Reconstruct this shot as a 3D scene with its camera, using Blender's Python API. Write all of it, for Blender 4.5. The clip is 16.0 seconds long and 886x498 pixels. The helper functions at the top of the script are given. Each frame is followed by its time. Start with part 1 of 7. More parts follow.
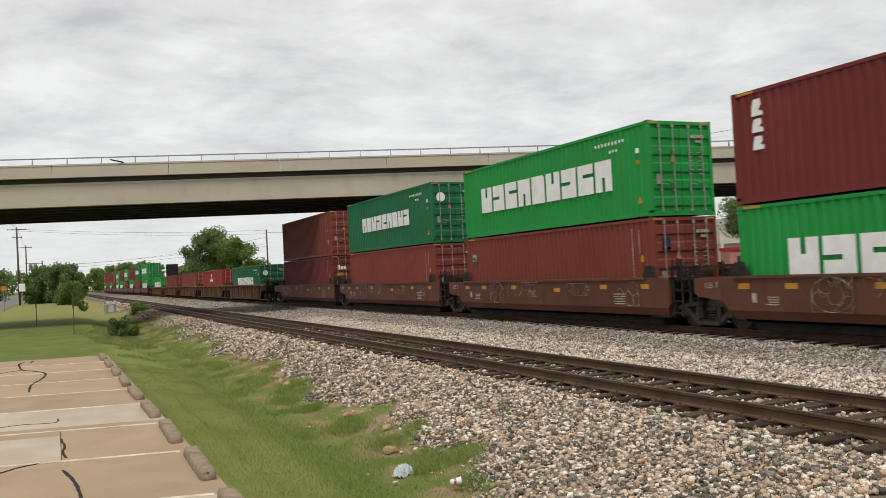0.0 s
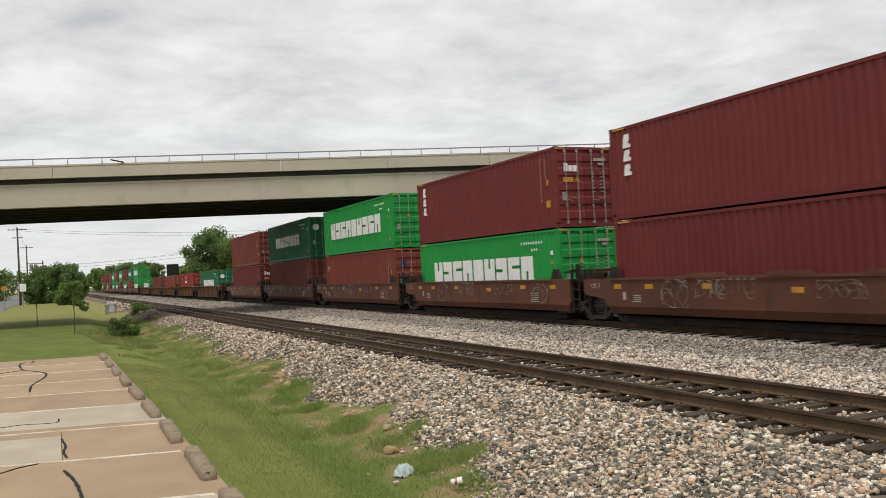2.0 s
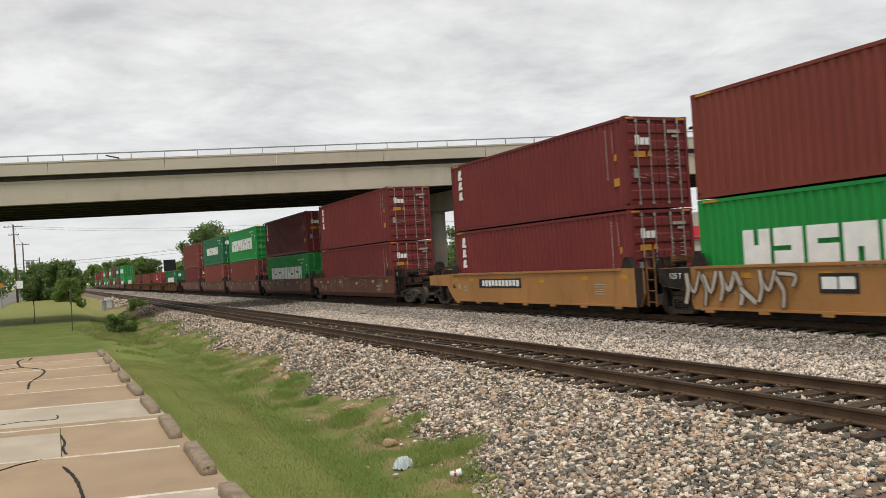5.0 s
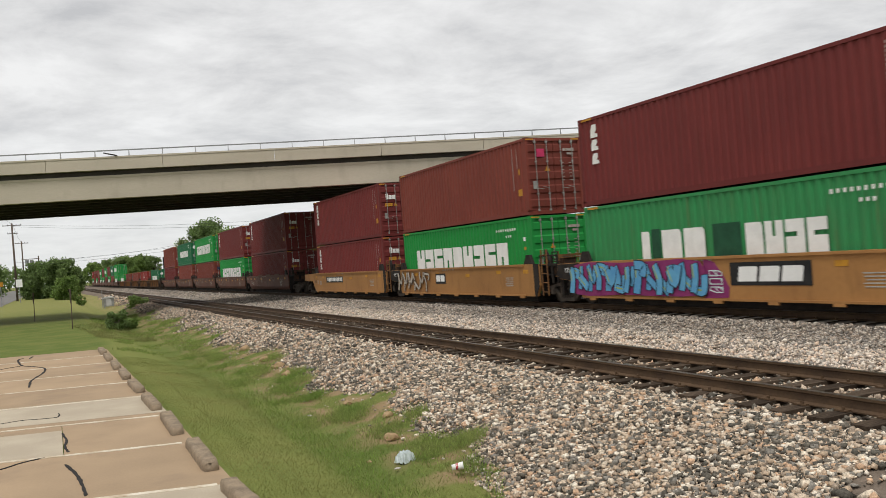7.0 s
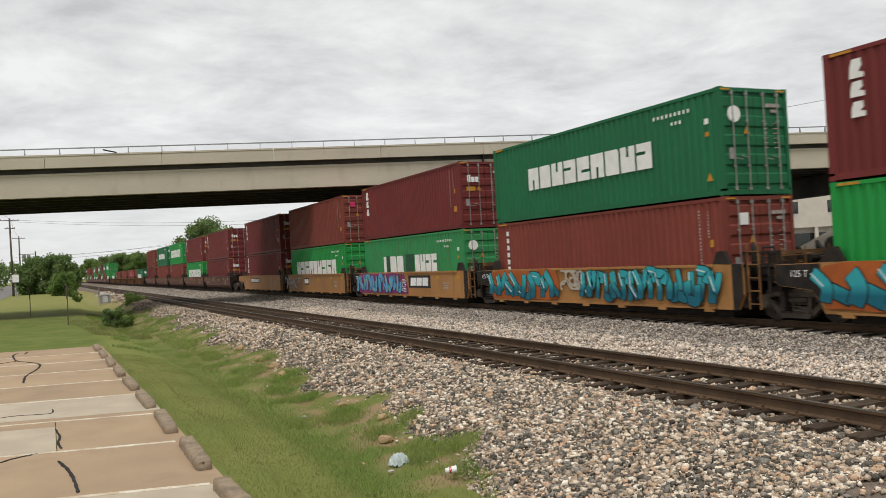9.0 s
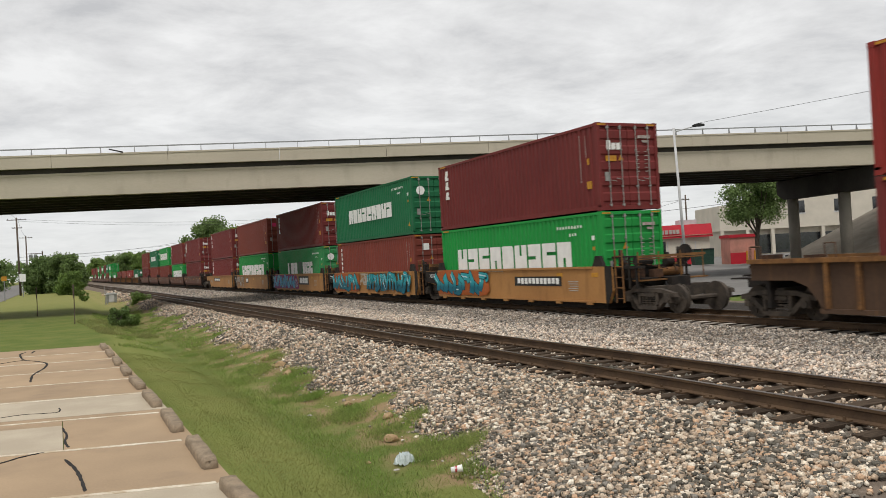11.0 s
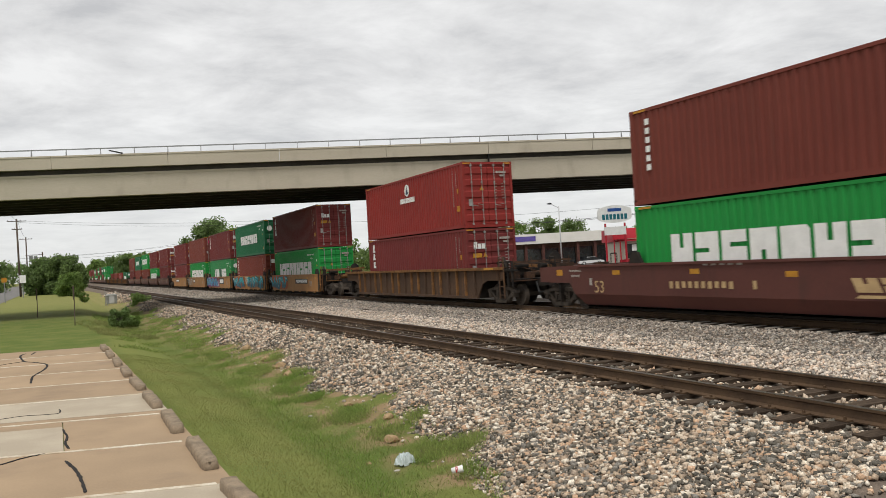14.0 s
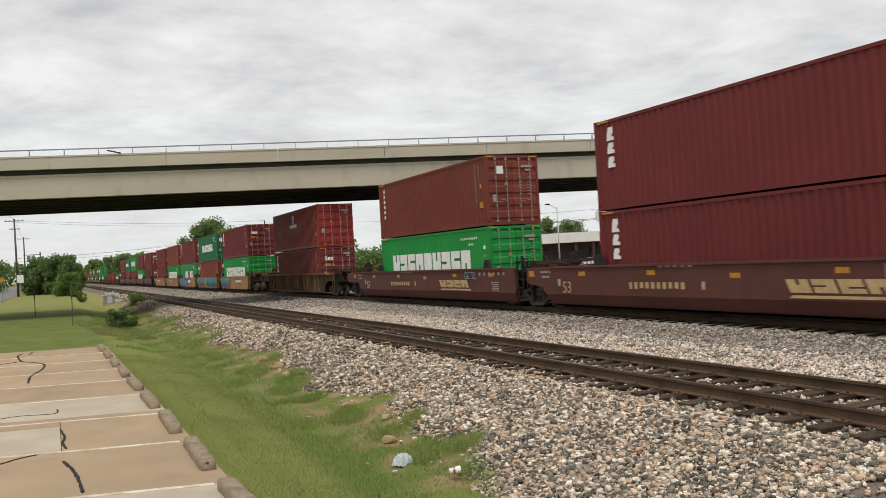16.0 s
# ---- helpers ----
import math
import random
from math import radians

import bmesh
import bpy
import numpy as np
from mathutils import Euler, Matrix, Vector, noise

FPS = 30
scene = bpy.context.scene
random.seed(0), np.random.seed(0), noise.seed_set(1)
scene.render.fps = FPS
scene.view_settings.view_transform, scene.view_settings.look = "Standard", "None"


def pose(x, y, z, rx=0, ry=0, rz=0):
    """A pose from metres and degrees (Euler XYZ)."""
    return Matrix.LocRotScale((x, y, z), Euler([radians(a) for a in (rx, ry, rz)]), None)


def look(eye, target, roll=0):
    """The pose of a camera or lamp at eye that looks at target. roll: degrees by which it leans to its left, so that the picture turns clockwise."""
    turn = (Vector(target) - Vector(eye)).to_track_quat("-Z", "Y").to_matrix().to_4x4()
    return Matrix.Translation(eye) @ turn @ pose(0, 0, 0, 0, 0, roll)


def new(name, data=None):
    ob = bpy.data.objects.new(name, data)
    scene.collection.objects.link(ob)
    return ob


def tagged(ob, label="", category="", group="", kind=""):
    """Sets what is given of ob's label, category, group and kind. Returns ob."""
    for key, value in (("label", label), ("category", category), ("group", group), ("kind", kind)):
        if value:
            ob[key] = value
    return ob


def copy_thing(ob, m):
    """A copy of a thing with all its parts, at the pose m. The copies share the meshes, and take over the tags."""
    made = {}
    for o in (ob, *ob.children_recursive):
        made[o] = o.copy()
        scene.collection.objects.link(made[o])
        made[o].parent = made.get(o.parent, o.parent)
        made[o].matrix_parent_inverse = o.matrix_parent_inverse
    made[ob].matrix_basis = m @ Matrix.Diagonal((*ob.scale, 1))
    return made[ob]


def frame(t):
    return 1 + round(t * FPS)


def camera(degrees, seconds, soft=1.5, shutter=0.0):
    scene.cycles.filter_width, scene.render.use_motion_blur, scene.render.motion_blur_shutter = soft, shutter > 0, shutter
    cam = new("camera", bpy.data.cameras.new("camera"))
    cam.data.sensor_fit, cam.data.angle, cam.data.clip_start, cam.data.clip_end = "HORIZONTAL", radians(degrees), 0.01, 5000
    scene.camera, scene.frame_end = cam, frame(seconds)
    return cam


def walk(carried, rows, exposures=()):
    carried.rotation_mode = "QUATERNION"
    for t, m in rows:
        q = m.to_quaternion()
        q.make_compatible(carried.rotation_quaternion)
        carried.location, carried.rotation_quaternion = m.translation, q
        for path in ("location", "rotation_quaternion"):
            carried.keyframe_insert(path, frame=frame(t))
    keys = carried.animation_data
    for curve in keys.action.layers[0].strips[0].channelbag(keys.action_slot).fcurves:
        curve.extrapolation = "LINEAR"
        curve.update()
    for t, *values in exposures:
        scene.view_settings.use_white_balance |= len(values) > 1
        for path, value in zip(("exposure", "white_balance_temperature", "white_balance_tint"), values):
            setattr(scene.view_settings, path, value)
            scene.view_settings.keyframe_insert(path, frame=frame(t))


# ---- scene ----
cam = camera(56.4, 16.0, soft=0.55, shutter=0.25)
walk(cam, [
    (0, pose(0, 0, 2, 91.417, 2.968, -25.185)),
    (0.5, pose(0, 0, 2, 91.361, 2.902, -25.178)),
    (1, pose(0, 0, 2, 91.320, 2.896, -25.117)),
    (1.5, pose(0, 0, 2, 91.389, 2.989, -25.127)),
    (2, pose(0, 0, 2, 91.408, 3.004, -25.149)),
    (2.5, pose(0, 0, 2, 91.150, 3.325, -25.236)),
    (3, pose(0, 0, 2, 90.866, 3.837, -25.280)),
    (3.5, pose(0, 0, 2, 90.804, 3.868, -25.282)),
    (4, pose(0, 0, 2, 91.003, 3.455, -25.327)),
    (6.5, pose(0, 0, 2, 90.529, 4.122, -25.382)),
    (7, pose(0, 0, 2, 90.459, 4.251, -25.389)),
    (7.5, pose(0, 0, 2, 90.586, 3.988, -25.617)),
    (8, pose(0, 0, 2, 90.731, 3.489, -25.656)),
    (8.5, pose(0, 0, 2, 90.724, 3.150, -25.642)),
    (9, pose(0, 0, 2, 90.668, 3.159, -25.558)),
    (11.5, pose(0, 0, 2, 90.659, 3.157, -25.050)),
    (12, pose(0, 0, 2, 90.791, 3.149, -24.954)),
    (12.5, pose(0, 0, 2, 90.727, 3.200, -25.093)),
    (13, pose(0, 0, 2, 90.603, 3.173, -25.144)),
    (13.5, pose(0, 0, 2, 90.604, 3.235, -25.058)),
    (14, pose(0, 0, 2, 90.668, 3.295, -25.170)),
    (14.5, pose(0, 0, 2, 90.829, 3.176, -25.140)),
    (15, pose(0, 0, 2, 90.833, 3.163, -25.143)),
    (15.5, pose(0, 0, 2, 90.815, 3.166, -25.283)),
    (16, pose(0, 0, 2, 90.697, 3.202, -25.296)),
], exposures=[(0, 0.0), (16, 0.0)])

# ---- world and light: a closed overcast sky ----
world = bpy.data.worlds.new("overcast")
scene.world = world
world.use_nodes = True
wn, wl = world.node_tree.nodes, world.node_tree.links
wn.clear()


def wnode(kind, **inputs):
    n = wn.new(kind)
    for k, v in inputs.items():
        n.inputs[k].default_value = v
    return n


w_out, w_bg = wn.new("ShaderNodeOutputWorld"), wn.new("ShaderNodeBackground")
sky = wn.new("ShaderNodeTexSky")
sky.sky_type, sky.sun_disc, sky.sun_elevation, sky.sun_rotation = "NISHITA", False, radians(65), radians(216)
w_tc = wn.new("ShaderNodeTexCoord")
w_sep = wn.new("ShaderNodeSeparateXYZ")
wl.new(w_tc.outputs["Generated"], w_sep.inputs[0])
w_z = wn.new("ShaderNodeMath"); w_z.operation = "MAXIMUM"; w_z.inputs[1].default_value = 0.0
wl.new(w_sep.outputs["Z"], w_z.inputs[0])
w_za = wn.new("ShaderNodeMath"); w_za.operation = "ADD"; w_za.inputs[1].default_value = 0.12
wl.new(w_z.outputs[0], w_za.inputs[0])
w_div = wn.new("ShaderNodeVectorMath"); w_div.operation = "DIVIDE"
w_cmb = wn.new("ShaderNodeCombineXYZ")
wl.new(w_za.outputs[0], w_cmb.inputs[0]); wl.new(w_za.outputs[0], w_cmb.inputs[1]); w_cmb.inputs[2].default_value = 1
wl.new(w_tc.outputs["Generated"], w_div.inputs[0]); wl.new(w_cmb.outputs[0], w_div.inputs[1])
w_n1 = wn.new("ShaderNodeTexNoise"); w_n1.inputs["Scale"].default_value = 1.7; w_n1.inputs["Detail"].default_value = 7
w_n1.inputs["Roughness"].default_value = 0.64; w_n1.inputs["Distortion"].default_value = 0.3
w_n2 = wn.new("ShaderNodeTexNoise"); w_n2.inputs["Scale"].default_value = 4.2; w_n2.inputs["Detail"].default_value = 9
wl.new(w_div.outputs[0], w_n1.inputs["Vector"]); wl.new(w_div.outputs[0], w_n2.inputs["Vector"])
w_mix = wn.new("ShaderNodeMix"); w_mix.inputs[0].default_value = 0.30
wl.new(w_n1.outputs[0], w_mix.inputs[2]); wl.new(w_n2.outputs[0], w_mix.inputs[3])
w_ramp = wn.new("ShaderNodeValToRGB")
cr = w_ramp.color_ramp
cr.elements[0].position, cr.elements[0].color = 0.34, (0.555, 0.555, 0.56, 1)
cr.elements[1].position, cr.elements[1].color = 0.62, (0.88, 0.875, 0.865, 1)
e = cr.elements.new(0.46); e.color = (0.71, 0.705, 0.70, 1)
wl.new(w_mix.outputs[0], w_ramp.inputs[0])
# brighter, smoother veil towards the horizon
w_h = wn.new("ShaderNodeMapRange"); w_h.inputs[1].default_value = 0.0; w_h.inputs[2].default_value = 0.2
w_h.inputs[3].default_value = 0.75; w_h.inputs[4].default_value = 0.0
wl.new(w_z.outputs[0], w_h.inputs[0])
w_veil = wn.new("ShaderNodeMix"); w_veil.data_type = "RGBA"; w_veil.inputs[7].default_value = (0.78, 0.795, 0.80, 1)
wl.new(w_h.outputs[0], w_veil.inputs[0]); wl.new(w_ramp.outputs[0], w_veil.inputs[6])
w_sky = wn.new("ShaderNodeMix"); w_sky.data_type = "RGBA"; w_sky.blend_type = "ADD"; w_sky.inputs[0].default_value = 0.008
wl.new(w_veil.outputs[2], w_sky.inputs[6]); wl.new(sky.outputs[0], w_sky.inputs[7])
wl.new(w_sky.outputs[2], w_bg.inputs[0])
w_bg.inputs[1].default_value = 0.98
wl.new(w_bg.outputs[0], w_out.inputs[0])

sun_data = bpy.data.lights.new("sun", "SUN")
sun_data.energy, sun_data.angle, sun_data.color = 2.3, radians(20), (1.0, 0.965, 0.91)
sun = new("sun", sun_data)
sun.matrix_world = look((-25, -34, 90), (0, 0, 0))


# ---- materials ----
TONE = 0.85  # scales every base colour down to balance the stronger sun


def mat(name, base, other=None, rough=0.7, metal=0.0, scale=3.0, fine=40.0, mix=0.5, bump=0.1, dist=0.01, island=0.0, rand=0.0, stretch=(1, 1, 1), spec=0.22, extra=None):
    """A procedural surface: two colours by a broad noise, fine grain, bump, and variation by piece."""
    m = bpy.data.materials.new(name)
    m.use_nodes = True
    n, l = m.node_tree.nodes, m.node_tree.links
    b = n["Principled BSDF"]
    b.inputs["Roughness"].default_value, b.inputs["Metallic"].default_value = rough, metal
    b.inputs["Specular IOR Level"].default_value = spec
    tc, mp = n.new("ShaderNodeTexCoord"), n.new("ShaderNodeMapping")
    mp.inputs["Scale"].default_value = stretch
    l.new(tc.outputs["Object"], mp.inputs[0])
    n1, n2 = n.new("ShaderNodeTexNoise"), n.new("ShaderNodeTexNoise")
    n1.inputs["Scale"].default_value, n1.inputs["Detail"].default_value = scale, 5
    n2.inputs["Scale"].default_value, n2.inputs["Detail"].default_value = fine, 4
    l.new(mp.outputs[0], n1.inputs["Vector"]); l.new(mp.outputs[0], n2.inputs["Vector"])
    ad = n.new("ShaderNodeMath"); ad.operation = "MULTIPLY_ADD"; ad.inputs[1].default_value = 0.45
    l.new(n2.outputs[0], ad.inputs[0]); l.new(n1.outputs[0], ad.inputs[2])
    rp = n.new("ShaderNodeMapRange")
    rp.inputs[1].default_value, rp.inputs[2].default_value = 0.72 - mix * 0.3, 0.72 + mix * 0.3
    l.new(ad.outputs[0], rp.inputs[0])
    cm = n.new("ShaderNodeMix"); cm.data_type = "RGBA"
    other = other or tuple(c * 0.7 for c in base)
    base, other = tuple(c * TONE for c in base), tuple(c * TONE for c in other)
    cm.inputs[6].default_value, cm.inputs[7].default_value = (*base, 1), (*other, 1)
    l.new(rp.outputs[0], cm.inputs[0])
    out = cm.outputs[2]
    if island or rand:
        hs = n.new("ShaderNodeHueSaturation")
        src = n.new("ShaderNodeNewGeometry").outputs["Random Per Island"] if island else n.new("ShaderNodeObjectInfo").outputs["Random"]
        mr = n.new("ShaderNodeMapRange"); k = island or rand
        mr.inputs[3].default_value, mr.inputs[4].default_value = 1 - k, 1 + k
        l.new(src, mr.inputs[0]); l.new(mr.outputs[0], hs.inputs["Value"]); l.new(out, hs.inputs["Color"])
        out = hs.outputs[0]
    if extra:
        out = extra(n, l, tc, out)
    l.new(out, b.inputs["Base Color"])
    if bump:
        bp = n.new("ShaderNodeBump"); bp.inputs["Strength"].default_value, bp.inputs["Distance"].default_value = bump, dist
        l.new(ad.outputs[0], bp.inputs["Height"]); l.new(bp.outputs[0], b.inputs["Normal"])
    return m


def stones(name, colours, rough=0.85):
    """Loose stones, each of a colour of its own."""
    m = bpy.data.materials.new(name)
    m.use_nodes = True
    n, l = m.node_tree.nodes, m.node_tree.links
    b = n["Principled BSDF"]; b.inputs["Roughness"].default_value = rough
    b.inputs["Specular IOR Level"].default_value = 0.2
    g = n.new("ShaderNodeNewGeometry")
    r = n.new("ShaderNodeValToRGB"); r.color_ramp.interpolation = "CONSTANT"
    while len(r.color_ramp.elements) < len(colours):
        r.color_ramp.elements.new(0.5)
    for i, c in enumerate(colours):
        r.color_ramp.elements[i].position, r.color_ramp.elements[i].color = i / len(colours), (*(k * TONE for k in c), 1)
    l.new(g.outputs["Random Per Island"], r.inputs[0])
    nt = n.new("ShaderNodeTexNoise"); nt.inputs["Scale"].default_value, nt.inputs["Detail"].default_value = 45, 5
    tc = n.new("ShaderNodeTexCoord"); l.new(tc.outputs["Object"], nt.inputs["Vector"])
    hs = n.new("ShaderNodeHueSaturation"); mr = n.new("ShaderNodeMapRange")
    mr.inputs[1].default_value, mr.inputs[2].default_value, mr.inputs[3].default_value, mr.inputs[4].default_value = 0.3, 0.7, 0.62, 1.5
    l.new(nt.outputs[0], mr.inputs[0]); l.new(mr.outputs[0], hs.inputs["Value"]); l.new(r.outputs[0], hs.inputs["Color"])
    l.new(hs.outputs[0], b.inputs["Base Color"])
    bp = n.new("ShaderNodeBump"); bp.inputs["Strength"].default_value, bp.inputs["Distance"].default_value = 0.4, 0.01
    l.new(nt.outputs[0], bp.inputs["Height"]); l.new(bp.outputs[0], b.inputs["Normal"])
    return m


def streaks(strength, colour, zscale=0.35, yscale=5.0):
    """Rust and dirt that has run down a wall: narrow upright streaks of a second colour."""
    def add(n, l, tc, out):
        mp = n.new("ShaderNodeMapping"); mp.inputs["Scale"].default_value = (yscale, yscale, zscale)
        l.new(tc.outputs["Object"], mp.inputs[0])
        t = n.new("ShaderNodeTexNoise"); t.inputs["Scale"].default_value, t.inputs["Detail"].default_value = 1.0, 6
        l.new(mp.outputs[0], t.inputs["Vector"])
        r = n.new("ShaderNodeMapRange"); r.inputs[1].default_value, r.inputs[2].default_value, r.inputs[4].default_value = 0.56, 0.78, strength
        l.new(t.outputs[0], r.inputs[0])
        c = n.new("ShaderNodeMix"); c.data_type = "RGBA"; c.inputs[7].default_value = (*colour, 1)
        l.new(r.outputs[0], c.inputs[0]); l.new(out, c.inputs[6])
        return c.outputs[2]
    return add


def bare_earth(n, l, tc, out):
    """Bare reddish earth that shows through the thin grass along the ditch."""
    s = n.new("ShaderNodeSeparateXYZ"); l.new(tc.outputs["Object"], s.inputs[0])
    band = n.new("ShaderNodeMapRange"); band.inputs[1].default_value, band.inputs[2].default_value = 3.8, 4.4
    l.new(s.outputs["X"], band.inputs[0])
    far = n.new("ShaderNodeMapRange"); far.inputs[1].default_value, far.inputs[2].default_value, far.inputs[3].default_value, far.inputs[4].default_value = 9.0, 12.0, 1.0, 0.0
    l.new(s.outputs["X"], far.inputs[0])
    t = n.new("ShaderNodeTexNoise"); t.inputs["Scale"].default_value, t.inputs["Detail"].default_value = 1.3, 6
    l.new(tc.outputs["Object"], t.inputs["Vector"])
    r = n.new("ShaderNodeMapRange"); r.inputs[1].default_value, r.inputs[2].default_value = 0.46, 0.58
    l.new(t.outputs[0], r.inputs[0])
    a = n.new("ShaderNodeMath"); a.operation = "MULTIPLY"; l.new(band.outputs[0], a.inputs[0]); l.new(r.outputs[0], a.inputs[1])
    b = n.new("ShaderNodeMath"); b.operation = "MULTIPLY"; l.new(a.outputs[0], b.inputs[0]); l.new(far.outputs[0], b.inputs[1])
    c = n.new("ShaderNodeMix"); c.data_type = "RGBA"; c.inputs[7].default_value = (0.25, 0.178, 0.10, 1)
    l.new(b.outputs[0], c.inputs[0]); l.new(out, c.inputs[6])
    # a drier, yellower strip on the bank between the lot and the ditch
    k = n.new("ShaderNodeMapRange"); k.inputs[1].default_value, k.inputs[2].default_value = 1.5, 2.0
    l.new(s.outputs["X"], k.inputs[0])
    k2 = n.new("ShaderNodeMapRange"); k2.inputs[1].default_value, k2.inputs[2].default_value, k2.inputs[3].default_value, k2.inputs[4].default_value = 3.0, 3.4, 0.38, 0.0
    l.new(s.outputs["X"], k2.inputs[0])
    kk = n.new("ShaderNodeMath"); kk.operation = "MULTIPLY"; l.new(k.outputs[0], kk.inputs[0]); l.new(k2.outputs[0], kk.inputs[1])
    dry = n.new("ShaderNodeMix"); dry.data_type = "RGBA"; dry.inputs[7].default_value = (0.23, 0.24, 0.07, 1)
    l.new(kk.outputs[0], dry.inputs[0]); l.new(c.outputs[2], dry.inputs[6])
    c = dry
    # drier, straw-coloured grass beyond the bridge
    e = n.new("ShaderNodeMapRange"); e.inputs[1].default_value, e.inputs[2].default_value, e.inputs[4].default_value = 52, 95, 0.5
    l.new(s.outputs["Y"], e.inputs[0])
    q = n.new("ShaderNodeMix"); q.data_type = "RGBA"; q.inputs[7].default_value = (0.26, 0.24, 0.085, 1)
    l.new(e.outputs[0], q.inputs[0]); l.new(c.outputs[2], q.inputs[6])
    return q.outputs[2]


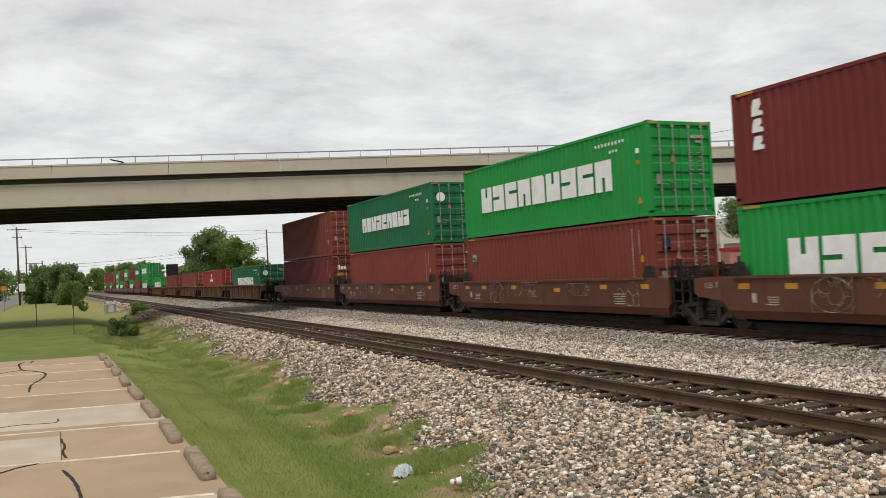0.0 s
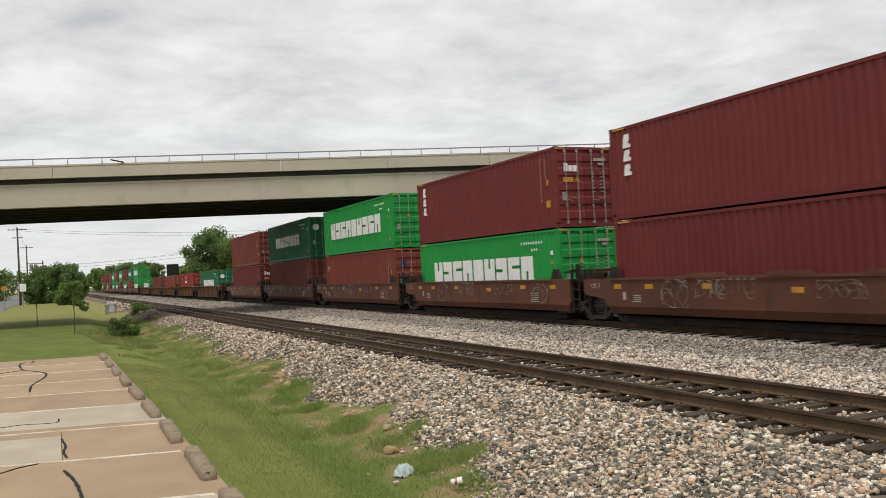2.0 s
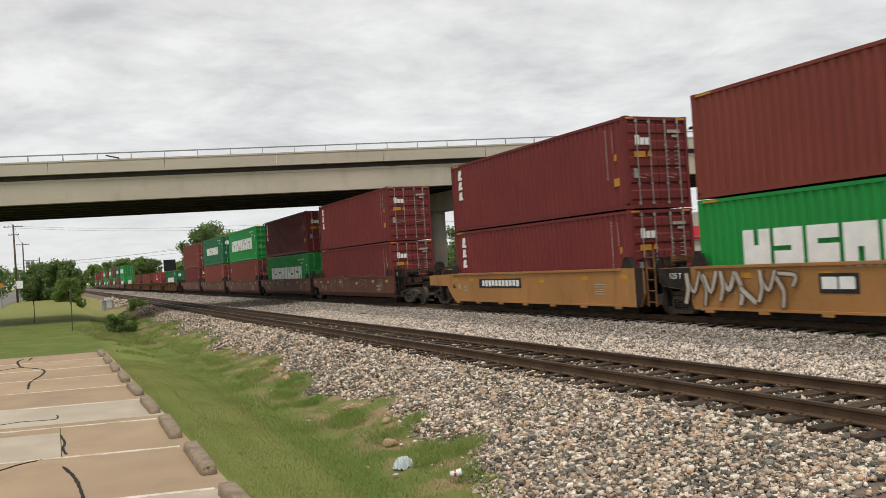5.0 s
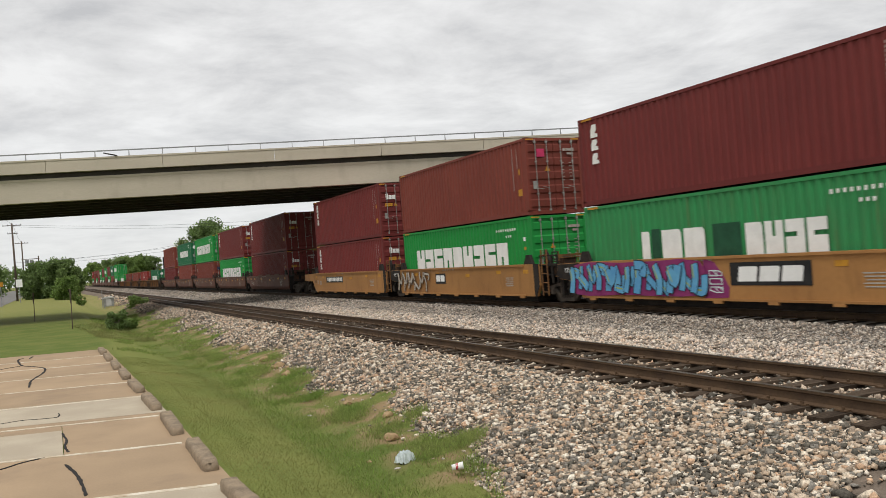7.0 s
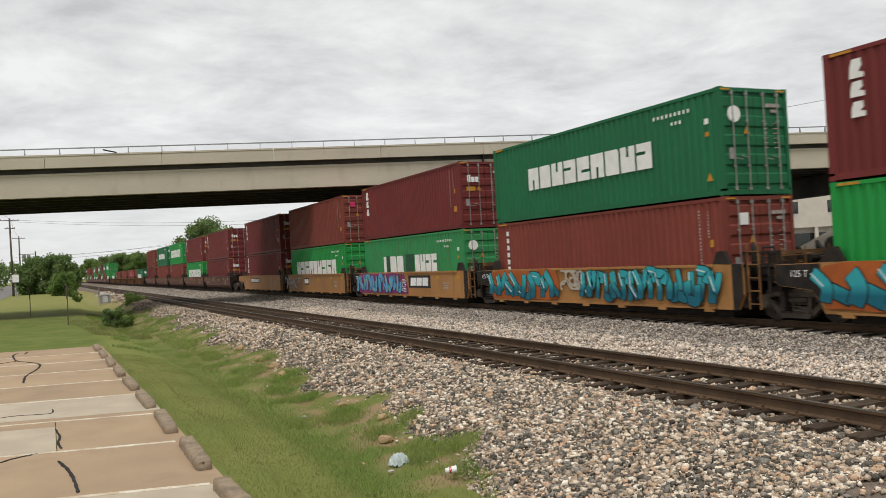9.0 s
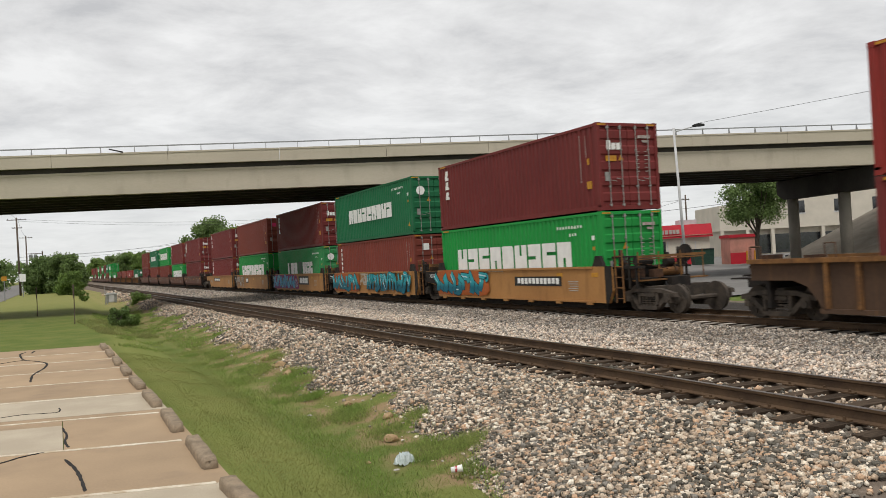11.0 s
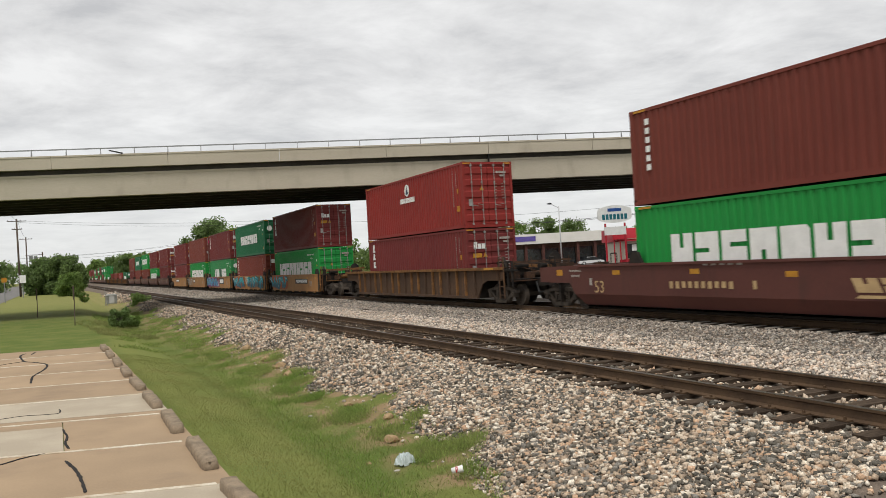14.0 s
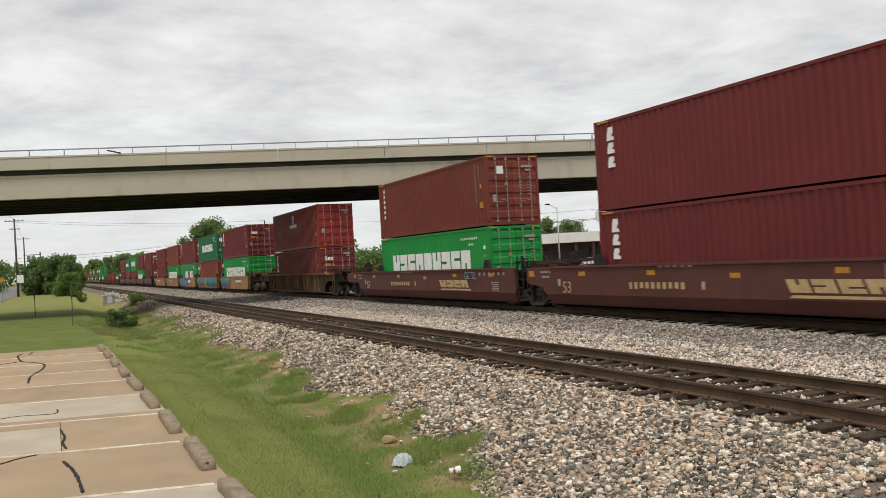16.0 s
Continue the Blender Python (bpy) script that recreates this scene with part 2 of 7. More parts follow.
M = dict(
    grass=mat("lawn", (0.104, 0.148, 0.032), (0.168, 0.186, 0.052), rough=0.95, scale=0.9, fine=16, mix=0.55, bump=0.6, dist=0.05, spec=0.1, extra=bare_earth),
    blade=mat("grass_blades", (0.23, 0.27, 0.07), (0.38, 0.37, 0.14), rough=0.8, scale=0.5, fine=6, mix=0.9, bump=0, island=0.22, spec=0.15),
    weed=mat("weeds", (0.24, 0.365, 0.075), (0.37, 0.43, 0.13), rough=0.8, scale=1, fine=6, bump=0, island=0.28, spec=0.2),
    straw=mat("dry_grass_blades", (0.22, 0.26, 0.08), (0.34, 0.33, 0.13), rough=0.85, scale=0.5, fine=6, mix=0.9, bump=0, island=0.25, spec=0.1),
    dirt=mat("dirt", (0.2, 0.14, 0.085), (0.13, 0.105, 0.06), rough=1, scale=1.2, fine=20, bump=0.7, dist=0.03, spec=0.1),
    bed=mat("ballast_bed", (0.24, 0.19, 0.15), (0.13, 0.105, 0.083), rough=1, scale=6, fine=22, mix=0.7, bump=1.0, dist=0.05, spec=0.15),
    stone=stones("ballast_stones", [(0.56, 0.45, 0.34), (0.14, 0.124, 0.10), (0.68, 0.58, 0.455), (0.40, 0.305, 0.22), (0.092, 0.083, 0.068), (0.54, 0.36, 0.235), (0.24, 0.22, 0.19), (0.74, 0.66, 0.545), (0.17, 0.148, 0.12), (0.46, 0.35, 0.25), (0.115, 0.105, 0.085), (0.34, 0.27, 0.205)]),
    stone_pink=stones("finer_ballast", [(0.60, 0.495, 0.39), (0.34, 0.29, 0.245), (0.70, 0.59, 0.49), (0.50, 0.415, 0.33), (0.26, 0.235, 0.205), (0.68, 0.51, 0.385), (0.47, 0.42, 0.36), (0.74, 0.65, 0.55)]),
    stone_grey=stones("dusty_shaded_grey_ballast", [(0.40, 0.345, 0.285), (0.22, 0.195, 0.17), (0.47, 0.41, 0.34), (0.30, 0.26, 0.215), (0.16, 0.145, 0.128), (0.42, 0.34, 0.27), (0.30, 0.275, 0.245), (0.54, 0.48, 0.41)]),
    boulder=mat("sandstone", (0.42, 0.30, 0.17), (0.33, 0.22, 0.12), rough=0.95, scale=6, fine=40, bump=0.6, dist=0.02),
    # black ballast colour that stands in for the shade under the train
    train_shade=mat("train_shade_ballast", (0.028, 0.024, 0.02), (0.05, 0.042, 0.036), rough=0.9, scale=5, fine=30, bump=0.8, dist=0.03),
    tie=mat("creosoted_timber", (0.046, 0.033, 0.024), (0.095, 0.07, 0.05), rough=0.95, spec=0.08, scale=3, fine=30, stretch=(1, 8, 8), bump=0.6, dist=0.01, rand=0.35),
    rail=mat("rusty_rail", (0.08, 0.05, 0.031), (0.125, 0.078, 0.045), rough=0.7, metal=0.2, scale=2, fine=30, bump=0.2),
    rail_top=mat("worn_rail_head", (0.20, 0.17, 0.15), (0.12, 0.09, 0.07), rough=0.38, metal=0.8, scale=3, fine=30, stretch=(4, 0.3, 4), bump=0.05),
    slab=mat("tan_concrete", (0.435, 0.315, 0.20), (0.345, 0.25, 0.16), rough=0.9, scale=0.9, fine=30, mix=0.8, bump=0.2, dist=0.004, rand=0.06, extra=streaks(0.8, (0.25, 0.182, 0.122), 1.2, 1.1)),
    slab_new=mat("pale_concrete", (0.51, 0.44, 0.335), (0.43, 0.365, 0.275), rough=0.9, scale=1.2, fine=40, bump=0.15, dist=0.003),
    paint=mat("worn_white_paint", (0.75, 0.69, 0.57), (0.50, 0.40, 0.28), rough=0.8, scale=4, fine=22, mix=0.6, bump=0.1),
    tar=mat("tar_seal", (0.02, 0.019, 0.018), (0.035, 0.03, 0.028), rough=0.85, scale=8, bump=0.3),
    stop=mat("weathered_concrete_stop", (0.37, 0.285, 0.195), (0.19, 0.148, 0.105), rough=0.95, scale=6, fine=45, mix=0.8, bump=0.7, dist=0.02),
    asphalt=mat("asphalt", (0.16, 0.155, 0.145), (0.21, 0.2, 0.19), rough=0.95, scale=0.6, fine=60, bump=0.2),
    bridge=mat("bridge_concrete", (0.60, 0.535, 0.43), (0.49, 0.435, 0.345), rough=0.9, scale=0.35, fine=10, mix=0.9, bump=0.15, stretch=(0.5, 0.5, 2.2), extra=streaks(0.35, (0.26, 0.22, 0.17), 0.5, 1.2)),
    # near-black copy of the bridge concrete: the shade below the deck is in its colour
    bridge_shade=mat("shade_darkened_concrete", (0.07, 0.063, 0.054), (0.045, 0.04, 0.035), rough=0.95, scale=0.5, fine=8, bump=0.1),
    steel=mat("galvanised_steel", (0.4, 0.41, 0.41), (0.3, 0.3, 0.3), rough=0.5, metal=0.6, scale=2, fine=20, bump=0.05),
    wood=mat("weathered_pole", (0.14, 0.105, 0.08), (0.09, 0.07, 0.055), rough=0.95, scale=2, fine=20, stretch=(6, 6, 0.6), bump=0.3),
    green=mat("green_container_paint", (0.018, 0.31, 0.058), (0.016, 0.26, 0.05), rough=0.55, scale=0.5, fine=6, mix=0.9, bump=0.04, rand=0.12, extra=streaks(0.28, (0.05, 0.13, 0.05))),
    green_dark=mat("deep_green_container_paint", (0.017, 0.165, 0.068), (0.016, 0.135, 0.056), rough=0.55, scale=0.5, fine=6, mix=0.9, bump=0.04, rand=0.1, extra=streaks(0.3, (0.03, 0.08, 0.04))),
    green_old=mat("faded_green_paint", (0.036, 0.30, 0.095), (0.05, 0.24, 0.085), rough=0.6, scale=0.6, fine=6, mix=0.9, bump=0.05, extra=streaks(0.6, (0.10, 0.085, 0.04))),
    maroon=mat("maroon_container_paint", (0.20, 0.036, 0.033), (0.155, 0.028, 0.027), rough=0.6, scale=0.5, fine=6, mix=0.9, bump=0.04, rand=0.12, extra=streaks(0.3, (0.06, 0.026, 0.02))),
    brown=mat("red_brown_container_paint", (0.235, 0.055, 0.038), (0.185, 0.043, 0.031), rough=0.6, scale=0.5, fine=6, mix=0.9, bump=0.04, rand=0.15, extra=streaks(0.35, (0.08, 0.035, 0.024))),
    red=mat("red_container_paint", (0.32, 0.034, 0.028), (0.25, 0.031, 0.026), rough=0.5, scale=0.5, fine=6, mix=0.9, bump=0.04, extra=streaks(0.3, (0.12, 0.04, 0.03))),
    under=mat("dark_underframe", (0.016, 0.014, 0.013), (0.034, 0.027, 0.022), rough=0.8, scale=3, fine=20, bump=0.3),
    car_brown=mat("mineral_brown_car_paint", (0.165, 0.064, 0.038), (0.105, 0.043, 0.028), rough=0.6, scale=0.7, fine=9, mix=0.9, bump=0.08, rand=0.14, extra=streaks(0.8, (0.05, 0.03, 0.022), 0.5, 2.2)),
    car_maroon=mat("dark_maroon_car_paint", (0.145, 0.052, 0.041), (0.105, 0.039, 0.032), rough=0.6, scale=0.7, fine=9, mix=0.9, bump=0.08, rand=0.08, extra=streaks(0.5, (0.05, 0.03, 0.024), 0.5, 2.2)),
    car_orange=mat("ochre_car_paint", (0.47, 0.235, 0.078), (0.36, 0.175, 0.06), rough=0.6, scale=0.7, fine=9, mix=0.9, bump=0.08, rand=0.08, extra=streaks(0.75, (0.17, 0.08, 0.03), 0.5, 2.0)),
    car_rust=mat("rusted_car_steel", (0.125, 0.072, 0.044), (0.07, 0.045, 0.032), rough=0.9, scale=1.2, fine=14, mix=0.9, bump=0.3, extra=streaks(0.6, (0.20, 0.10, 0.04))),
    rust_edge=mat("ochre_rust_edge", (0.27, 0.13, 0.045), (0.14, 0.07, 0.032), rough=0.9, scale=3, fine=20, bump=0.3),
    truck=mat("dusty_cast_steel", (0.05, 0.042, 0.035), (0.095, 0.075, 0.058), rough=0.85, scale=4, fine=20, bump=0.3),
    white=mat("white_marking", (0.96, 0.96, 0.93), (0.86, 0.86, 0.83), rough=0.6, scale=3, fine=20, bump=0),
    yellow=mat("yellow_label", (0.62, 0.30, 0.03), (0.48, 0.22, 0.03), rough=0.5, scale=6, bump=0),
    bar=mat("door_bar_steel", (0.42, 0.42, 0.40), (0.30, 0.28, 0.26), rough=0.5, metal=0.4, scale=4, bump=0.05),
    black=mat("black_paint", (0.015, 0.015, 0.016), (0.03, 0.03, 0.03), rough=0.5, scale=5, bump=0.05),
    leaf=mat("tree_leaves", (0.16, 0.26, 0.06), (0.22, 0.31, 0.085), rough=0.6, scale=0.5, fine=5, mix=0.9, bump=0, island=0.5, spec=0.3),
    leaf_dark=mat("dark_tree_leaves", (0.15, 0.23, 0.07), (0.19, 0.27, 0.09), rough=0.6, scale=0.4, fine=4, mix=0.9, bump=0, island=0.5, spec=0.3),
    bark=mat("bark", (0.12, 0.095, 0.075), (0.07, 0.055, 0.045), rough=1, scale=5, fine=30, stretch=(3, 3, 0.6), bump=0.6, dist=0.02),
    cream=mat("cream_stucco", (0.68, 0.62, 0.52), (0.6, 0.55, 0.46), rough=0.9, scale=0.5, fine=10, bump=0.05),
    redwall=mat("red_wall_paint", (0.55, 0.03, 0.045), (0.46, 0.025, 0.04), rough=0.5, scale=0.6, fine=8, bump=0.03),
    pink=mat("faded_red_wall", (0.62, 0.28, 0.22), (0.44, 0.21, 0.16), rough=0.8, scale=0.8, fine=8, bump=0.03),
    glass=mat("dark_glass", (0.02, 0.023, 0.026), (0.03, 0.033, 0.036), rough=0.08, scale=1, bump=0, spec=0.8),
    # darker copy of the bridge concrete, for columns standing in the bridge's shade
    column=mat("shaded_column_concrete", (0.36, 0.33, 0.28), (0.25, 0.225, 0.19), rough=0.95, scale=0.7, fine=9, mix=0.9, bump=0.15),
    slope=mat("slope_paving", (0.45, 0.39, 0.31), (0.28, 0.24, 0.19), rough=0.95, scale=0.7, fine=9, mix=0.9, bump=0.2, extra=streaks(0.5, (0.14, 0.125, 0.1), 1, 1)),
)


def lit_like_lawn(m):
    """Fine blades scatter light among themselves: their shading leans towards that of the lawn as a whole."""
    n, l = m.node_tree.nodes, m.node_tree.links
    g = n.new("ShaderNodeNewGeometry")
    a = n.new("ShaderNodeVectorMath"); a.operation = "MULTIPLY_ADD"
    a.inputs[1].default_value, a.inputs[2].default_value = (0.12, 0.12, 0.12), (0, 0, 1)
    v = n.new("ShaderNodeVectorMath"); v.operation = "NORMALIZE"
    l.new(g.outputs["Normal"], a.inputs[0]); l.new(a.outputs[0], v.inputs[0]); l.new(v.outputs[0], n["Principled BSDF"].inputs["Normal"])
    # light also comes through the thin blades
    p, o = n["Principled BSDF"], n["Material Output"]
    t, x = n.new("ShaderNodeBsdfTranslucent"), n.new("ShaderNodeMixShader")
    x.inputs[0].default_value = 0.55
    l.new(p.inputs["Base Color"].links[0].from_socket, t.inputs[0])
    l.new(p.outputs[0], x.inputs[1]); l.new(t.outputs[0], x.inputs[2]); l.new(x.outputs[0], o.inputs[0])


def leafy(m, share=0.4):
    """Leaves let a part of the light through."""
    n, l = m.node_tree.nodes, m.node_tree.links
    p, o = n["Principled BSDF"], n["Material Output"]
    t, x = n.new("ShaderNodeBsdfTranslucent"), n.new("ShaderNodeMixShader")
    x.inputs[0].default_value = share
    l.new(p.inputs["Base Color"].links[0].from_socket, t.inputs[0])
    l.new(p.outputs[0], x.inputs[1]); l.new(t.outputs[0], x.inputs[2]); l.new(x.outputs[0], o.inputs[0])


leafy(M["leaf"])
leafy(M["leaf_dark"])
lit_like_lawn(M["blade"])
lit_like_lawn(M["weed"])
lit_like_lawn(M["straw"])


# ---- geometry helpers ----
class Geo:
    """Collects vertices and faces of one mesh."""

    def __init__(self):
        self.v, self.f = [], []

    def add(self, verts, faces):
        k = len(self.v)
        self.v += [tuple(p) for p in verts]
        self.f += [tuple(i + k for i in q) for q in faces]
        return self

    def box(self, x0, x1, y0, y1, z0, z1, m=None):
        p = [Vector((x, y, z)) for z in (z0, z1) for y in (y0, y1) for x in (x0, x1)]
        if m:
            p = [m @ q for q in p]
        return self.add(p, [(0, 2, 3, 1), (4, 5, 7, 6), (0, 1, 5, 4), (2, 6, 7, 3), (0, 4, 6, 2), (1, 3, 7, 5)])

    def tube(self, a, b, r, r2=None, seg=8):
        a, b = Vector(a), Vector(b)
        q = (b - a).to_track_quat("Z", "Y")
        r2 = r if r2 is None else r2
        ring = [q @ Vector((math.cos(i * math.tau / seg), math.sin(i * math.tau / seg), 0)) for i in range(seg)]
        v = [a + c * r for c in ring] + [b + c * r2 for c in ring]
        fs = [(i, (i + 1) % seg, seg + (i + 1) % seg, seg + i) for i in range(seg)]
        return self.add(v, fs + [tuple(range(seg))[::-1], tuple(range(seg, 2 * seg))])

    def prism(self, poly, w0, w1, axis="x"):
        """A flat outline pushed through from w0 to w1 along an axis."""
        n = len(poly)
        put = {"x": lambda a, b, w: (w, a, b), "y": lambda a, b, w: (a, w, b), "z": lambda a, b, w: (a, b, w)}[axis]
        v = [put(a, b, w0) for a, b in poly] + [put(a, b, w1) for a, b in poly]
        fs = [(i, (i + 1) % n, n + (i + 1) % n, n + i) for i in range(n)]
        return self.add(v, fs + [tuple(range(n))[::-1], tuple(range(n, 2 * n))])

    def mesh(self, name, material, smooth=False):
        me = bpy.data.meshes.new(name)
        me.from_pydata(self.v, [], self.f)
        bm = bmesh.new(); bm.from_mesh(me)
        bmesh.ops.recalc_face_normals(bm, faces=bm.faces)
        bm.to_mesh(me); bm.free()
        me.materials.append(material)
        if smooth:
            me.polygons.foreach_set("use_smooth", [True] * len(me.polygons))
        return me


def part(name, geo, material, parent, label="", smooth=False, at=None):
    ob = new(name, geo if isinstance(geo, bpy.types.Mesh) else geo.mesh(name, material, smooth))
    ob.parent = parent
    if at is not None:
        ob.matrix_basis = at
    if label:
        ob["label"] = label
    return ob


def thing(name, label, category, at=None, group="", kind=""):
    ob = new(name)
    if at is not None:
        ob.matrix_basis = at
    return tagged(ob, label, category, group, kind)


def fast_mesh(name, verts, faces, material):
    """A large mesh from arrays: verts (n, 3), triangles (m, 3)."""
    me = bpy.data.meshes.new(name)
    me.vertices.add(len(verts)); me.vertices.foreach_set("co", np.asarray(verts, np.float32).ravel())
    me.loops.add(faces.size); me.loops.foreach_set("vertex_index", np.asarray(faces, np.int32).ravel())
    me.polygons.add(len(faces))
    me.polygons.foreach_set("loop_start", np.arange(0, faces.size, 3, dtype=np.int32))
    me.update(calc_edges=True)
    me.materials.append(material)
    return me


# ---- ground, ditch and ballast ----
PROFILE = [(-6000, -0.42), (1.75, -0.42), (2.3, -0.50), (3.0, -0.70), (3.5, -0.80), (4.0, -0.80), (4.6, -0.70), (6.9, -0.22), (7.3, -0.205),
           (10.6, -0.205), (11.6, -0.33), (14.6, -0.33), (15.6, -0.23), (19.2, -0.23), (20.6, -0.55), (26, -0.6), (6000, -0.6)]
PX, PZ = np.array([p[0] for p in PROFILE]), np.array([p[1] for p in PROFILE])


def height(x, y):
    """The ground's height: lawn, ditch, ballast shoulder and the two track beds."""
    return np.interp(x, PX, PZ)


def rough(x, y, s, a):
    return a * (np.sin(x * s + 1.3 * np.sin(y * s * 0.7)) + np.sin(y * s * 1.31 + 2.1 * np.sin(x * s * 0.53)))


def sheet(name, xs, ys, material, zfun):
    X, Y = np.meshgrid(np.array(xs, float), np.array(ys, float))
    v = np.stack([X.ravel(), Y.ravel(), zfun(X, Y).ravel()], 1)
    nx = len(xs)
    i = (np.arange(len(ys) - 1)[:, None] * nx + np.arange(nx - 1)[None, :]).ravel()
    f = np.concatenate([np.stack([i, i + 1, i + nx + 1], 1), np.stack([i, i + nx + 1, i + nx], 1)])
    me = fast_mesh(name, v, f, material)
    me.polygons.foreach_set("use_smooth", [True] * len(me.polygons))
    return me


YS = [-4000, -300, -60] + list(np.arange(-20, 30, 0.5)) + list(np.arange(30, 80, 1.5)) + list(np.arange(80, 200, 8)) + [250, 400, 900, 4000]
XS = [-4000, -600, -120, -40, -15, -6, 0] + list(np.arange(1.5, 8, 0.25)) + [8.5, 11, 12, 14, 15, 19, 20, 21, 23, 26, 40, 80, 300, 1500, 4000]
ground = tagged(new("ground", sheet("ground", XS, YS, M["grass"], lambda x, y: height(x, y) - 0.06 * ((x > 4.4) & (x < 26.5)) + rough(x, y, 1.7, 0.012) * ((x > 1.7) & (x < 8)))),
                "mown grass sloping into a shallow trackside ditch", "ground", kind="structure")


def bed_edge(y):
    """The uneven foot of the ballast along the ditch."""
    return np.interp(y, [0, 8, 12, 18, 25, 45, 100], [4.5, 4.65, 5.0, 5.45, 5.55, 5.7, 6.2]) + 0.30 * np.sin(y * 0.55 + 0.6) + 0.22 * np.sin(y * 1.37) + 0.15 * np.sin(y * 3.1)


def bed_z(x, y):
    e = bed_edge(y)
    skirt = np.clip((x - e) / 0.35, -1, 1)
    return height(x, y) + 0.015 + np.where(x < 7.4, 0.10 * skirt - 0.08, 0.0) + rough(x, y, 5.1, 0.012)


bed = tagged(new("ballast_bed", sheet("ballast_bed", list(np.arange(3.6, 8, 0.15)) + list(np.arange(8, 20.7, 0.4)) + [21.5, 23, 25, 27],
             list(np.arange(-25, 60, 0.3)) + list(np.arange(60, 140, 2)) + list(np.arange(140, 620, 20)), M["bed"], bed_z)),
             "crushed stone ballast under two railway tracks", "ballast", kind="structure")


def stone_field(name, material, n, xr, yr, size, zfun, keep=None, seed=1, tris=20, power=1.0):
    """Loose angular stones strewn over a stretch of ground: one mesh."""
    rng = np.random.default_rng(seed)
    x = rng.uniform(*xr, n)
    u = rng.uniform(0, 1, n) ** power
    y = yr[0] + (yr[1] - yr[0]) * u
    if keep is not None:
        k = keep(x, y, rng)
        x, y = x[k], y[k]
    n = len(x)
    s = size * np.clip(np.exp(rng.normal(0, 0.45, n)), 0.4, 2.4)
    if tris == 20:
        # broken blocks: a cut cube with a bent top
        base = np.array([(-1, -1, -1), (1, -1, -1), (1, 1, -1), (-1, 1, -1), (-1, -1, 1), (1, -1, 1), (1, 1, 1), (-1, 1, 1), (0.1, -0.1, 1.35)]) * 0.62
        fc = np.array([(0, 2, 1), (0, 3, 2), (0, 1, 5), (0, 5, 4), (1, 2, 6), (1, 6, 5), (2, 3, 7), (2, 7, 6), (3, 0, 4), (3, 4, 7), (4, 5, 8), (5, 6, 8), (6, 7, 8), (7, 4, 8)])
    else:
        base = np.array([(1, 0, 0), (-1, 0, 0), (0, 1, 0), (0, -1, 0), (0, 0, 1), (0, 0, -1)], float)
        fc = np.array([(0, 2, 4), (2, 1, 4), (1, 3, 4), (3, 0, 4), (2, 0, 5), (1, 2, 5), (3, 1, 5), (0, 3, 5)])
    v = base[None] * (1 + rng.uniform(-0.42, 0.42, (n, len(base), 3)))
    v = v * np.stack([np.ones(n), rng.uniform(0.5, 0.95, n), rng.uniform(0.4, 0.8, n)], 1)[:, None, :] * (s / 2)[:, None, None]
    a, b = rng.uniform(0, math.tau, n), rng.normal(0, 0.75, n)
    ca, sa, cb, sb = np.cos(a), np.sin(a), np.cos(b), np.sin(b)
    R = np.zeros((n, 3, 3))
    R[:, 0, 0], R[:, 0, 1], R[:, 0, 2] = ca, -sa * cb, sa * sb
    R[:, 1, 0], R[:, 1, 1], R[:, 1, 2] = sa, ca * cb, -ca * sb
    R[:, 2, 1], R[:, 2, 2] = sb, cb
    v = np.einsum("nij,nkj->nki", R, v)
    v += np.stack([x, y, zfun(x, y) + s * rng.uniform(0.0, 0.32, n)], 1)[:, None, :]
    f = fc[None] + (np.arange(n) * len(base))[:, None, None]
    return new(name, fast_mesh(name, v.reshape(-1, 3), f.reshape(-1, 3), material))


def on_shoulder(x, y, rng):
    e = bed_edge(y)
    return (x > e + rng.normal(0, 0.22, len(x)) - 0.05) & ~((abs(x - 8.19) < 0.09) | (abs(x - 9.7) < 0.09))


def not_rails(x, y, rng):
    return ~((abs(x - 16.53) < 0.12) | (abs(x - 18.03) < 0.12))


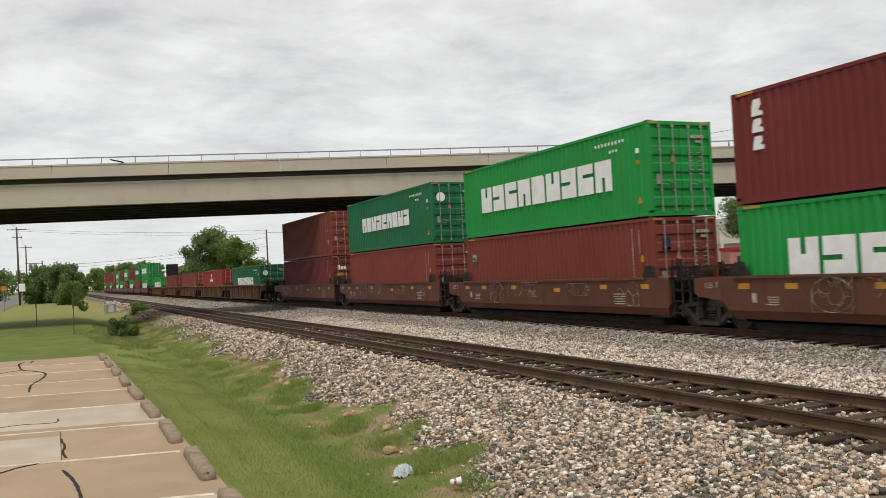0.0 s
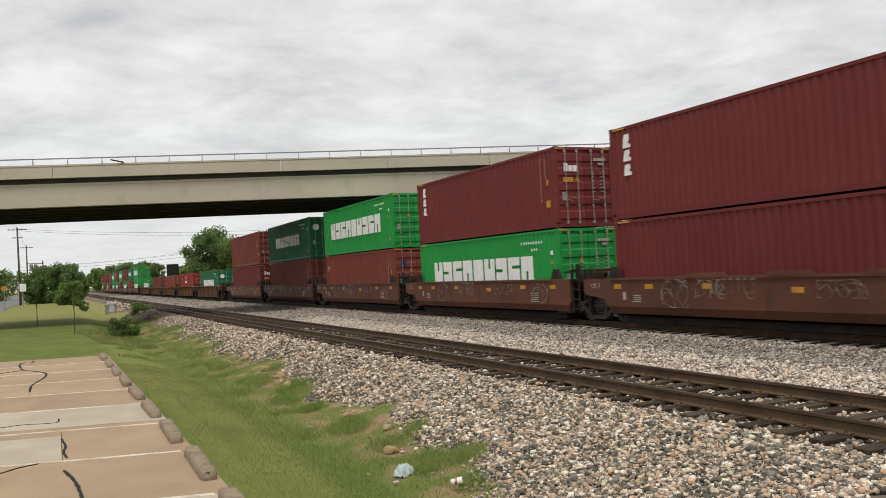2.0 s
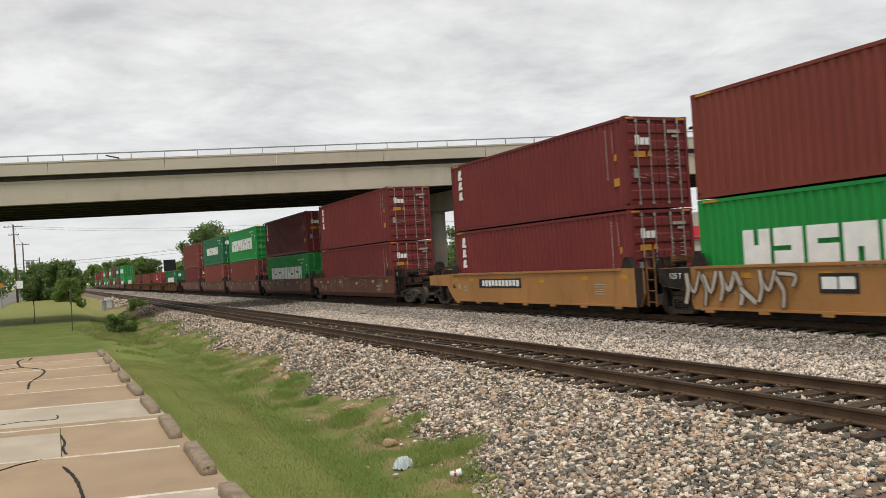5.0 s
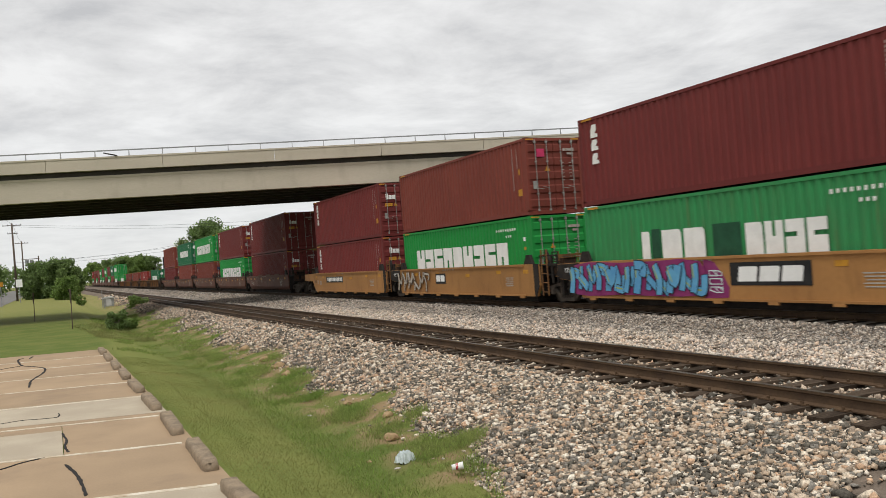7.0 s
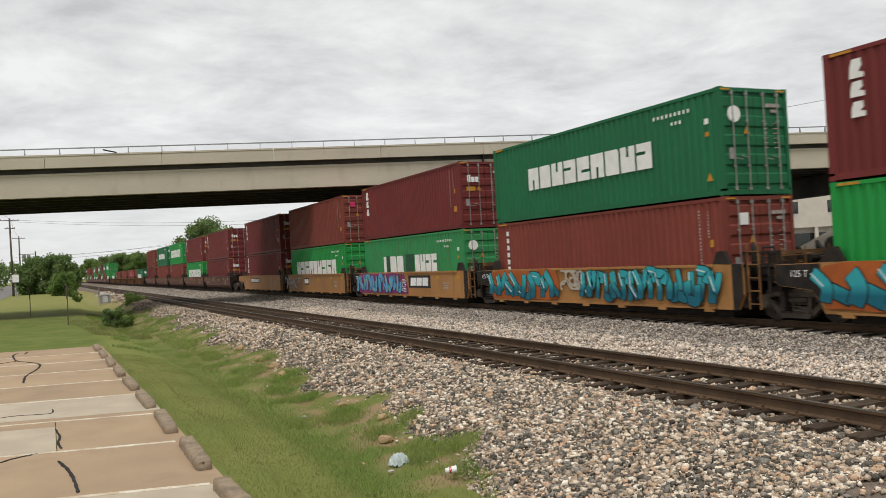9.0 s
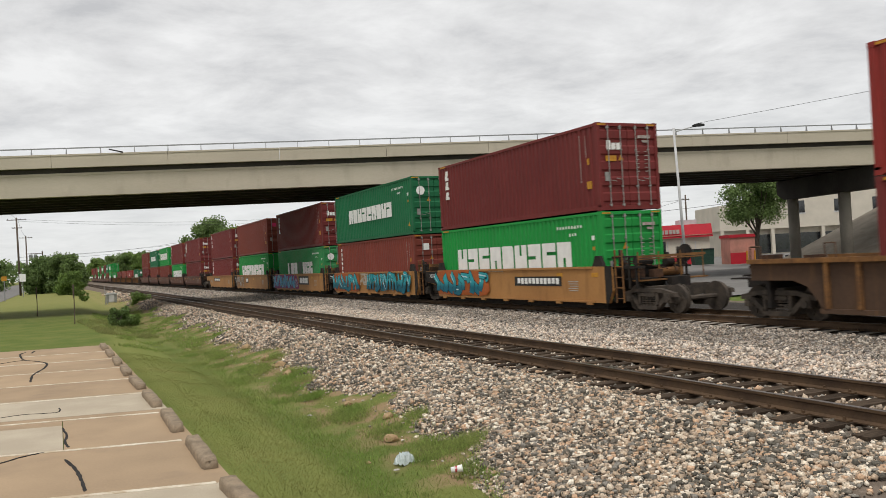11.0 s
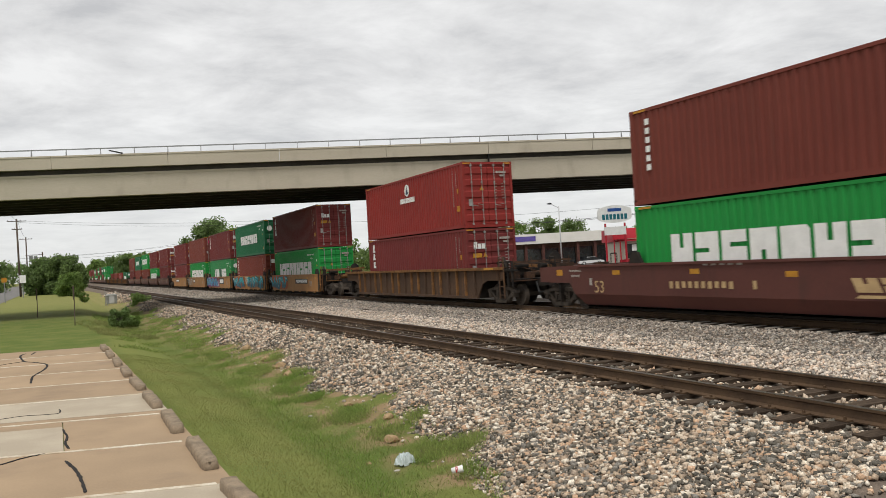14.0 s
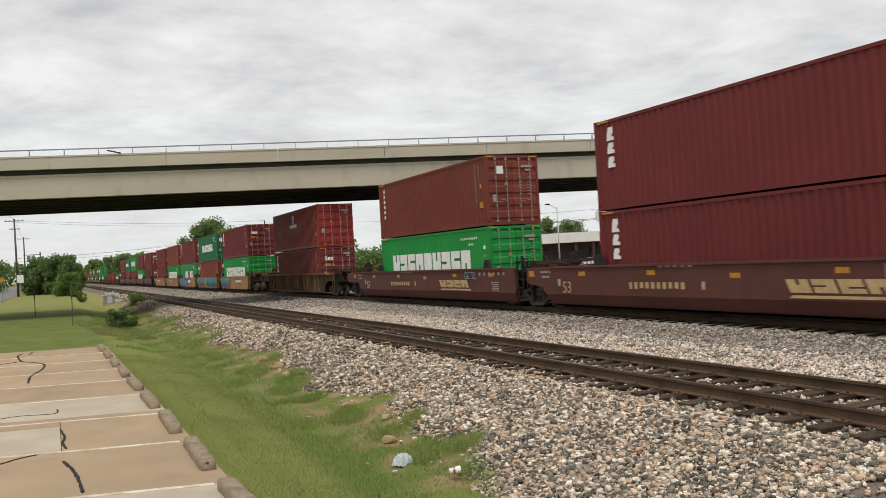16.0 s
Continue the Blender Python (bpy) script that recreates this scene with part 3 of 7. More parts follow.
for nm, mt, n, xr, yr, sz, kp, sd, tr, pw, lb in (
    ("ballast_stone_heap", "stone", 62000, (3.9, 7.62), (5.2, 16), 0.047, on_shoulder, 1, 20, 1.15, "loose grey, tan and white crushed stones on the track shoulder"),
    ("ballast_stone_heap", "stone", 38000, (4.2, 7.62), (15, 36), 0.062, on_shoulder, 2, 8, 1.2, "loose grey and tan crushed stones along the shoulder"),
    ("ballast_stone_heap", "stone", 24000, (4.6, 7.6), (34, 75), 0.066, on_shoulder, 6, 8, 1.2, "grey crushed stones along the far shoulder"),
    ("ballast_stone_heap", "stone", 9000, (4.0, 7.6), (-14, 5.4), 0.08, on_shoulder, 8, 8, 1.0, "loose crushed stones on the near shoulder"),
    ("crib_stones", "stone", 30000, (7.6, 10.7), (4.5, 34), 0.056, on_shoulder, 3, 8, 1.2, "crushed stones between the ties of the track"),
    ("finer_ballast_stones", "stone_pink", 38000, (10.3, 13.6), (6.5, 45), 0.06, not_rails, 4, 8, 1.3, "pinkish tan crushed stone between the two tracks"),
    ("finer_ballast_stones", "stone_grey", 38000, (13.0, 15.86), (9, 45), 0.052, not_rails, 14, 8, 1.3, "finer grey crushed stone beside the train's track"),
    # from here on the darker grey stands in for shade around the bridge
    ("finer_ballast_stones", "stone_grey", 15000, (10.4, 16.0), (43, 85), 0.085, not_rails, 7, 8, 1.2, "grey crushed stone farther down the line, coloured darker for the bridge's shade"),
    ("finer_ballast_stones", "stone_grey", 9000, (10.4, 16.0), (83, 210), 0.12, not_rails, 9, 8, 1.2, "grey crushed stone far down the line, coloured darker for shade"),
    ("ballast_stone_heap", "stone", 3500, (5.4, 7.6), (73, 130), 0.15, on_shoulder, 10, 8, 1.1, "grey crushed stones along the farthest shoulder"),
    ("oily_ballast_stones", "train_shade", 6000, (16.2, 20.4), (5, 60), 0.05, not_rails, 5, 8, 1.2, "crushed stone under the train's track, coloured black as its shade"),
):
    tagged(stone_field(nm, M[mt], n, xr, yr, sz, (lambda x, y: bed_z(x, y) - 0.004) if nm == "crib_stones" else bed_z, kp, sd, tr, pw), lb, "gravel", kind="stuff")


tagged(stone_field("stray_stones", M["stone_pink"], 800, (3.9, 6.2), (6, 34), 0.04, lambda x, y: height(x, y) - 0.05, lambda x, y, r: x < bed_edge(y), 21, 20, 1.2), "stray stones strewn in the ditch", "gravel", kind="stuff")


# ---- tracks ----
def rail_geo(y0, y1):
    """A flat-bottomed rail: foot, web and head."""
    pr = [(-0.075, -0.175), (0.075, -0.175), (0.075, -0.16), (0.02, -0.14), (0.012, -0.05), (0.037, -0.035), (0.037, -0.006), (-0.037, -0.006), (-0.037, -0.035), (-0.012, -0.05), (-0.02, -0.14), (-0.075, -0.16)]
    return Geo().prism(pr, y0, y1, "y"), Geo().box(-0.034, 0.034, y0, y1, -0.0065, 0.0)


M["dusty_tie"] = mat("dusty_timber", (0.46, 0.41, 0.35), (0.24, 0.205, 0.17), rough=0.95, scale=6, fine=30, mix=0.7, bump=0.5, rand=0.3)
tie_me = Geo().box(-1.28, 1.28, -0.115, 0.115, -0.36, -0.175).mesh("tie", M["tie"])
plate_me = Geo().box(-0.12, 0.12, -0.09, 0.09, -0.174, -0.155).box(-0.11, -0.085, -0.05, -0.02, -0.16, -0.12).box(0.085, 0.11, 0.02, 0.05, -0.16, -0.12).mesh("tie_plate", M["rail"])


def track(x, z, y0, y1, ties, label):
    tk = thing("railway_track", label, "railway track", pose(x, 0, z), kind="structure")
    for s in (-0.755, 0.755):
        foot, top = rail_geo(y0, y1)
        r = part("rail", foot, M["rail"], tk, "rust-brown steel rail", at=pose(s, 0, 0))
        part("rail_head", top, M["rail_top"], r, "worn rail head")
    rng = random.Random(5)
    for i in range(ties):
        y = 3.0 + i * 0.53
        m = pose(rng.uniform(-0.05, 0.05), y + rng.uniform(-0.03, 0.03), rng.uniform(-0.012, 0.006), 0, 0, rng.uniform(-1.5, 1.5))
        tie = part("tie", tie_me, None, tk, at=m)
        if i < 60:
            for s in (-0.755, 0.755):
                part("tie_plate", plate_me, None, tie, at=pose(s, 0, 0.004))
        if x > 12:
            part("dusty_end", Geo().box(-1.33, -0.90, -0.112, 0.112, -0.30, -0.168), M["dusty_tie"], tie, "pale dusty tie end")
    g = Geo()
    for i in range(ties, ties + 420):
        y = 3.0 + i * 0.53
        g.box(-1.28, 1.28, y - 0.115, y + 0.115, -0.36, -0.178)
    tagged(part("far_ties", g, M["tie"], tk, "dark timber ties in the distance"), kind="stuff")
    return tk


# added black sheet: shade under and behind the train as a ground colour
tagged(new("oily_bed", sheet("oily_bed", [16.1, 16.6, 17.3, 18.0, 19.0, 20.0, 20.6, 22.0, 24.0, 26.0], list(np.arange(-25, 140, 2)) + [200, 400, 620], M["train_shade"], lambda x, y: height(x, y) + 0.03)), "black sheet on the ballast that paints the shade under the train", "ballast", kind="structure")
track(8.94, 0.048, -20, 420, 150, "rusty unused railway track on dark timber ties")
track(17.28, 0.0, -60, 620, 150, "railway track that the freight train runs on")


# ---- parking lot ----
lot = thing("parking_lot", "tan concrete parking lot with white stall lines and tar-sealed cracks", "parking lot", kind="structure")
SKEW = -0.27


def quad_slab(x0, x1, ya, yb, z0, z1):
    """A slab whose cross joints run at the stalls' slant."""
    def at(x, y):
        return (x, y + SKEW * (x - 1.45))
    return Geo().prism([at(x0, ya), at(x1, ya), at(x1, yb), at(x0, yb)], z0, z1, "z")


row_y = [12.42 + 2.74 * k for k in range(-14, 8)]
PALE = {(0, 5): 1, (1, 7): 1, (1, 5): 0}
for k in range(len(row_y) - 1):
    for j, (xa, xb) in enumerate(((-6.0, 0.0), (0.0, 1.72)) if k == 14 else ((-6.0, 1.72),)):
        y0, y1 = row_y[k] + 0.008, row_y[k + 1] - 0.008
        if k == 15:
            y0, y1 = row_y[k] - 0.6 + 1.0, row_y[k + 1] + 0.15
        elif k == 16:
            y0 = row_y[k] + 0.17
        elif k == 14 and j == 0:
            y1 = row_y[k] + 2.2
        pale = (k == 15) or (k == 14 and j == 0) or (k == 12)
        part("slab", quad_slab(xa + 0.006, xb - (0.02 * (k - 14) if xb > 1 else 0.006), y0, y1, -0.62, -0.40 + (0.003 if pale else 0)), M["slab_new" if pale else "slab"], lot, "pale newer concrete slab" if pale else "")
        if k == 15:
            part("slab", quad_slab(xa + 0.006, xb - 0.006, row_y[k] + 0.01, y0 - 0.01, -0.62, -0.40), M["slab"], lot)
        if k == 14 and j == 0:
            part("slab", quad_slab(xa + 0.006, xb - 0.006, y1 + 0.01, row_y[k + 1] - 0.01, -0.62, -0.40), M["slab"], lot)
    part("stall_line", quad_slab(-4.5, 1.70 - 0.012 * k, row_y[k] - 0.055, row_y[k] + 0.045, -0.40, -0.392), M["paint"], lot, "worn white stall line")


def crack(points, w, seed):
    """A wavering ribbon of tar over a crack."""
    rng = random.Random(seed)
    g, pts, n = Geo(), [], len(points)
    for i in range(n - 1):
        p = [Vector(points[min(max(i + o, 0), n - 1)]) for o in (-1, 0, 1, 2)]
        for q in range(7):
            t = q / 7
            c = 0.5 * (2 * p[1] + (p[2] - p[0]) * t + (2 * p[0] - 5 * p[1] + 4 * p[2] - p[3]) * t * t + (3 * p[1] - p[0] - 3 * p[2] + p[3]) * t ** 3)
            pts.append(c + Vector((rng.uniform(-0.006, 0.006), rng.uniform(-0.01, 0.01))))
    pts.append(Vector(points[-1]))
    rows = []
    for i, c in enumerate(pts):
        d = (pts[min(i + 1, len(pts) - 1)] - pts[max(i - 1, 0)]).normalized()
        o = Vector((-d.y, d.x)) * w * rng.uniform(0.65, 1.15) * (0.45 if i in (0, len(pts) - 1) else 1)
        rows.append((c - o, c + o))
    v = [(p.x, p.y, z) for z in (-0.391, -0.4) for r in rows for p in r]
    m = len(rows) * 2
    f = [(2 * i, 2 * i + 2, 2 * i + 3, 2 * i + 1) for i in range(len(rows) - 1)] + [(m + 2 * i, m + 2 * i + 1, m + 2 * i + 3, m + 2 * i + 2) for i in range(len(rows) - 1)]
    f += [(2 * i, m + 2 * i, m + 2 * i + 2, 2 * i + 2) for i in range(len(rows) - 1)] + [(2 * i + 1, 2 * i + 3, m + 2 * i + 3, m + 2 * i + 1) for i in range(len(rows) - 1)]
    g.add(v, f)
    part("sealed_crack", g, M["tar"], lot, "dark tar-sealed crack")


crack([(0.01, 12.16), (0.12, 11.48), (0.18, 10.75), (0.19, 10.22)], 0.021, 1)
crack([(-1.2, 12.4), (-0.82, 12.5), (-0.5, 12.78), (-0.24, 12.87)], 0.018, 2)
crack([(0.0, 14.76), (0.05, 13.99), (0.02, 13.52), (0.06, 13.02)], 0.017, 3)
crack([(-0.64, 22.05), (-0.62, 23.6), (-0.37, 25.28), (-0.35, 26.65), (-0.64, 27.58), (-0.98, 28.44), (-1.15, 30.54), (-1.01, 31.32)], 0.03, 4)
crack([(-1.9, 27.4), (-1.34, 28.05), (-0.97, 28.3)], 0.025, 6)
crack([(-0.83, 30.71), (-0.74, 31.57)], 0.03, 9)
crack([(-1.9, 16.75), (-1.06, 16.7), (-0.62, 16.76), (-0.08, 16.57), (-0.04, 17.07)], 0.015, 8)


def stop_geo(seed):
    """A chipped half-round concrete wheel stop."""
    rng = random.Random(seed)
    g, ring, seg = Geo(), 12, 15
    v = []
    for i in range(seg + 1):
        y = -0.9 + 1.8 * i / seg
        end = 0.8 if i in (0, seg) else 1
        for j in range(ring):
            a = math.pi * j / (ring - 1)
            r = 1 + rng.uniform(-0.05, 0.05)
            v.append((0.1 * max(-1, min(1, 1.15 * math.cos(a))) * end * r, y + rng.uniform(-0.015, 0.015), 0.005 + 0.125 * min(1, 1.35 * math.sin(a)) * end * r))
    fs = [(i * ring + j, i * ring + j + 1, (i + 1) * ring + j + 1, (i + 1) * ring + j) for i in range(seg) for j in range(ring - 1)]
    fs += [tuple(range(ring)), tuple(range(seg * ring, (seg + 1) * ring))]
    return g.add(v, fs)


for k in range(-8, 8):
    y = 11.25 + 2.70 * k
    x = 1.62 - 0.0125 * (y - 11.2)
    ob = new("wheel_stop", stop_geo(k + 10).mesh("wheel_stop", M["stop"], True))
    ob.matrix_basis = pose(x, y, -0.402, 0, 0, random.Random(k + 3).uniform(-2, 2))
    tagged(ob, "chipped weathered concrete wheel stop at the edge of the lot", "wheel stop", "wheel stops along the lot")

# ---- road ----
road = tagged(new("road", sheet("road", [-24, -18, -12, -6.2], list(np.arange(60, 700, 20)), M["asphalt"], lambda x, y: -0.38 + 0 * x)), "grey asphalt road beyond the grass", "road", kind="structure")


# ---- the road bridge ----
BP, BA = Vector((-1.37, 56.96, 0)), math.degrees(math.atan2(-14.2, 51.6))
bridge = thing("road_bridge", "long concrete road bridge with a steel rail on its parapet", "bridge", pose(BP.x, BP.y, 0, 0, 0, BA), kind="structure")
BL0, BL1, BW = -70, 170, 13.5
JOINTS = [BL0, -12.4, 29.4, 59.0, 79.0, BL1]
# deck, inner girders and diaphragms use the concrete with shade in its colour
part("deck", Geo().box(BL0, BL1, 0.35, BW - 0.35, 8.62, 8.95), M["bridge_shade"], bridge, "concrete deck slab")
for side, (ya, yb) in enumerate(((0.0, 0.38), (BW - 0.38, BW))):
    for a, b in zip(JOINTS, JOINTS[1:]):
        n = max(1, round((b - a) / 7.3))
        for i in range(n):
            xa, xb = a + (b - a) * i / n, a + (b - a) * (i + 1) / n
            part("parapet_panel", Geo().box(xa + 0.012, xb - 0.012, ya, yb, 8.93, 9.72).box(xa + 0.012, xb - 0.012, ya - 0.03 if side == 0 else ya, yb if side == 0 else yb + 0.03, 9.66, 9.76), M["bridge"], bridge)
for a, b in zip(JOINTS, JOINTS[1:]):
    for i in range(7):
        y = 0.32 + i * (BW - 1.1) / 6
        poly = [(y, 7.16), (y + 0.56, 7.16), (y + 0.56, 7.34), (y + 0.40, 7.5), (y + 0.40, 8.3), (y + 0.6, 8.45), (y + 0.6, 8.62), (y - 0.08, 8.62), (y - 0.08, 8.45), (y + 0.12, 8.3), (y + 0.12, 7.5), (y, 7.34)]
        if i in (0, 6):
            poly = [(y, 7.16), (y + 0.56, 7.16), (y + 0.56, 8.62), (y - 0.02, 8.62), (y - 0.02, 8.5), (y, 8.45)]
        part("girder", Geo().prism(poly, a + 0.03, b - 0.03, "x"), M["bridge" if i == 0 else "bridge_shade"], bridge, "precast concrete girder")
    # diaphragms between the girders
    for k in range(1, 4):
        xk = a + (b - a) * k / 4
        part("diaphragm", Geo().box(xk - 0.1, xk + 0.1, 0.8, BW - 0.9, 7.5, 8.6), M["bridge_shade"], bridge)
for side, y in enumerate((0.17, BW - 0.2)):
    part("bridge_rail", Geo().box(BL0, BL1, y - 0.035, y + 0.035, 10.12, 10.19), M["steel"], bridge, "grey steel rail along the parapet")
post_me = Geo().prism([(-0.11, 9.76), (0.11, 9.76), (0.04, 10.12), (-0.03, 10.12)], -0.02, 0.02, "x").mesh("rail_post", M["steel"])
for i in range(-24, 60):
    part("rail_post", post_me, None, bridge, at=pose(0.37 + 2.035 * i, 0.17, 0))


def pier(u, cols, r=0.58, c0=-0.1, c1=13.4, cap="bridge", col="bridge", drop=0.0, skew=0.0):
    """A bent across the bridge: a cap beam with tapered ends on round columns."""
    g = Geo().prism([(c0, 6.25 - drop), (c0, 7.13), (c1, 7.13), (c1, 6.25 - drop), (c1 - 1.0, 5.75 - drop), (c0 + 1.0, 5.75 - drop)], u - 0.62, u + 0.62, "x")
    g.v = [(x + skew * (y - cols[0]), y, z) for x, y, z in g.v]
    part("pier_cap", g, M[cap], bridge, "concrete pier cap with tapered ends")
    for v in cols:
        x = u + skew * (v - cols[0])
        part("pier_column", Geo().tube((x, v, -0.8), (x, v, 5.85), r, seg=24), M[col], bridge, "round concrete column", smooth=True)


part("broken_conduit", Geo().tube((5.8, -0.05, 9.78), (5.0, -0.06, 9.98), 0.045, seg=6), M["under"], bridge, "bent dark pipe stub on the parapet")
part("joint_seal", Geo().box(29.37, 29.43, -0.006, 0.4, 7.2, 8.92), M["black"], bridge, "open dark expansion joint")
pier(29.1, (1.4, 7.0, 12.6), skew=-0.37)
# far bent: the bridge's shade is put into the colours of cap and columns
pier(59.5, (5.0, 12.0), 0.46, cap="bridge_shade", col="column", drop=0.28)
pier(-12.4, (1.4, 7.4))
emb = Geo().prism([(58.5, -0.75), (76.5, 7.0), (80, 7.0), (80, -0.75)], -2.5, 16, "y")
part("slope_paving", emb, M["slope"], bridge, "stained concrete slope paving under the abutment")
part("abutment", Geo().box(78, 80.5, -0.2, 13.7, 6.9, 8.9), M["bridge"], bridge, "concrete abutment wall")


# ---- the train ----
TX = 17.28           # the train track's middle
CL, CW, CH, STEP = 12.19, 2.44, 2.865, 2.895


def travelled(t):
    """Metres that the train has gone after t seconds: it gathers a little speed."""
    return 10.28 * t + 0.013 * t * t


MOVING = []          # (thing, x, y at the start, z)


def corrugated(x, y0, y1, z0, z1, side):
    """A pressed side wall with trapezoid ribs, standing at x and facing side (-1 or 1)."""
    g, v = Geo(), []
    n = round((y1 - y0) / 0.278)
    p = (y1 - y0) / n
    ys = []
    for i in range(n):
        ys += [(y0 + p * (i + 0.0), 0.0), (y0 + p * (i + 0.36), 0.0), (y0 + p * (i + 0.5), 0.036), (y0 + p * (i + 0.86), 0.036)]
    ys.append((y1, 0.0))
    for y, dpt in ys:
        v += [(x - side * dpt, y, z0), (x - side * dpt, y, z1)]
    return g.add(v, [(2 * i, 2 * i + 2, 2 * i + 3, 2 * i + 1) for i in range(len(ys) - 1)])


SIDE0 = -CW / 2


def container(colour, label, category="container"):
    """A forty-foot box: frame, ribbed sides, roof, end wall, and two doors with locking bars. It lies with its doors at y = 0."""
    m = M[colour]
    c = thing("shipping_container", label, category, group="containers on the train")
    h, w = CH, CW / 2
    fr = Geo()
    for sx in (-1, 1):
        xa, xb = (w - 0.11, w) if sx > 0 else (-w, -w + 0.11)
        fr.box(xa, xb, 0.0, CL, 0.02, 0.17)
        fr.box(xa, xb, 0.0, CL, h - 0.10, h - 0.01)
        for y in (0.0, CL - 0.15):
            fr.box(xa, xb, y, y + 0.15, 0.0, h)
    for y in (0.0, CL - 0.12):
        fr.box(-w, w, y + 0.002, y + 0.12, 0.01, 0.16)
        fr.box(-w, w, y + 0.002, y + 0.12, h - 0.12, h - 0.012)
    part("frame", fr, m, c)
    for sx in (-1, 1):
        for y in (-0.004, CL - 0.174):
            for z in (-0.004, h - 0.114):
                xa = -w - 0.004 if sx < 0 else w - 0.158
                part("corner_casting", Geo().box(xa, xa + 0.162, y, y + 0.178, z, z + 0.118), m, c)
    for sx in (-1, 1):
        part("side_panel", corrugated(sx * (w - 0.012), 0.15, CL - 0.15, 0.16, h - 0.09, sx), m, c, "ribbed side wall")
    for xa in (-w + 0.02, w - 0.42):
        part("height_stripe", Geo().box(xa, xa + 0.34, -0.006, 0.004, h - 0.085, h - 0.04), M["yellow"], c, "yellow and black height stripe")
    part("height_stripe", Geo().box(SIDE0 - 0.004, SIDE0 + 0.002, CL - 0.75, CL - 0.2, h - 0.09, h - 0.03), M["yellow"], c)
    part("end_wall", Geo().box(-w + 0.1, w - 0.1, CL - 0.09, CL - 0.05, 0.15, h - 0.1), m, c)
    part("roof", Geo().box(-w + 0.1, w - 0.1, 0.1, CL - 0.1, h - 0.06, h - 0.03), m, c)
    part("floor_frame", Geo().box(-w + 0.1, w - 0.1, 0.1, CL - 0.1, 0.05, 0.14), M["under"], c)
    for sx in (-1, 1):
        x0, x1 = (-w + 0.11, -0.012) if sx < 0 else (0.012, w - 0.11)
        z, hs = 0.17, (h - 0.13 - 0.17) / 5
        prof = []
        for i in range(5):
            za, zb = z + i * hs, z + (i + 1) * hs
            prof += [(0.055, za), (0.055, za + 0.09), (0.022, za + 0.14), (0.022, zb - 0.14), (0.055, zb - 0.09)]
        d = Geo().prism(prof + [(0.055, h - 0.13), (0.085, h - 0.13), (0.085, z)], x0, x1, "x")
        dr = part("door", d, m, c, "door leaf with pressed panels")
        for fx in (0.27, 0.73):
            x = x0 + (x1 - x0) * fx
            part("lock_rod", Geo().tube((x, -0.02, 0.12), (x, -0.02, h - 0.08), 0.017, seg=6), M["bar"], dr, "galvanised locking bar")
            hd = Geo().box(x - 0.04, x + 0.04, -0.03, 0.03, 0.13, 0.2).box(x - 0.04, x + 0.04, -0.03, 0.03, h - 0.2, h - 0.12).box(x - 0.035, x + 0.035, -0.03, 0.03, 0.75, 0.8).box(x - 0.035, x + 0.035, -0.03, 0.03, 1.95, 2.0)
            hx = x + (0.26 if fx < 0.5 else -0.26)
            hd.tube((x, -0.03, 0.98), (hx, -0.035, 0.94 + 0.1 * (fx > 0.5)), 0.013, seg=5)
            tagged(part("lock_handle", hd, M["bar"], dr, "bar keepers and handle"), kind="stuff")
    return c


def decals(c, geo_list):
    for nm, g, m, lb in geo_list:
        part(nm, g, m, c, lb)


SIDE = -CW / 2 - 0.004


def plate(g, y0, y1, z0, z1, x=SIDE, t=0.006):
    return g.box(x - t, x, y0, y1, z0, z1)


def word(c, y_left, y_right, z0, z1, n, seed=0, x=SIDE, lean=0.0, material="white", label="large white block of a company mark"):
    """A row of n plain blocks, each a part of its own, that stand for a company's lettering from far to near end."""
    p = (y_left - y_right) / n
    rng = random.Random(seed)
    for i in range(n):
        a, b = y_left - i * p, y_left - (i + 0.88) * p
        zc, hh = z0 + (z1 - z0) * rng.choice((0.40, 0.5, 0.62)), (z1 - z0) * 0.06
        ia, ib = a - 0.34 * (a - b), b + (0.26 if rng.random() < 0.5 else 0.0) * (a - b)
        k = (i * 2 + seed) % 5
        za, zb = z0 + (z1 - z0) * 0.45, z1 - (z1 - z0) * 0.4
        mid, q = (a + b) / 2, (a - b) * 0.09
        if n < 4 or k == 0:
            o = [(a, z0), (b, z0), (b, z1 - 0.1 * (z1 - z0)), (b + 0.1 * (a - b), z1), (a, z1)]
        elif k == 1:
            o = [(a, z0), (b, z0), (b, zc - hh), (ia, zc - hh), (ia, zc + hh), (b, zc + hh), (b, z1), (a, z1)]
        elif k == 2:
            o = [(a, z0), (b, z0), (b, z1), (mid - q, z1), (mid - q, zb), (mid + q, zb), (mid + q, z1), (a, z1)]
        elif k == 3:
            o = [(a, z0), (mid + q, z0), (mid + q, za), (mid - q, za), (mid - q, z0), (b, z0), (b, z1), (a, z1)]
        else:
            o = [(a, z0), (b, z0), (b, z1), (a, z1), (a, zc + hh), (a - 0.6 * (a - b), zc + hh), (a - 0.6 * (a - b), zc - hh), (a, zc - hh)]
        o = [(y - lean * (z - z0), z) for y, z in o]
        part("mark_block", Geo().prism(o, x - 0.006, x, "x"), M[material], c, label if i == 0 else "")


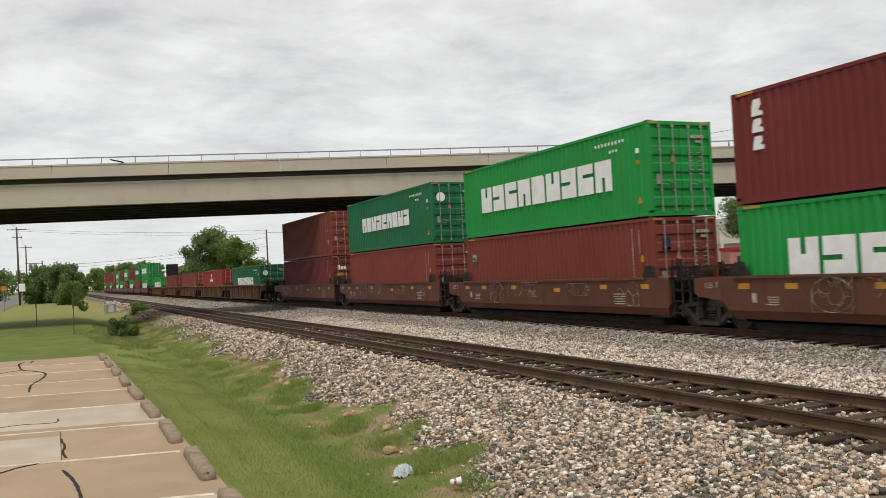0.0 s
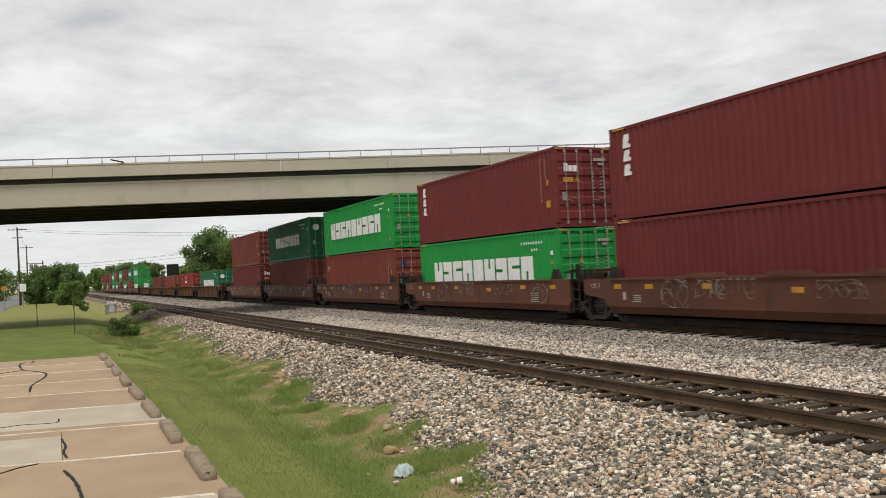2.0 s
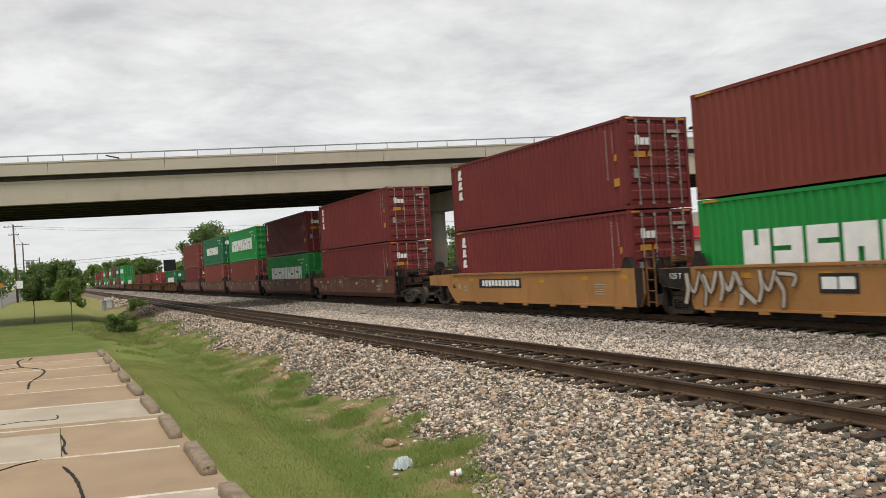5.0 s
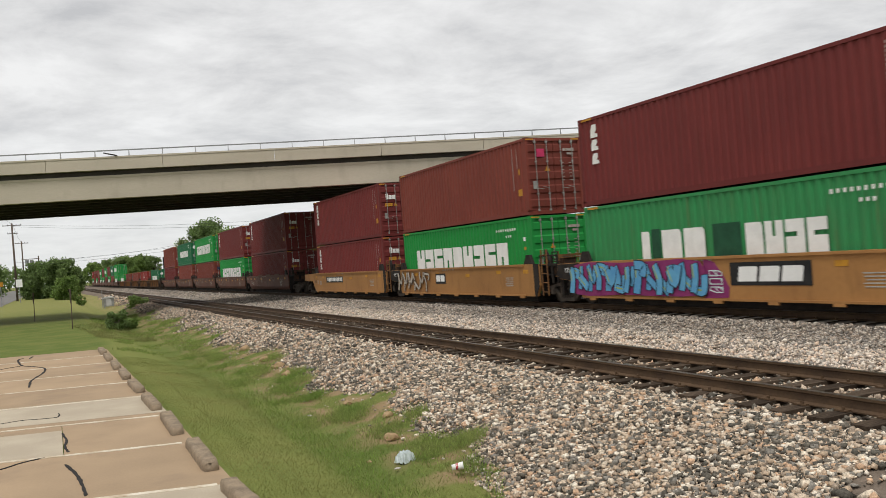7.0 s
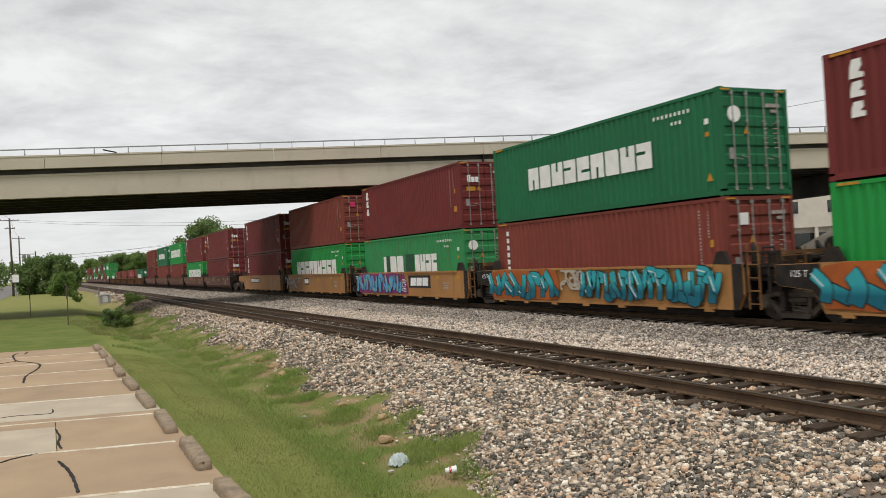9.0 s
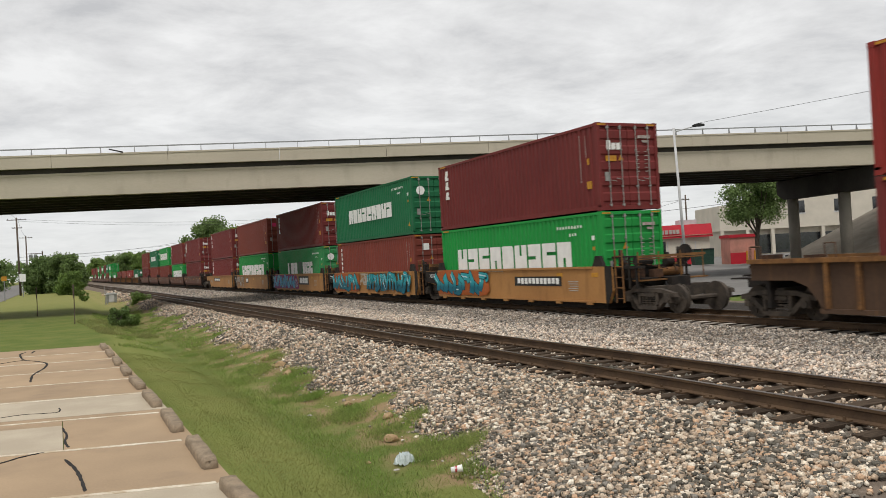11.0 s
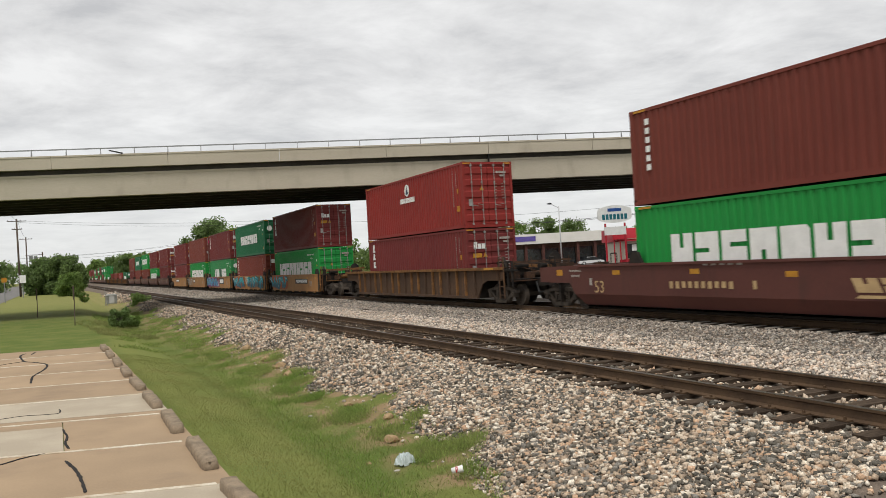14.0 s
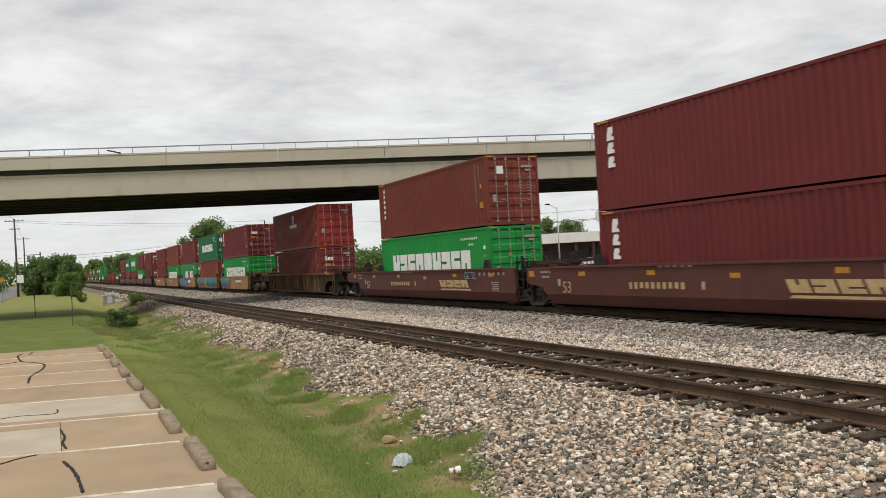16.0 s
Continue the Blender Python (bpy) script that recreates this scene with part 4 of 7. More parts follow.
def ticks(g, y0, y1, z0, z1, n, x=SIDE, along="y", fill=0.6, seed=1):
    """Small unreadable writing: a line of short bars."""
    rng = random.Random(seed)
    for i in range(n):
        if along == "y":
            p = (y1 - y0) / n
            plate(g, y0 + p * i, y0 + p * (i + fill), z0 + rng.uniform(0, 0.15) * (z1 - z0), z1, x)
        else:
            p = (z1 - z0) / n
            plate(g, y0, y1 - rng.uniform(0, 0.2) * (y1 - y0), z0 + p * i, z0 + p * (i + fill), x)
    return g


def front(g, x0, x1, z0, z1, y=-0.0):
    return g.box(x0, x1, y - 0.004, y + 0.016, z0, z1)


def door_marks(c, rows=True):
    """Number panels and stickers on the door end."""
    g = Geo()
    front(g, 0.42, 0.92, 2.36, 2.46); front(g, 0.6, 0.86, 2.22, 2.3)
    if rows:
        for i in range(6):
            front(g, 0.3, 0.42, 1.25 + i * 0.13, 1.275 + i * 0.13)
            front(g, 0.66, 0.86 - 0.05 * (i % 3), 1.25 + i * 0.13, 1.275 + i * 0.13)
    tagged(part("door_marking", g, M["worn_white"], c, "white numbers on the doors"), kind="stuff")
    part("placard", front(Geo(), -0.98, -0.82, 0.95, 1.25), M["bar"], c, "grey approval plate")
    part("warning_sticker", Geo().prism([(-0.42, 1.62), (-0.22, 1.62), (-0.32, 1.82)], -0.002, 0.018, "y"), M["yellow"], c, "yellow warning triangle")


def side_marks(c, seed):
    g = Geo()
    ticks(g, 0.975, 1.025, 1.0, 2.6, 17, along="z", fill=0.62, seed=seed)
    ticks(g, 0.65, 0.69, 1.8, 2.55, 9, along="z", fill=0.6, seed=seed + 1)
    tagged(part("serial_marking", g, M["worn_white"], c, "upright white serial marks"), kind="stuff")
    part("height_label", plate(Geo(), 0.42, 0.68, 0.75, 1.0), M["yellow"], c, "yellow caution label")
    part("height_label", plate(Geo(), 0.5, 0.62, 1.55, 1.75), M["yellow"], c)


def green_box(label, colour="green", old=False, seed=1, badge=False):
    c = container(colour, label)
    z0 = 0.96 if not old else 0.95
    if old:
        word(c, 9.35, 8.95, z0, z0 + 0.95, 1, 3); word(c, 8.45, 6.6, z0, z0 + 0.95, 2, 4); word(c, 5.25, 2.7, z0, z0 + 0.95, 4, 5)
        for ya, yb in ((8.52, 8.9), (5.4, 6.4)):
            part("patch", plate(Geo(), ya, yb, z0 - 0.05, z0 + 1.0, SIDE - 0.002), M["patch_green"], c, "darker green repaint over the lettering")
    else:
        word(c, 9.65, 2.7, z0 + 0.1, z0 + 0.88, 9, seed) if badge else word(c, 10.63, 1.72, z0, z0 + 1.0, 9, seed)
    s = ticks(ticks(Geo(), 1.15, 2.75, 2.38, 2.49, 9, fill=0.4, seed=seed), 1.5, 2.0, 2.13, 2.23, 3, fill=0.4, seed=seed)
    plate(s, 0.45, 0.6, 1.95, 2.1)
    tagged(part("serial_marking", s, M["white"], c, "small white serial marks"), kind="stuff")
    part("height_label", plate(Geo(), 0.45, 0.58, 1.62, 1.74), M["yellow"], c, "yellow caution label")
    part("height_label", Geo().prism([(0.38, 0.42), (0.62, 0.42), (0.5, 0.64)], SIDE - 0.006, SIDE, "x"), M["yellow"], c)
    door_marks(c, True)
    if badge:
        part("badge", Geo().tube((-0.75, -0.01, 2.15), (-0.75, 0.02, 2.15), 0.22, seg=24), M["white"], c, "round white sticker on the door")
    return c


def maroon_box(label, colour="maroon", mark=True, seed=1, doormark=True):
    c = container(colour, label)
    if mark:
        for i, (z, hh) in enumerate(((2.18, 0.42), (1.77, 0.34), (1.33, 0.34))):
            y = CL - 0.86
            o = [(y + 0.2, z), (y - 0.16, z), (y - 0.16, z + 0.1), (y - 0.03, z + 0.14), (y - 0.12, z + hh * 0.62), (y - 0.1, z + hh), (y + 0.12, z + hh), (y + 0.18, z + hh * 0.55)]
            part("mark_block", Geo().prism(o, SIDE - 0.006, SIDE, "x"), M["white"], c, "white piece of an upright company mark")
    if doormark:
        d = Geo()
        for i in range(3):
            front(d, -0.86 + i * 0.19, -0.71 + i * 0.19, 1.98, 2.2 if i else 2.28)
        part("door_mark", d, M["white"], c, "white company mark on the door")
    side_marks(c, seed)
    door_marks(c)
    part("door_label", front(Geo(), -0.92, -0.5, 1.6, 1.78), M["yellow"], c, "yellow caution label on the door")
    return c


def plain_box(label, colour="brown", seed=1, upright=0, sticker=""):
    c = container(colour, label)
    if upright:
        g = Geo()
        for i in range(upright):
            z = 2.36 - i * 0.27
            part("mark_block", plate(Geo(), CL - 0.88, CL - 0.70, z, z + 0.18), M["white"], c, "white block of an upright company mark")
    side_marks(c, seed)
    door_marks(c)
    if sticker == "pink":
        part("door_sticker", front(Geo(), -0.75, -0.42, 2.15, 2.45), mat("pink_sticker", (0.7, 0.05, 0.16), rough=0.4), c, "pink sticker on the door")
    elif sticker == "white":
        part("door_sticker", front(Geo(), -0.75, -0.45, 2.1, 2.42), M["white"], c, "white sticker on the door")
    elif sticker == "blue":
        part("door_sticker", front(front(Geo(), -0.9, -0.6, 1.9, 2.25), -0.9, -0.6, 1.9, 1.95), mat("navy_sticker", (0.03, 0.05, 0.12), rough=0.4), c, "dark blue and white sticker on the door")
        part("side_sticker", plate(Geo(), CL - 0.85, CL - 0.5, 1.9, 2.2), mat("navy_label", (0.05, 0.08, 0.15), (0.5, 0.5, 0.3), rough=0.4, scale=6, mix=0.3), c, "dark blue sticker on the side")
    return c


M["worn_white"] = mat("worn_white_marking", (0.55, 0.52, 0.48), (0.3, 0.22, 0.19), rough=0.7, scale=8, fine=50, mix=0.5, bump=0)
M["patch_green"] = mat("patch_green", (0.02, 0.10, 0.05), rough=0.5)

# templates, built once
T = {
    "green": green_box("green corrugated steel shipping container with a row of white blocks", seed=2),
    "green_badge": green_box("deep green shipping container with a round white sticker on its door", "green_dark", seed=3, badge=True),
    "green_old": green_box("faded green shipping container with patched white lettering and rust streaks", "green_old", old=True, badge=True),
    "maroon": maroon_box("maroon corrugated steel shipping container with white upright mark"),
    "maroon_plain": maroon_box("maroon shipping container with white serial marks and plain sides", mark=False, seed=4),
    "brown": plain_box("red-brown corrugated steel shipping container", seed=5),
    "brown_blue": plain_box("red-brown shipping container with a dark blue sticker", seed=6, sticker="blue"),
    "brown_pink": plain_box("red-brown shipping container with a pink door sticker", seed=7, sticker="pink"),
    "brown_white": plain_box("red-brown shipping container with white upright blocks", seed=8, upright=6, sticker="white"),
    "red": plain_box("bright red shipping container with a round white emblem", colour="red", seed=9),
}
_e = Geo().tube((SIDE - 0.008, 6.24, 2.23), (SIDE, 6.24, 2.23), 0.3, seg=24)
word(T["red"], 7.14, 5.3, 1.62, 1.86, 8, 3)
part("emblem_disc", _e, M["white"], T["red"], "round white emblem")
part("emblem", Geo().prism([(6.40, 2.04), (6.08, 2.04), (6.24, 2.46)], SIDE - 0.012, SIDE - 0.009, "x"), mat("navy_emblem", (0.03, 0.06, 0.12), rough=0.4), T["red"], "dark blue triangle in the emblem")
USED = set()


def load(kind, y, tier):
    """Puts a container of a kind into a well at the train's start: tier 0 in the well, 1 on top."""
    z = 0.36 + tier * STEP
    tpl = T[kind]
    c = tpl if kind not in USED else copy_thing(tpl, Matrix())
    USED.add(kind)
    c.matrix_basis = pose(TX, y, z)
    MOVING.append((c, TX, y, z))
    return c


# ---- well cars ----
WHEELS = []
M["rust_dark"] = mat("dark_rust", (0.10, 0.05, 0.028), (0.04, 0.026, 0.019), rough=0.9, scale=4, fine=20, bump=0.3)


def truck_parts(car, y, wheels=True):
    """A two-axle truck under a car's end: side frames, bolster, springs and wheel sets."""
    g = Geo()
    for sx in (-1, 1):
        xa, xb = sx * 1.08 - 0.08, sx * 1.08 + 0.08
        g.prism([(y - 1.18, 0.50), (y - 1.16, 0.62), (y - 0.55, 0.74), (y + 0.55, 0.74), (y + 1.16, 0.62), (y + 1.18, 0.50), (y + 0.6, 0.62), (y - 0.6, 0.62)], xa, xb, "x")
        for k in (-1, 1):
            g.prism([(y + k * 0.98, 0.60), (y + k * 0.80, 0.60), (y + k * 0.34, 0.20), (y + k * 0.46, 0.14)], xa, xb, "x")
            g.prism([(y + k * 0.46, 0.64), (y + k * 0.36, 0.64), (y + k * 0.34, 0.20), (y + k * 0.44, 0.20)], xa, xb, "x")
            g.box(xa - 0.03, xb + 0.03, y + k * 0.89 - 0.13, y + k * 0.89 + 0.13, 0.33, 0.60)
            g.tube((sx * 1.19, y + k * 0.89, 0.42), (sx * 1.23, y + k * 0.89, 0.42), 0.09, seg=10)
        g.prism([(y - 0.48, 0.22), (y - 0.40, 0.11), (y + 0.40, 0.11), (y + 0.48, 0.22)], xa - 0.03, xb + 0.03, "x")
        for k in (-0.25, -0.085, 0.085, 0.25):
            for z in (0.22, 0.29, 0.36, 0.43):
                g.tube((sx * 1.09, y + k, z), (sx * 1.09, y + k, z + 0.045), 0.075, seg=8)
        g.box(xa - 0.02, xb + 0.02, y - 0.33, y + 0.33, 0.5, 0.60)
    g.box(-1.1, 1.1, y - 0.2, y + 0.2, 0.45, 0.8)
    tr = part("truck", g, M["truck"], car, "dark steel two-axle truck")
    for k in (-0.89, 0.89):
        w = Geo().tube((-0.72, 0, 0), (0.72, 0, 0), 0.08, seg=8)
        for sx in (-1, 1):
            w.tube((sx * 0.69, 0, 0), (sx * 0.825, 0, 0), 0.42, seg=24).tube((sx * 0.675, 0, 0), (sx * 0.70, 0, 0), 0.445, seg=24)
            w.tube((sx * 0.82, 0, 0), (sx * 0.86, 0, 0), 0.15, seg=8)
            for a in range(3):
                w.box(sx * 0.835 - 0.015, sx * 0.835 + 0.015, -0.03, 0.03, 0.2, 0.3, Matrix.Rotation(a * math.tau / 3, 4, "X"))
        ob = part("wheel_set", w, M["truck"], tr, "steel wheels on an axle", at=pose(0, y + k, 0.42))
        WHEELS.append(ob)


def end_gear(car, y, d, paint, paint2=None):
    """Platform, ladder, brake gear and hoses over the car's end at y, which points along d (-1 rear, 1 front)."""
    paint2 = paint2 or paint
    g = Geo()
    g.box(-0.35, 0.35, min(y, y + d * 1.55), max(y, y + d * 1.55), 0.75, 1.05)
    g.box(-1.32, 1.32, min(y - d * 0.12, y), max(y - d * 0.12, y), 0.32, 1.38)
    g.box(-1.3, 1.3, min(y + d * 0.1, y + d * 0.55), max(y + d * 0.1, y + d * 0.55), 1.30, 1.36)
    g.box(-1.3, -0.6, min(y + d * 0.5, y + d * 1.2), max(y + d * 0.5, y + d * 1.2), 1.02, 1.06)
    g.box(0.3, 0.9, min(y, y + d * 0.9), max(y, y + d * 0.9), 1.0, 1.06)
    part("end_platform", g, M["under"], car, "dark end platform and draft sill")

    def along(u0, u1):
        return min(y + d * u0, y + d * u1), max(y + d * u0, y + d * u1)
    if d > 0:
        for x in (-1.36, 1.30):
            part("hand_rail", Geo().tube((x, y + 0.08, 1.3), (x, y + 0.08, 1.85), 0.022, seg=5).tube((x, y + 0.42, 1.3), (x, y + 0.42, 1.85), 0.022, seg=5).tube((x, y + 0.08, 1.84), (x, y + 0.42, 1.84), 0.022, seg=5), paint2, car, "bent steel hand rail")
        part("lever_box", Geo().box(-1.1, -0.55, *along(0.12, 0.4), 1.36, 1.62), M["rust_dark"], car, "rusty lever box")
        part("lever_box", Geo().box(0.5, 1.0, *along(0.12, 0.42), 1.36, 1.55), M["rust_dark"], car, "rusty lever box")
        part("train_line", Geo().tube((-0.95, y - 0.3, 1.18), (-0.95, y + 1.1, 1.1), 0.03, seg=6), M["under"], car, "air pipe")
        part("train_line", Geo().tube((-1.2, y + 0.3, 1.2), (1.2, y + 0.3, 1.2), 0.028, seg=6), M["under"], car, "air pipe")
        return
    for z0, z1, u in ((1.36, 1.44, 1.5), (1.70, 1.75, 1.15)):
        part("end_beam", Geo().box(-1.40, -1.32, *along(0.0, u), z0, z1), M["under"], car, "dark steel rail of the end frame")
    part("end_beam", Geo().box(-1.36, 1.36, *along(1.08, 1.16), 1.66, 1.74), paint2, car)
    for u in (0.05, 0.78, 1.12):
        part("end_post", Geo().box(-1.40, -1.33, *along(u, u + 0.05), 0.75, 1.75), M["under"], car)
    part("valve_group", Geo().box(-1.25, -0.95, *along(0.72, 1.02), 1.06, 1.34).tube((-1.1, y + d * 0.86, 1.32), (-1.1, y + d * 0.86, 1.5), 0.08, seg=8), M["rust_dark"], car, "rusty brake valve")
    part("lever_box", Geo().box(-0.75, -0.4, *along(0.95, 1.2), 1.06, 1.30), M["rust_dark"], car, "rusty lever box")
    for p, q in (((-1.3, 0.2, 1.52), (-1.3, 1.3, 1.5)), ((-1.0, 0.1, 1.62), (-0.2, 1.2, 1.3)), ((0.9, 0.1, 1.6), (0.1, 1.25, 1.2))):
        part("brake_rod", Geo().tube((p[0], y + d * p[1], p[2]), (q[0], y + d * q[1], q[2]), 0.024, seg=6), M["rust_dark"], car, "thin rusty rod")
    lad = Geo()
    for yy in (y + d * 0.16, y + d * 0.52):
        lad.box(-1.42, -1.38, yy - 0.02, yy + 0.02, 0.3, 1.95)
    for i in range(5):
        lad.box(-1.42, -1.38, min(y + d * 0.16, y + d * 0.52), max(y + d * 0.16, y + d * 0.52), 0.42 + i * 0.33, 0.45 + i * 0.33)
    part("ladder", lad, paint, car, "steel end ladder")
    br = Geo().tube((-0.9, y + d * 0.55, 1.55), (-0.35, y + d * 0.55, 1.55), 0.17, seg=12).tube((0.2, y + d * 0.6, 1.5), (0.5, y + d * 0.6, 1.5), 0.14, seg=12)
    br.box(-0.9, 0.6, y + d * 0.5, y + d * 0.62, 1.34, 1.42) if d > 0 else br.box(-0.9, 0.6, y + d * 0.62, y + d * 0.5, 1.34, 1.42)
    br.prism([(y + d * 0.1, 1.36), (y + d * 0.5, 1.36), (y + d * 0.12, 1.95)], -1.22, -1.1, "x")
    br.prism([(y + d * 0.1, 1.36), (y + d * 0.5, 1.36), (y + d * 0.12, 1.95)], 1.1, 1.22, "x")
    part("brake_gear", br, M["under"], car, "brake cylinder and container guides")
    yy = y + d * 0.95
    part("brake_wheel", Geo().tube((0.75, yy, 1.75), (0.75, yy + 0.05, 1.75), 0.28, seg=14), M["under"], car, "dark hand brake wheel")
    part("brake_mast", Geo().tube((0.75, yy, 1.0), (0.75, yy, 1.78), 0.035, seg=6), M["under"], car)
    for x in (-1.3, -0.5, 0.35, 1.25):
        part("grab_post", Geo().tube((x, y + d * 1.15, 1.0), (x, y + d * 1.15, 1.85), 0.02, seg=5), paint2, car, "thin steel grab post")
    part("grab_bar", Geo().tube((-1.3, y + d * 1.15, 1.62), (1.25, y + d * 1.15, 1.62), 0.02, seg=5), paint2, car)
    part("walkway", Geo().box(-1.3, 1.3, min(y + d * 0.85, y + d * 1.3), max(y + d * 0.85, y + d * 1.3), 0.96, 1.0), paint2, car, "grated walkway")
    part("air_hose", Geo().tube((-0.4, y + d * 1.3, 0.9), (-0.55, y + d * 1.7, 0.5), 0.03, seg=6).tube((-0.55, y + d * 1.7, 0.5), (-0.5, y + d * 2.0, 0.55), 0.03, seg=6), M["black"], car, "black air hose")
    part("tank", Geo().tube((-0.2, y + d * 0.75, 1.2), (0.55, y + d * 0.75, 1.2), 0.13, seg=12), paint2, car, "air tank")


def car_marks(car, a, b, top):
    """Reflective strips and stencilled blocks along the near side."""
    x = -1.452
    w = Geo()
    for i, c in enumerate((-0.3, 3.0, 6.2, 9.5, 13.0) if b > 13 else (0.24, 2.3, 5.0, 8.0, 10.4, 11.9)):
        zc = top - 0.27 - (0.1 if i == 2 else 0)
        part("reflector_strip", plate(Geo(), c - 0.18, c + 0.18, zc - 0.07, zc + 0.07, x), M["yellow"], car, "yellow reflective strip")
    rng = random.Random(int(a * 7) + 5)
    ya = -0.9 if b > 13 else a + 1.4
    for i in range(5):
        plate(w, ya, ya + 0.6 - rng.uniform(0, 0.25), 0.64 + i * 0.075, 0.67 + i * 0.075, x)
    plate(w, b - 0.8, b - 0.66, top - 0.68, top - 0.44, x)
    for i in range(0 if b > 13 else 4):
        plate(w, b - 1.5, b - 1.0 - rng.uniform(0, 0.2), top - 0.74 + i * 0.06, top - 0.71 + i * 0.06, x)
    ticks(w, a + (b - a) * 0.52, a + (b - a) * 0.62, top - 0.12, top - 0.07, 5, x)
    tagged(part("stencil_marking", w, M["stencil"], car, "small pale stencilled blocks"), kind="stuff")
    return w


M["stencil"] = mat("faded_stencil", (0.5, 0.47, 0.42), (0.36, 0.33, 0.29), rough=0.8, scale=5, bump=0)
M["ochre_mark"] = mat("pale_gold_lettering", (0.60, 0.42, 0.21), (0.48, 0.33, 0.17), rough=0.7, scale=4, bump=0)


BEND = 0.56          # below this height the plates of the brown cars lean inwards


def cut(poly, z, keep):
    """The part of an outline above (keep 1) or below (keep -1) a height."""
    out = []
    for (ya, za), (yb, zb) in zip(poly, poly[1:] + poly[:1]):
        if (za - z) * keep >= 0:
            out.append((ya, za))
        if (za - z) * (zb - z) < 0:
            out.append((ya + (yb - ya) * (z - za) / (zb - za), z))
    return out


def slanted(poly, xa, xb, inward):
    """An outline pushed through in x that leans inwards towards its foot."""
    g = Geo().prism(poly, xa, xb, "x")
    g.v = [(x + inward * 0.55 * (BEND - z), y, z) for x, y, z in g.v]
    return g


def smooth_car(colour, label, a=-0.8, b=13.7, top=1.45, low=0.27, front_end=False, rear=-2.0, rims=()):
    """A well with plain plate sides from y = a to b; its ends rise over shared trucks and are painted dark."""
    m = M[colour]
    car = thing("well_car", label, "railway car", group="cars of the train")
    bent = colour != "car_orange"
    if front_end:
        nose = [(b - 1.6, low), (b - 1.15, 0.62), (b - 0.9, 0.92), (b + 0.95, 0.95), (b + 0.95, top - 0.06), (b - 0.9, top - 0.02)]
    else:
        nose = [(b - 1.38, low), (b - 1.26, 0.52), (b - 1.05, 0.80), (b - 0.12, 0.90), (b, 1.0), (b, top - 0.04), (b - 0.9, top - 0.02)]
    tail = [(b - 2.0, top), (a + 1.0, top), (a, top - 0.02), (a, 0.66), (a + 0.22, low)]
    for sx in (-1, 1):
        xa, xb = (-1.45, -1.33) if sx < 0 else (1.33, 1.45)
        if bent:
            s = part("side_sill", Geo().prism(cut(nose + tail, BEND, 1), xa, xb, "x"), m, car, "plate side of the well")
            part("lower_plate", slanted(cut(nose + tail, BEND, -1), xa, xb, -sx), m, s, "lower plate that leans inwards")
        else:
            s = part("side_sill", Geo().prism(nose + tail, xa, xb, "x"), m, car, "plate side of the well")
        x = xa - 0.05 if sx < 0 else xb
        part("top_chord", Geo().box(x, x + 0.05, a + 1.0, b - 1.5, top - 0.07, top - 0.003), m, s)
        xf = x + (0.17 if sx < 0 else -0.17) * bent
        part("bottom_flange", Geo().box(xf, xf + 0.05, a + 0.95, b - 1.7, low + 0.003, low + 0.06), m, s)
        for c in rims:
            part("rim_plate", Geo().prism([(c - 0.75, top - 0.02), (c + 0.75, top - 0.02), (c + 0.68, top + 0.09), (c - 0.68, top + 0.09)], x - 0.01, x + 0.04, "x"), m, s, "raised plate on the rim")
        for i in range(0 if bent else 7):
            c = a + 1.2 + (b - a - 3.2) * i / 6
            part("foot_lug", Geo().box(xf, xf + 0.06, c - 0.16, c + 0.16, low - 0.07, low), m, s)
        if colour == "car_orange" and not front_end:
            part("dark_end", Geo().prism([(b - 1.30, 0.5), (b - 1.05, 0.81), (b - 0.12, 0.91), (b - 0.01, 1.0), (b - 0.01, top - 0.05), (b - 1.30, top - 0.03)], xa - 0.004 if sx < 0 else xb - 0.01, xa + 0.01 if sx < 0 else xb + 0.004, "x"), M["under"], s, "black painted end")
        if colour == "car_orange":
            part("dark_end", Geo().prism([(a - 0.003, 0.66), (a + 0.22, low - 0.003), (-0.3, low - 0.003), (-0.3, top + 0.003), (a - 0.003, top + 0.003)], xa - 0.006 if sx < 0 else xb - 0.01, xa + 0.01 if sx < 0 else xb + 0.006, "x"), M["under"], s, "black painted end")
        # guides that steer the box into the well
        for y, w in ((0.1, -0.35), (12.1, 0.35)):
            gx = -1.42 if sx < 0 else 1.30
            part("guide", Geo().prism([(y - 0.3, top), (y + 0.3, top), (y + 0.12, top + 0.34), (y - 0.12, top + 0.34)], gx, gx + 0.12, "x"), M["under"], car, "dark steel container guide")
    part("well_floor", Geo().box(-1.33, 1.33, a + 0.3, b - 1.4, low, low + 0.06).box(-1.12, 1.12, a + 0.7, b - 1.8, 0.06, low), M["under"], car)
    end_gear(car, a, -1, M["under"] if bent else M["rust_edge"], M["rust_dark"] if bent else M["rust_edge"])
    end_gear(car, b, 1, M["under"])
    truck_parts(car, rear)
    if front_end:
        truck_parts(car, b + 0.05)
        part("coupler", Geo().box(-0.12, 0.12, b + 1.5, b + 2.2, 0.72, 0.98).box(-0.2, 0.2, b + 2.0, b + 2.35, 0.7, 1.0), M["under"], car, "steel coupler")
    car_marks(car, -0.2, b - 1.4, top)
    return car


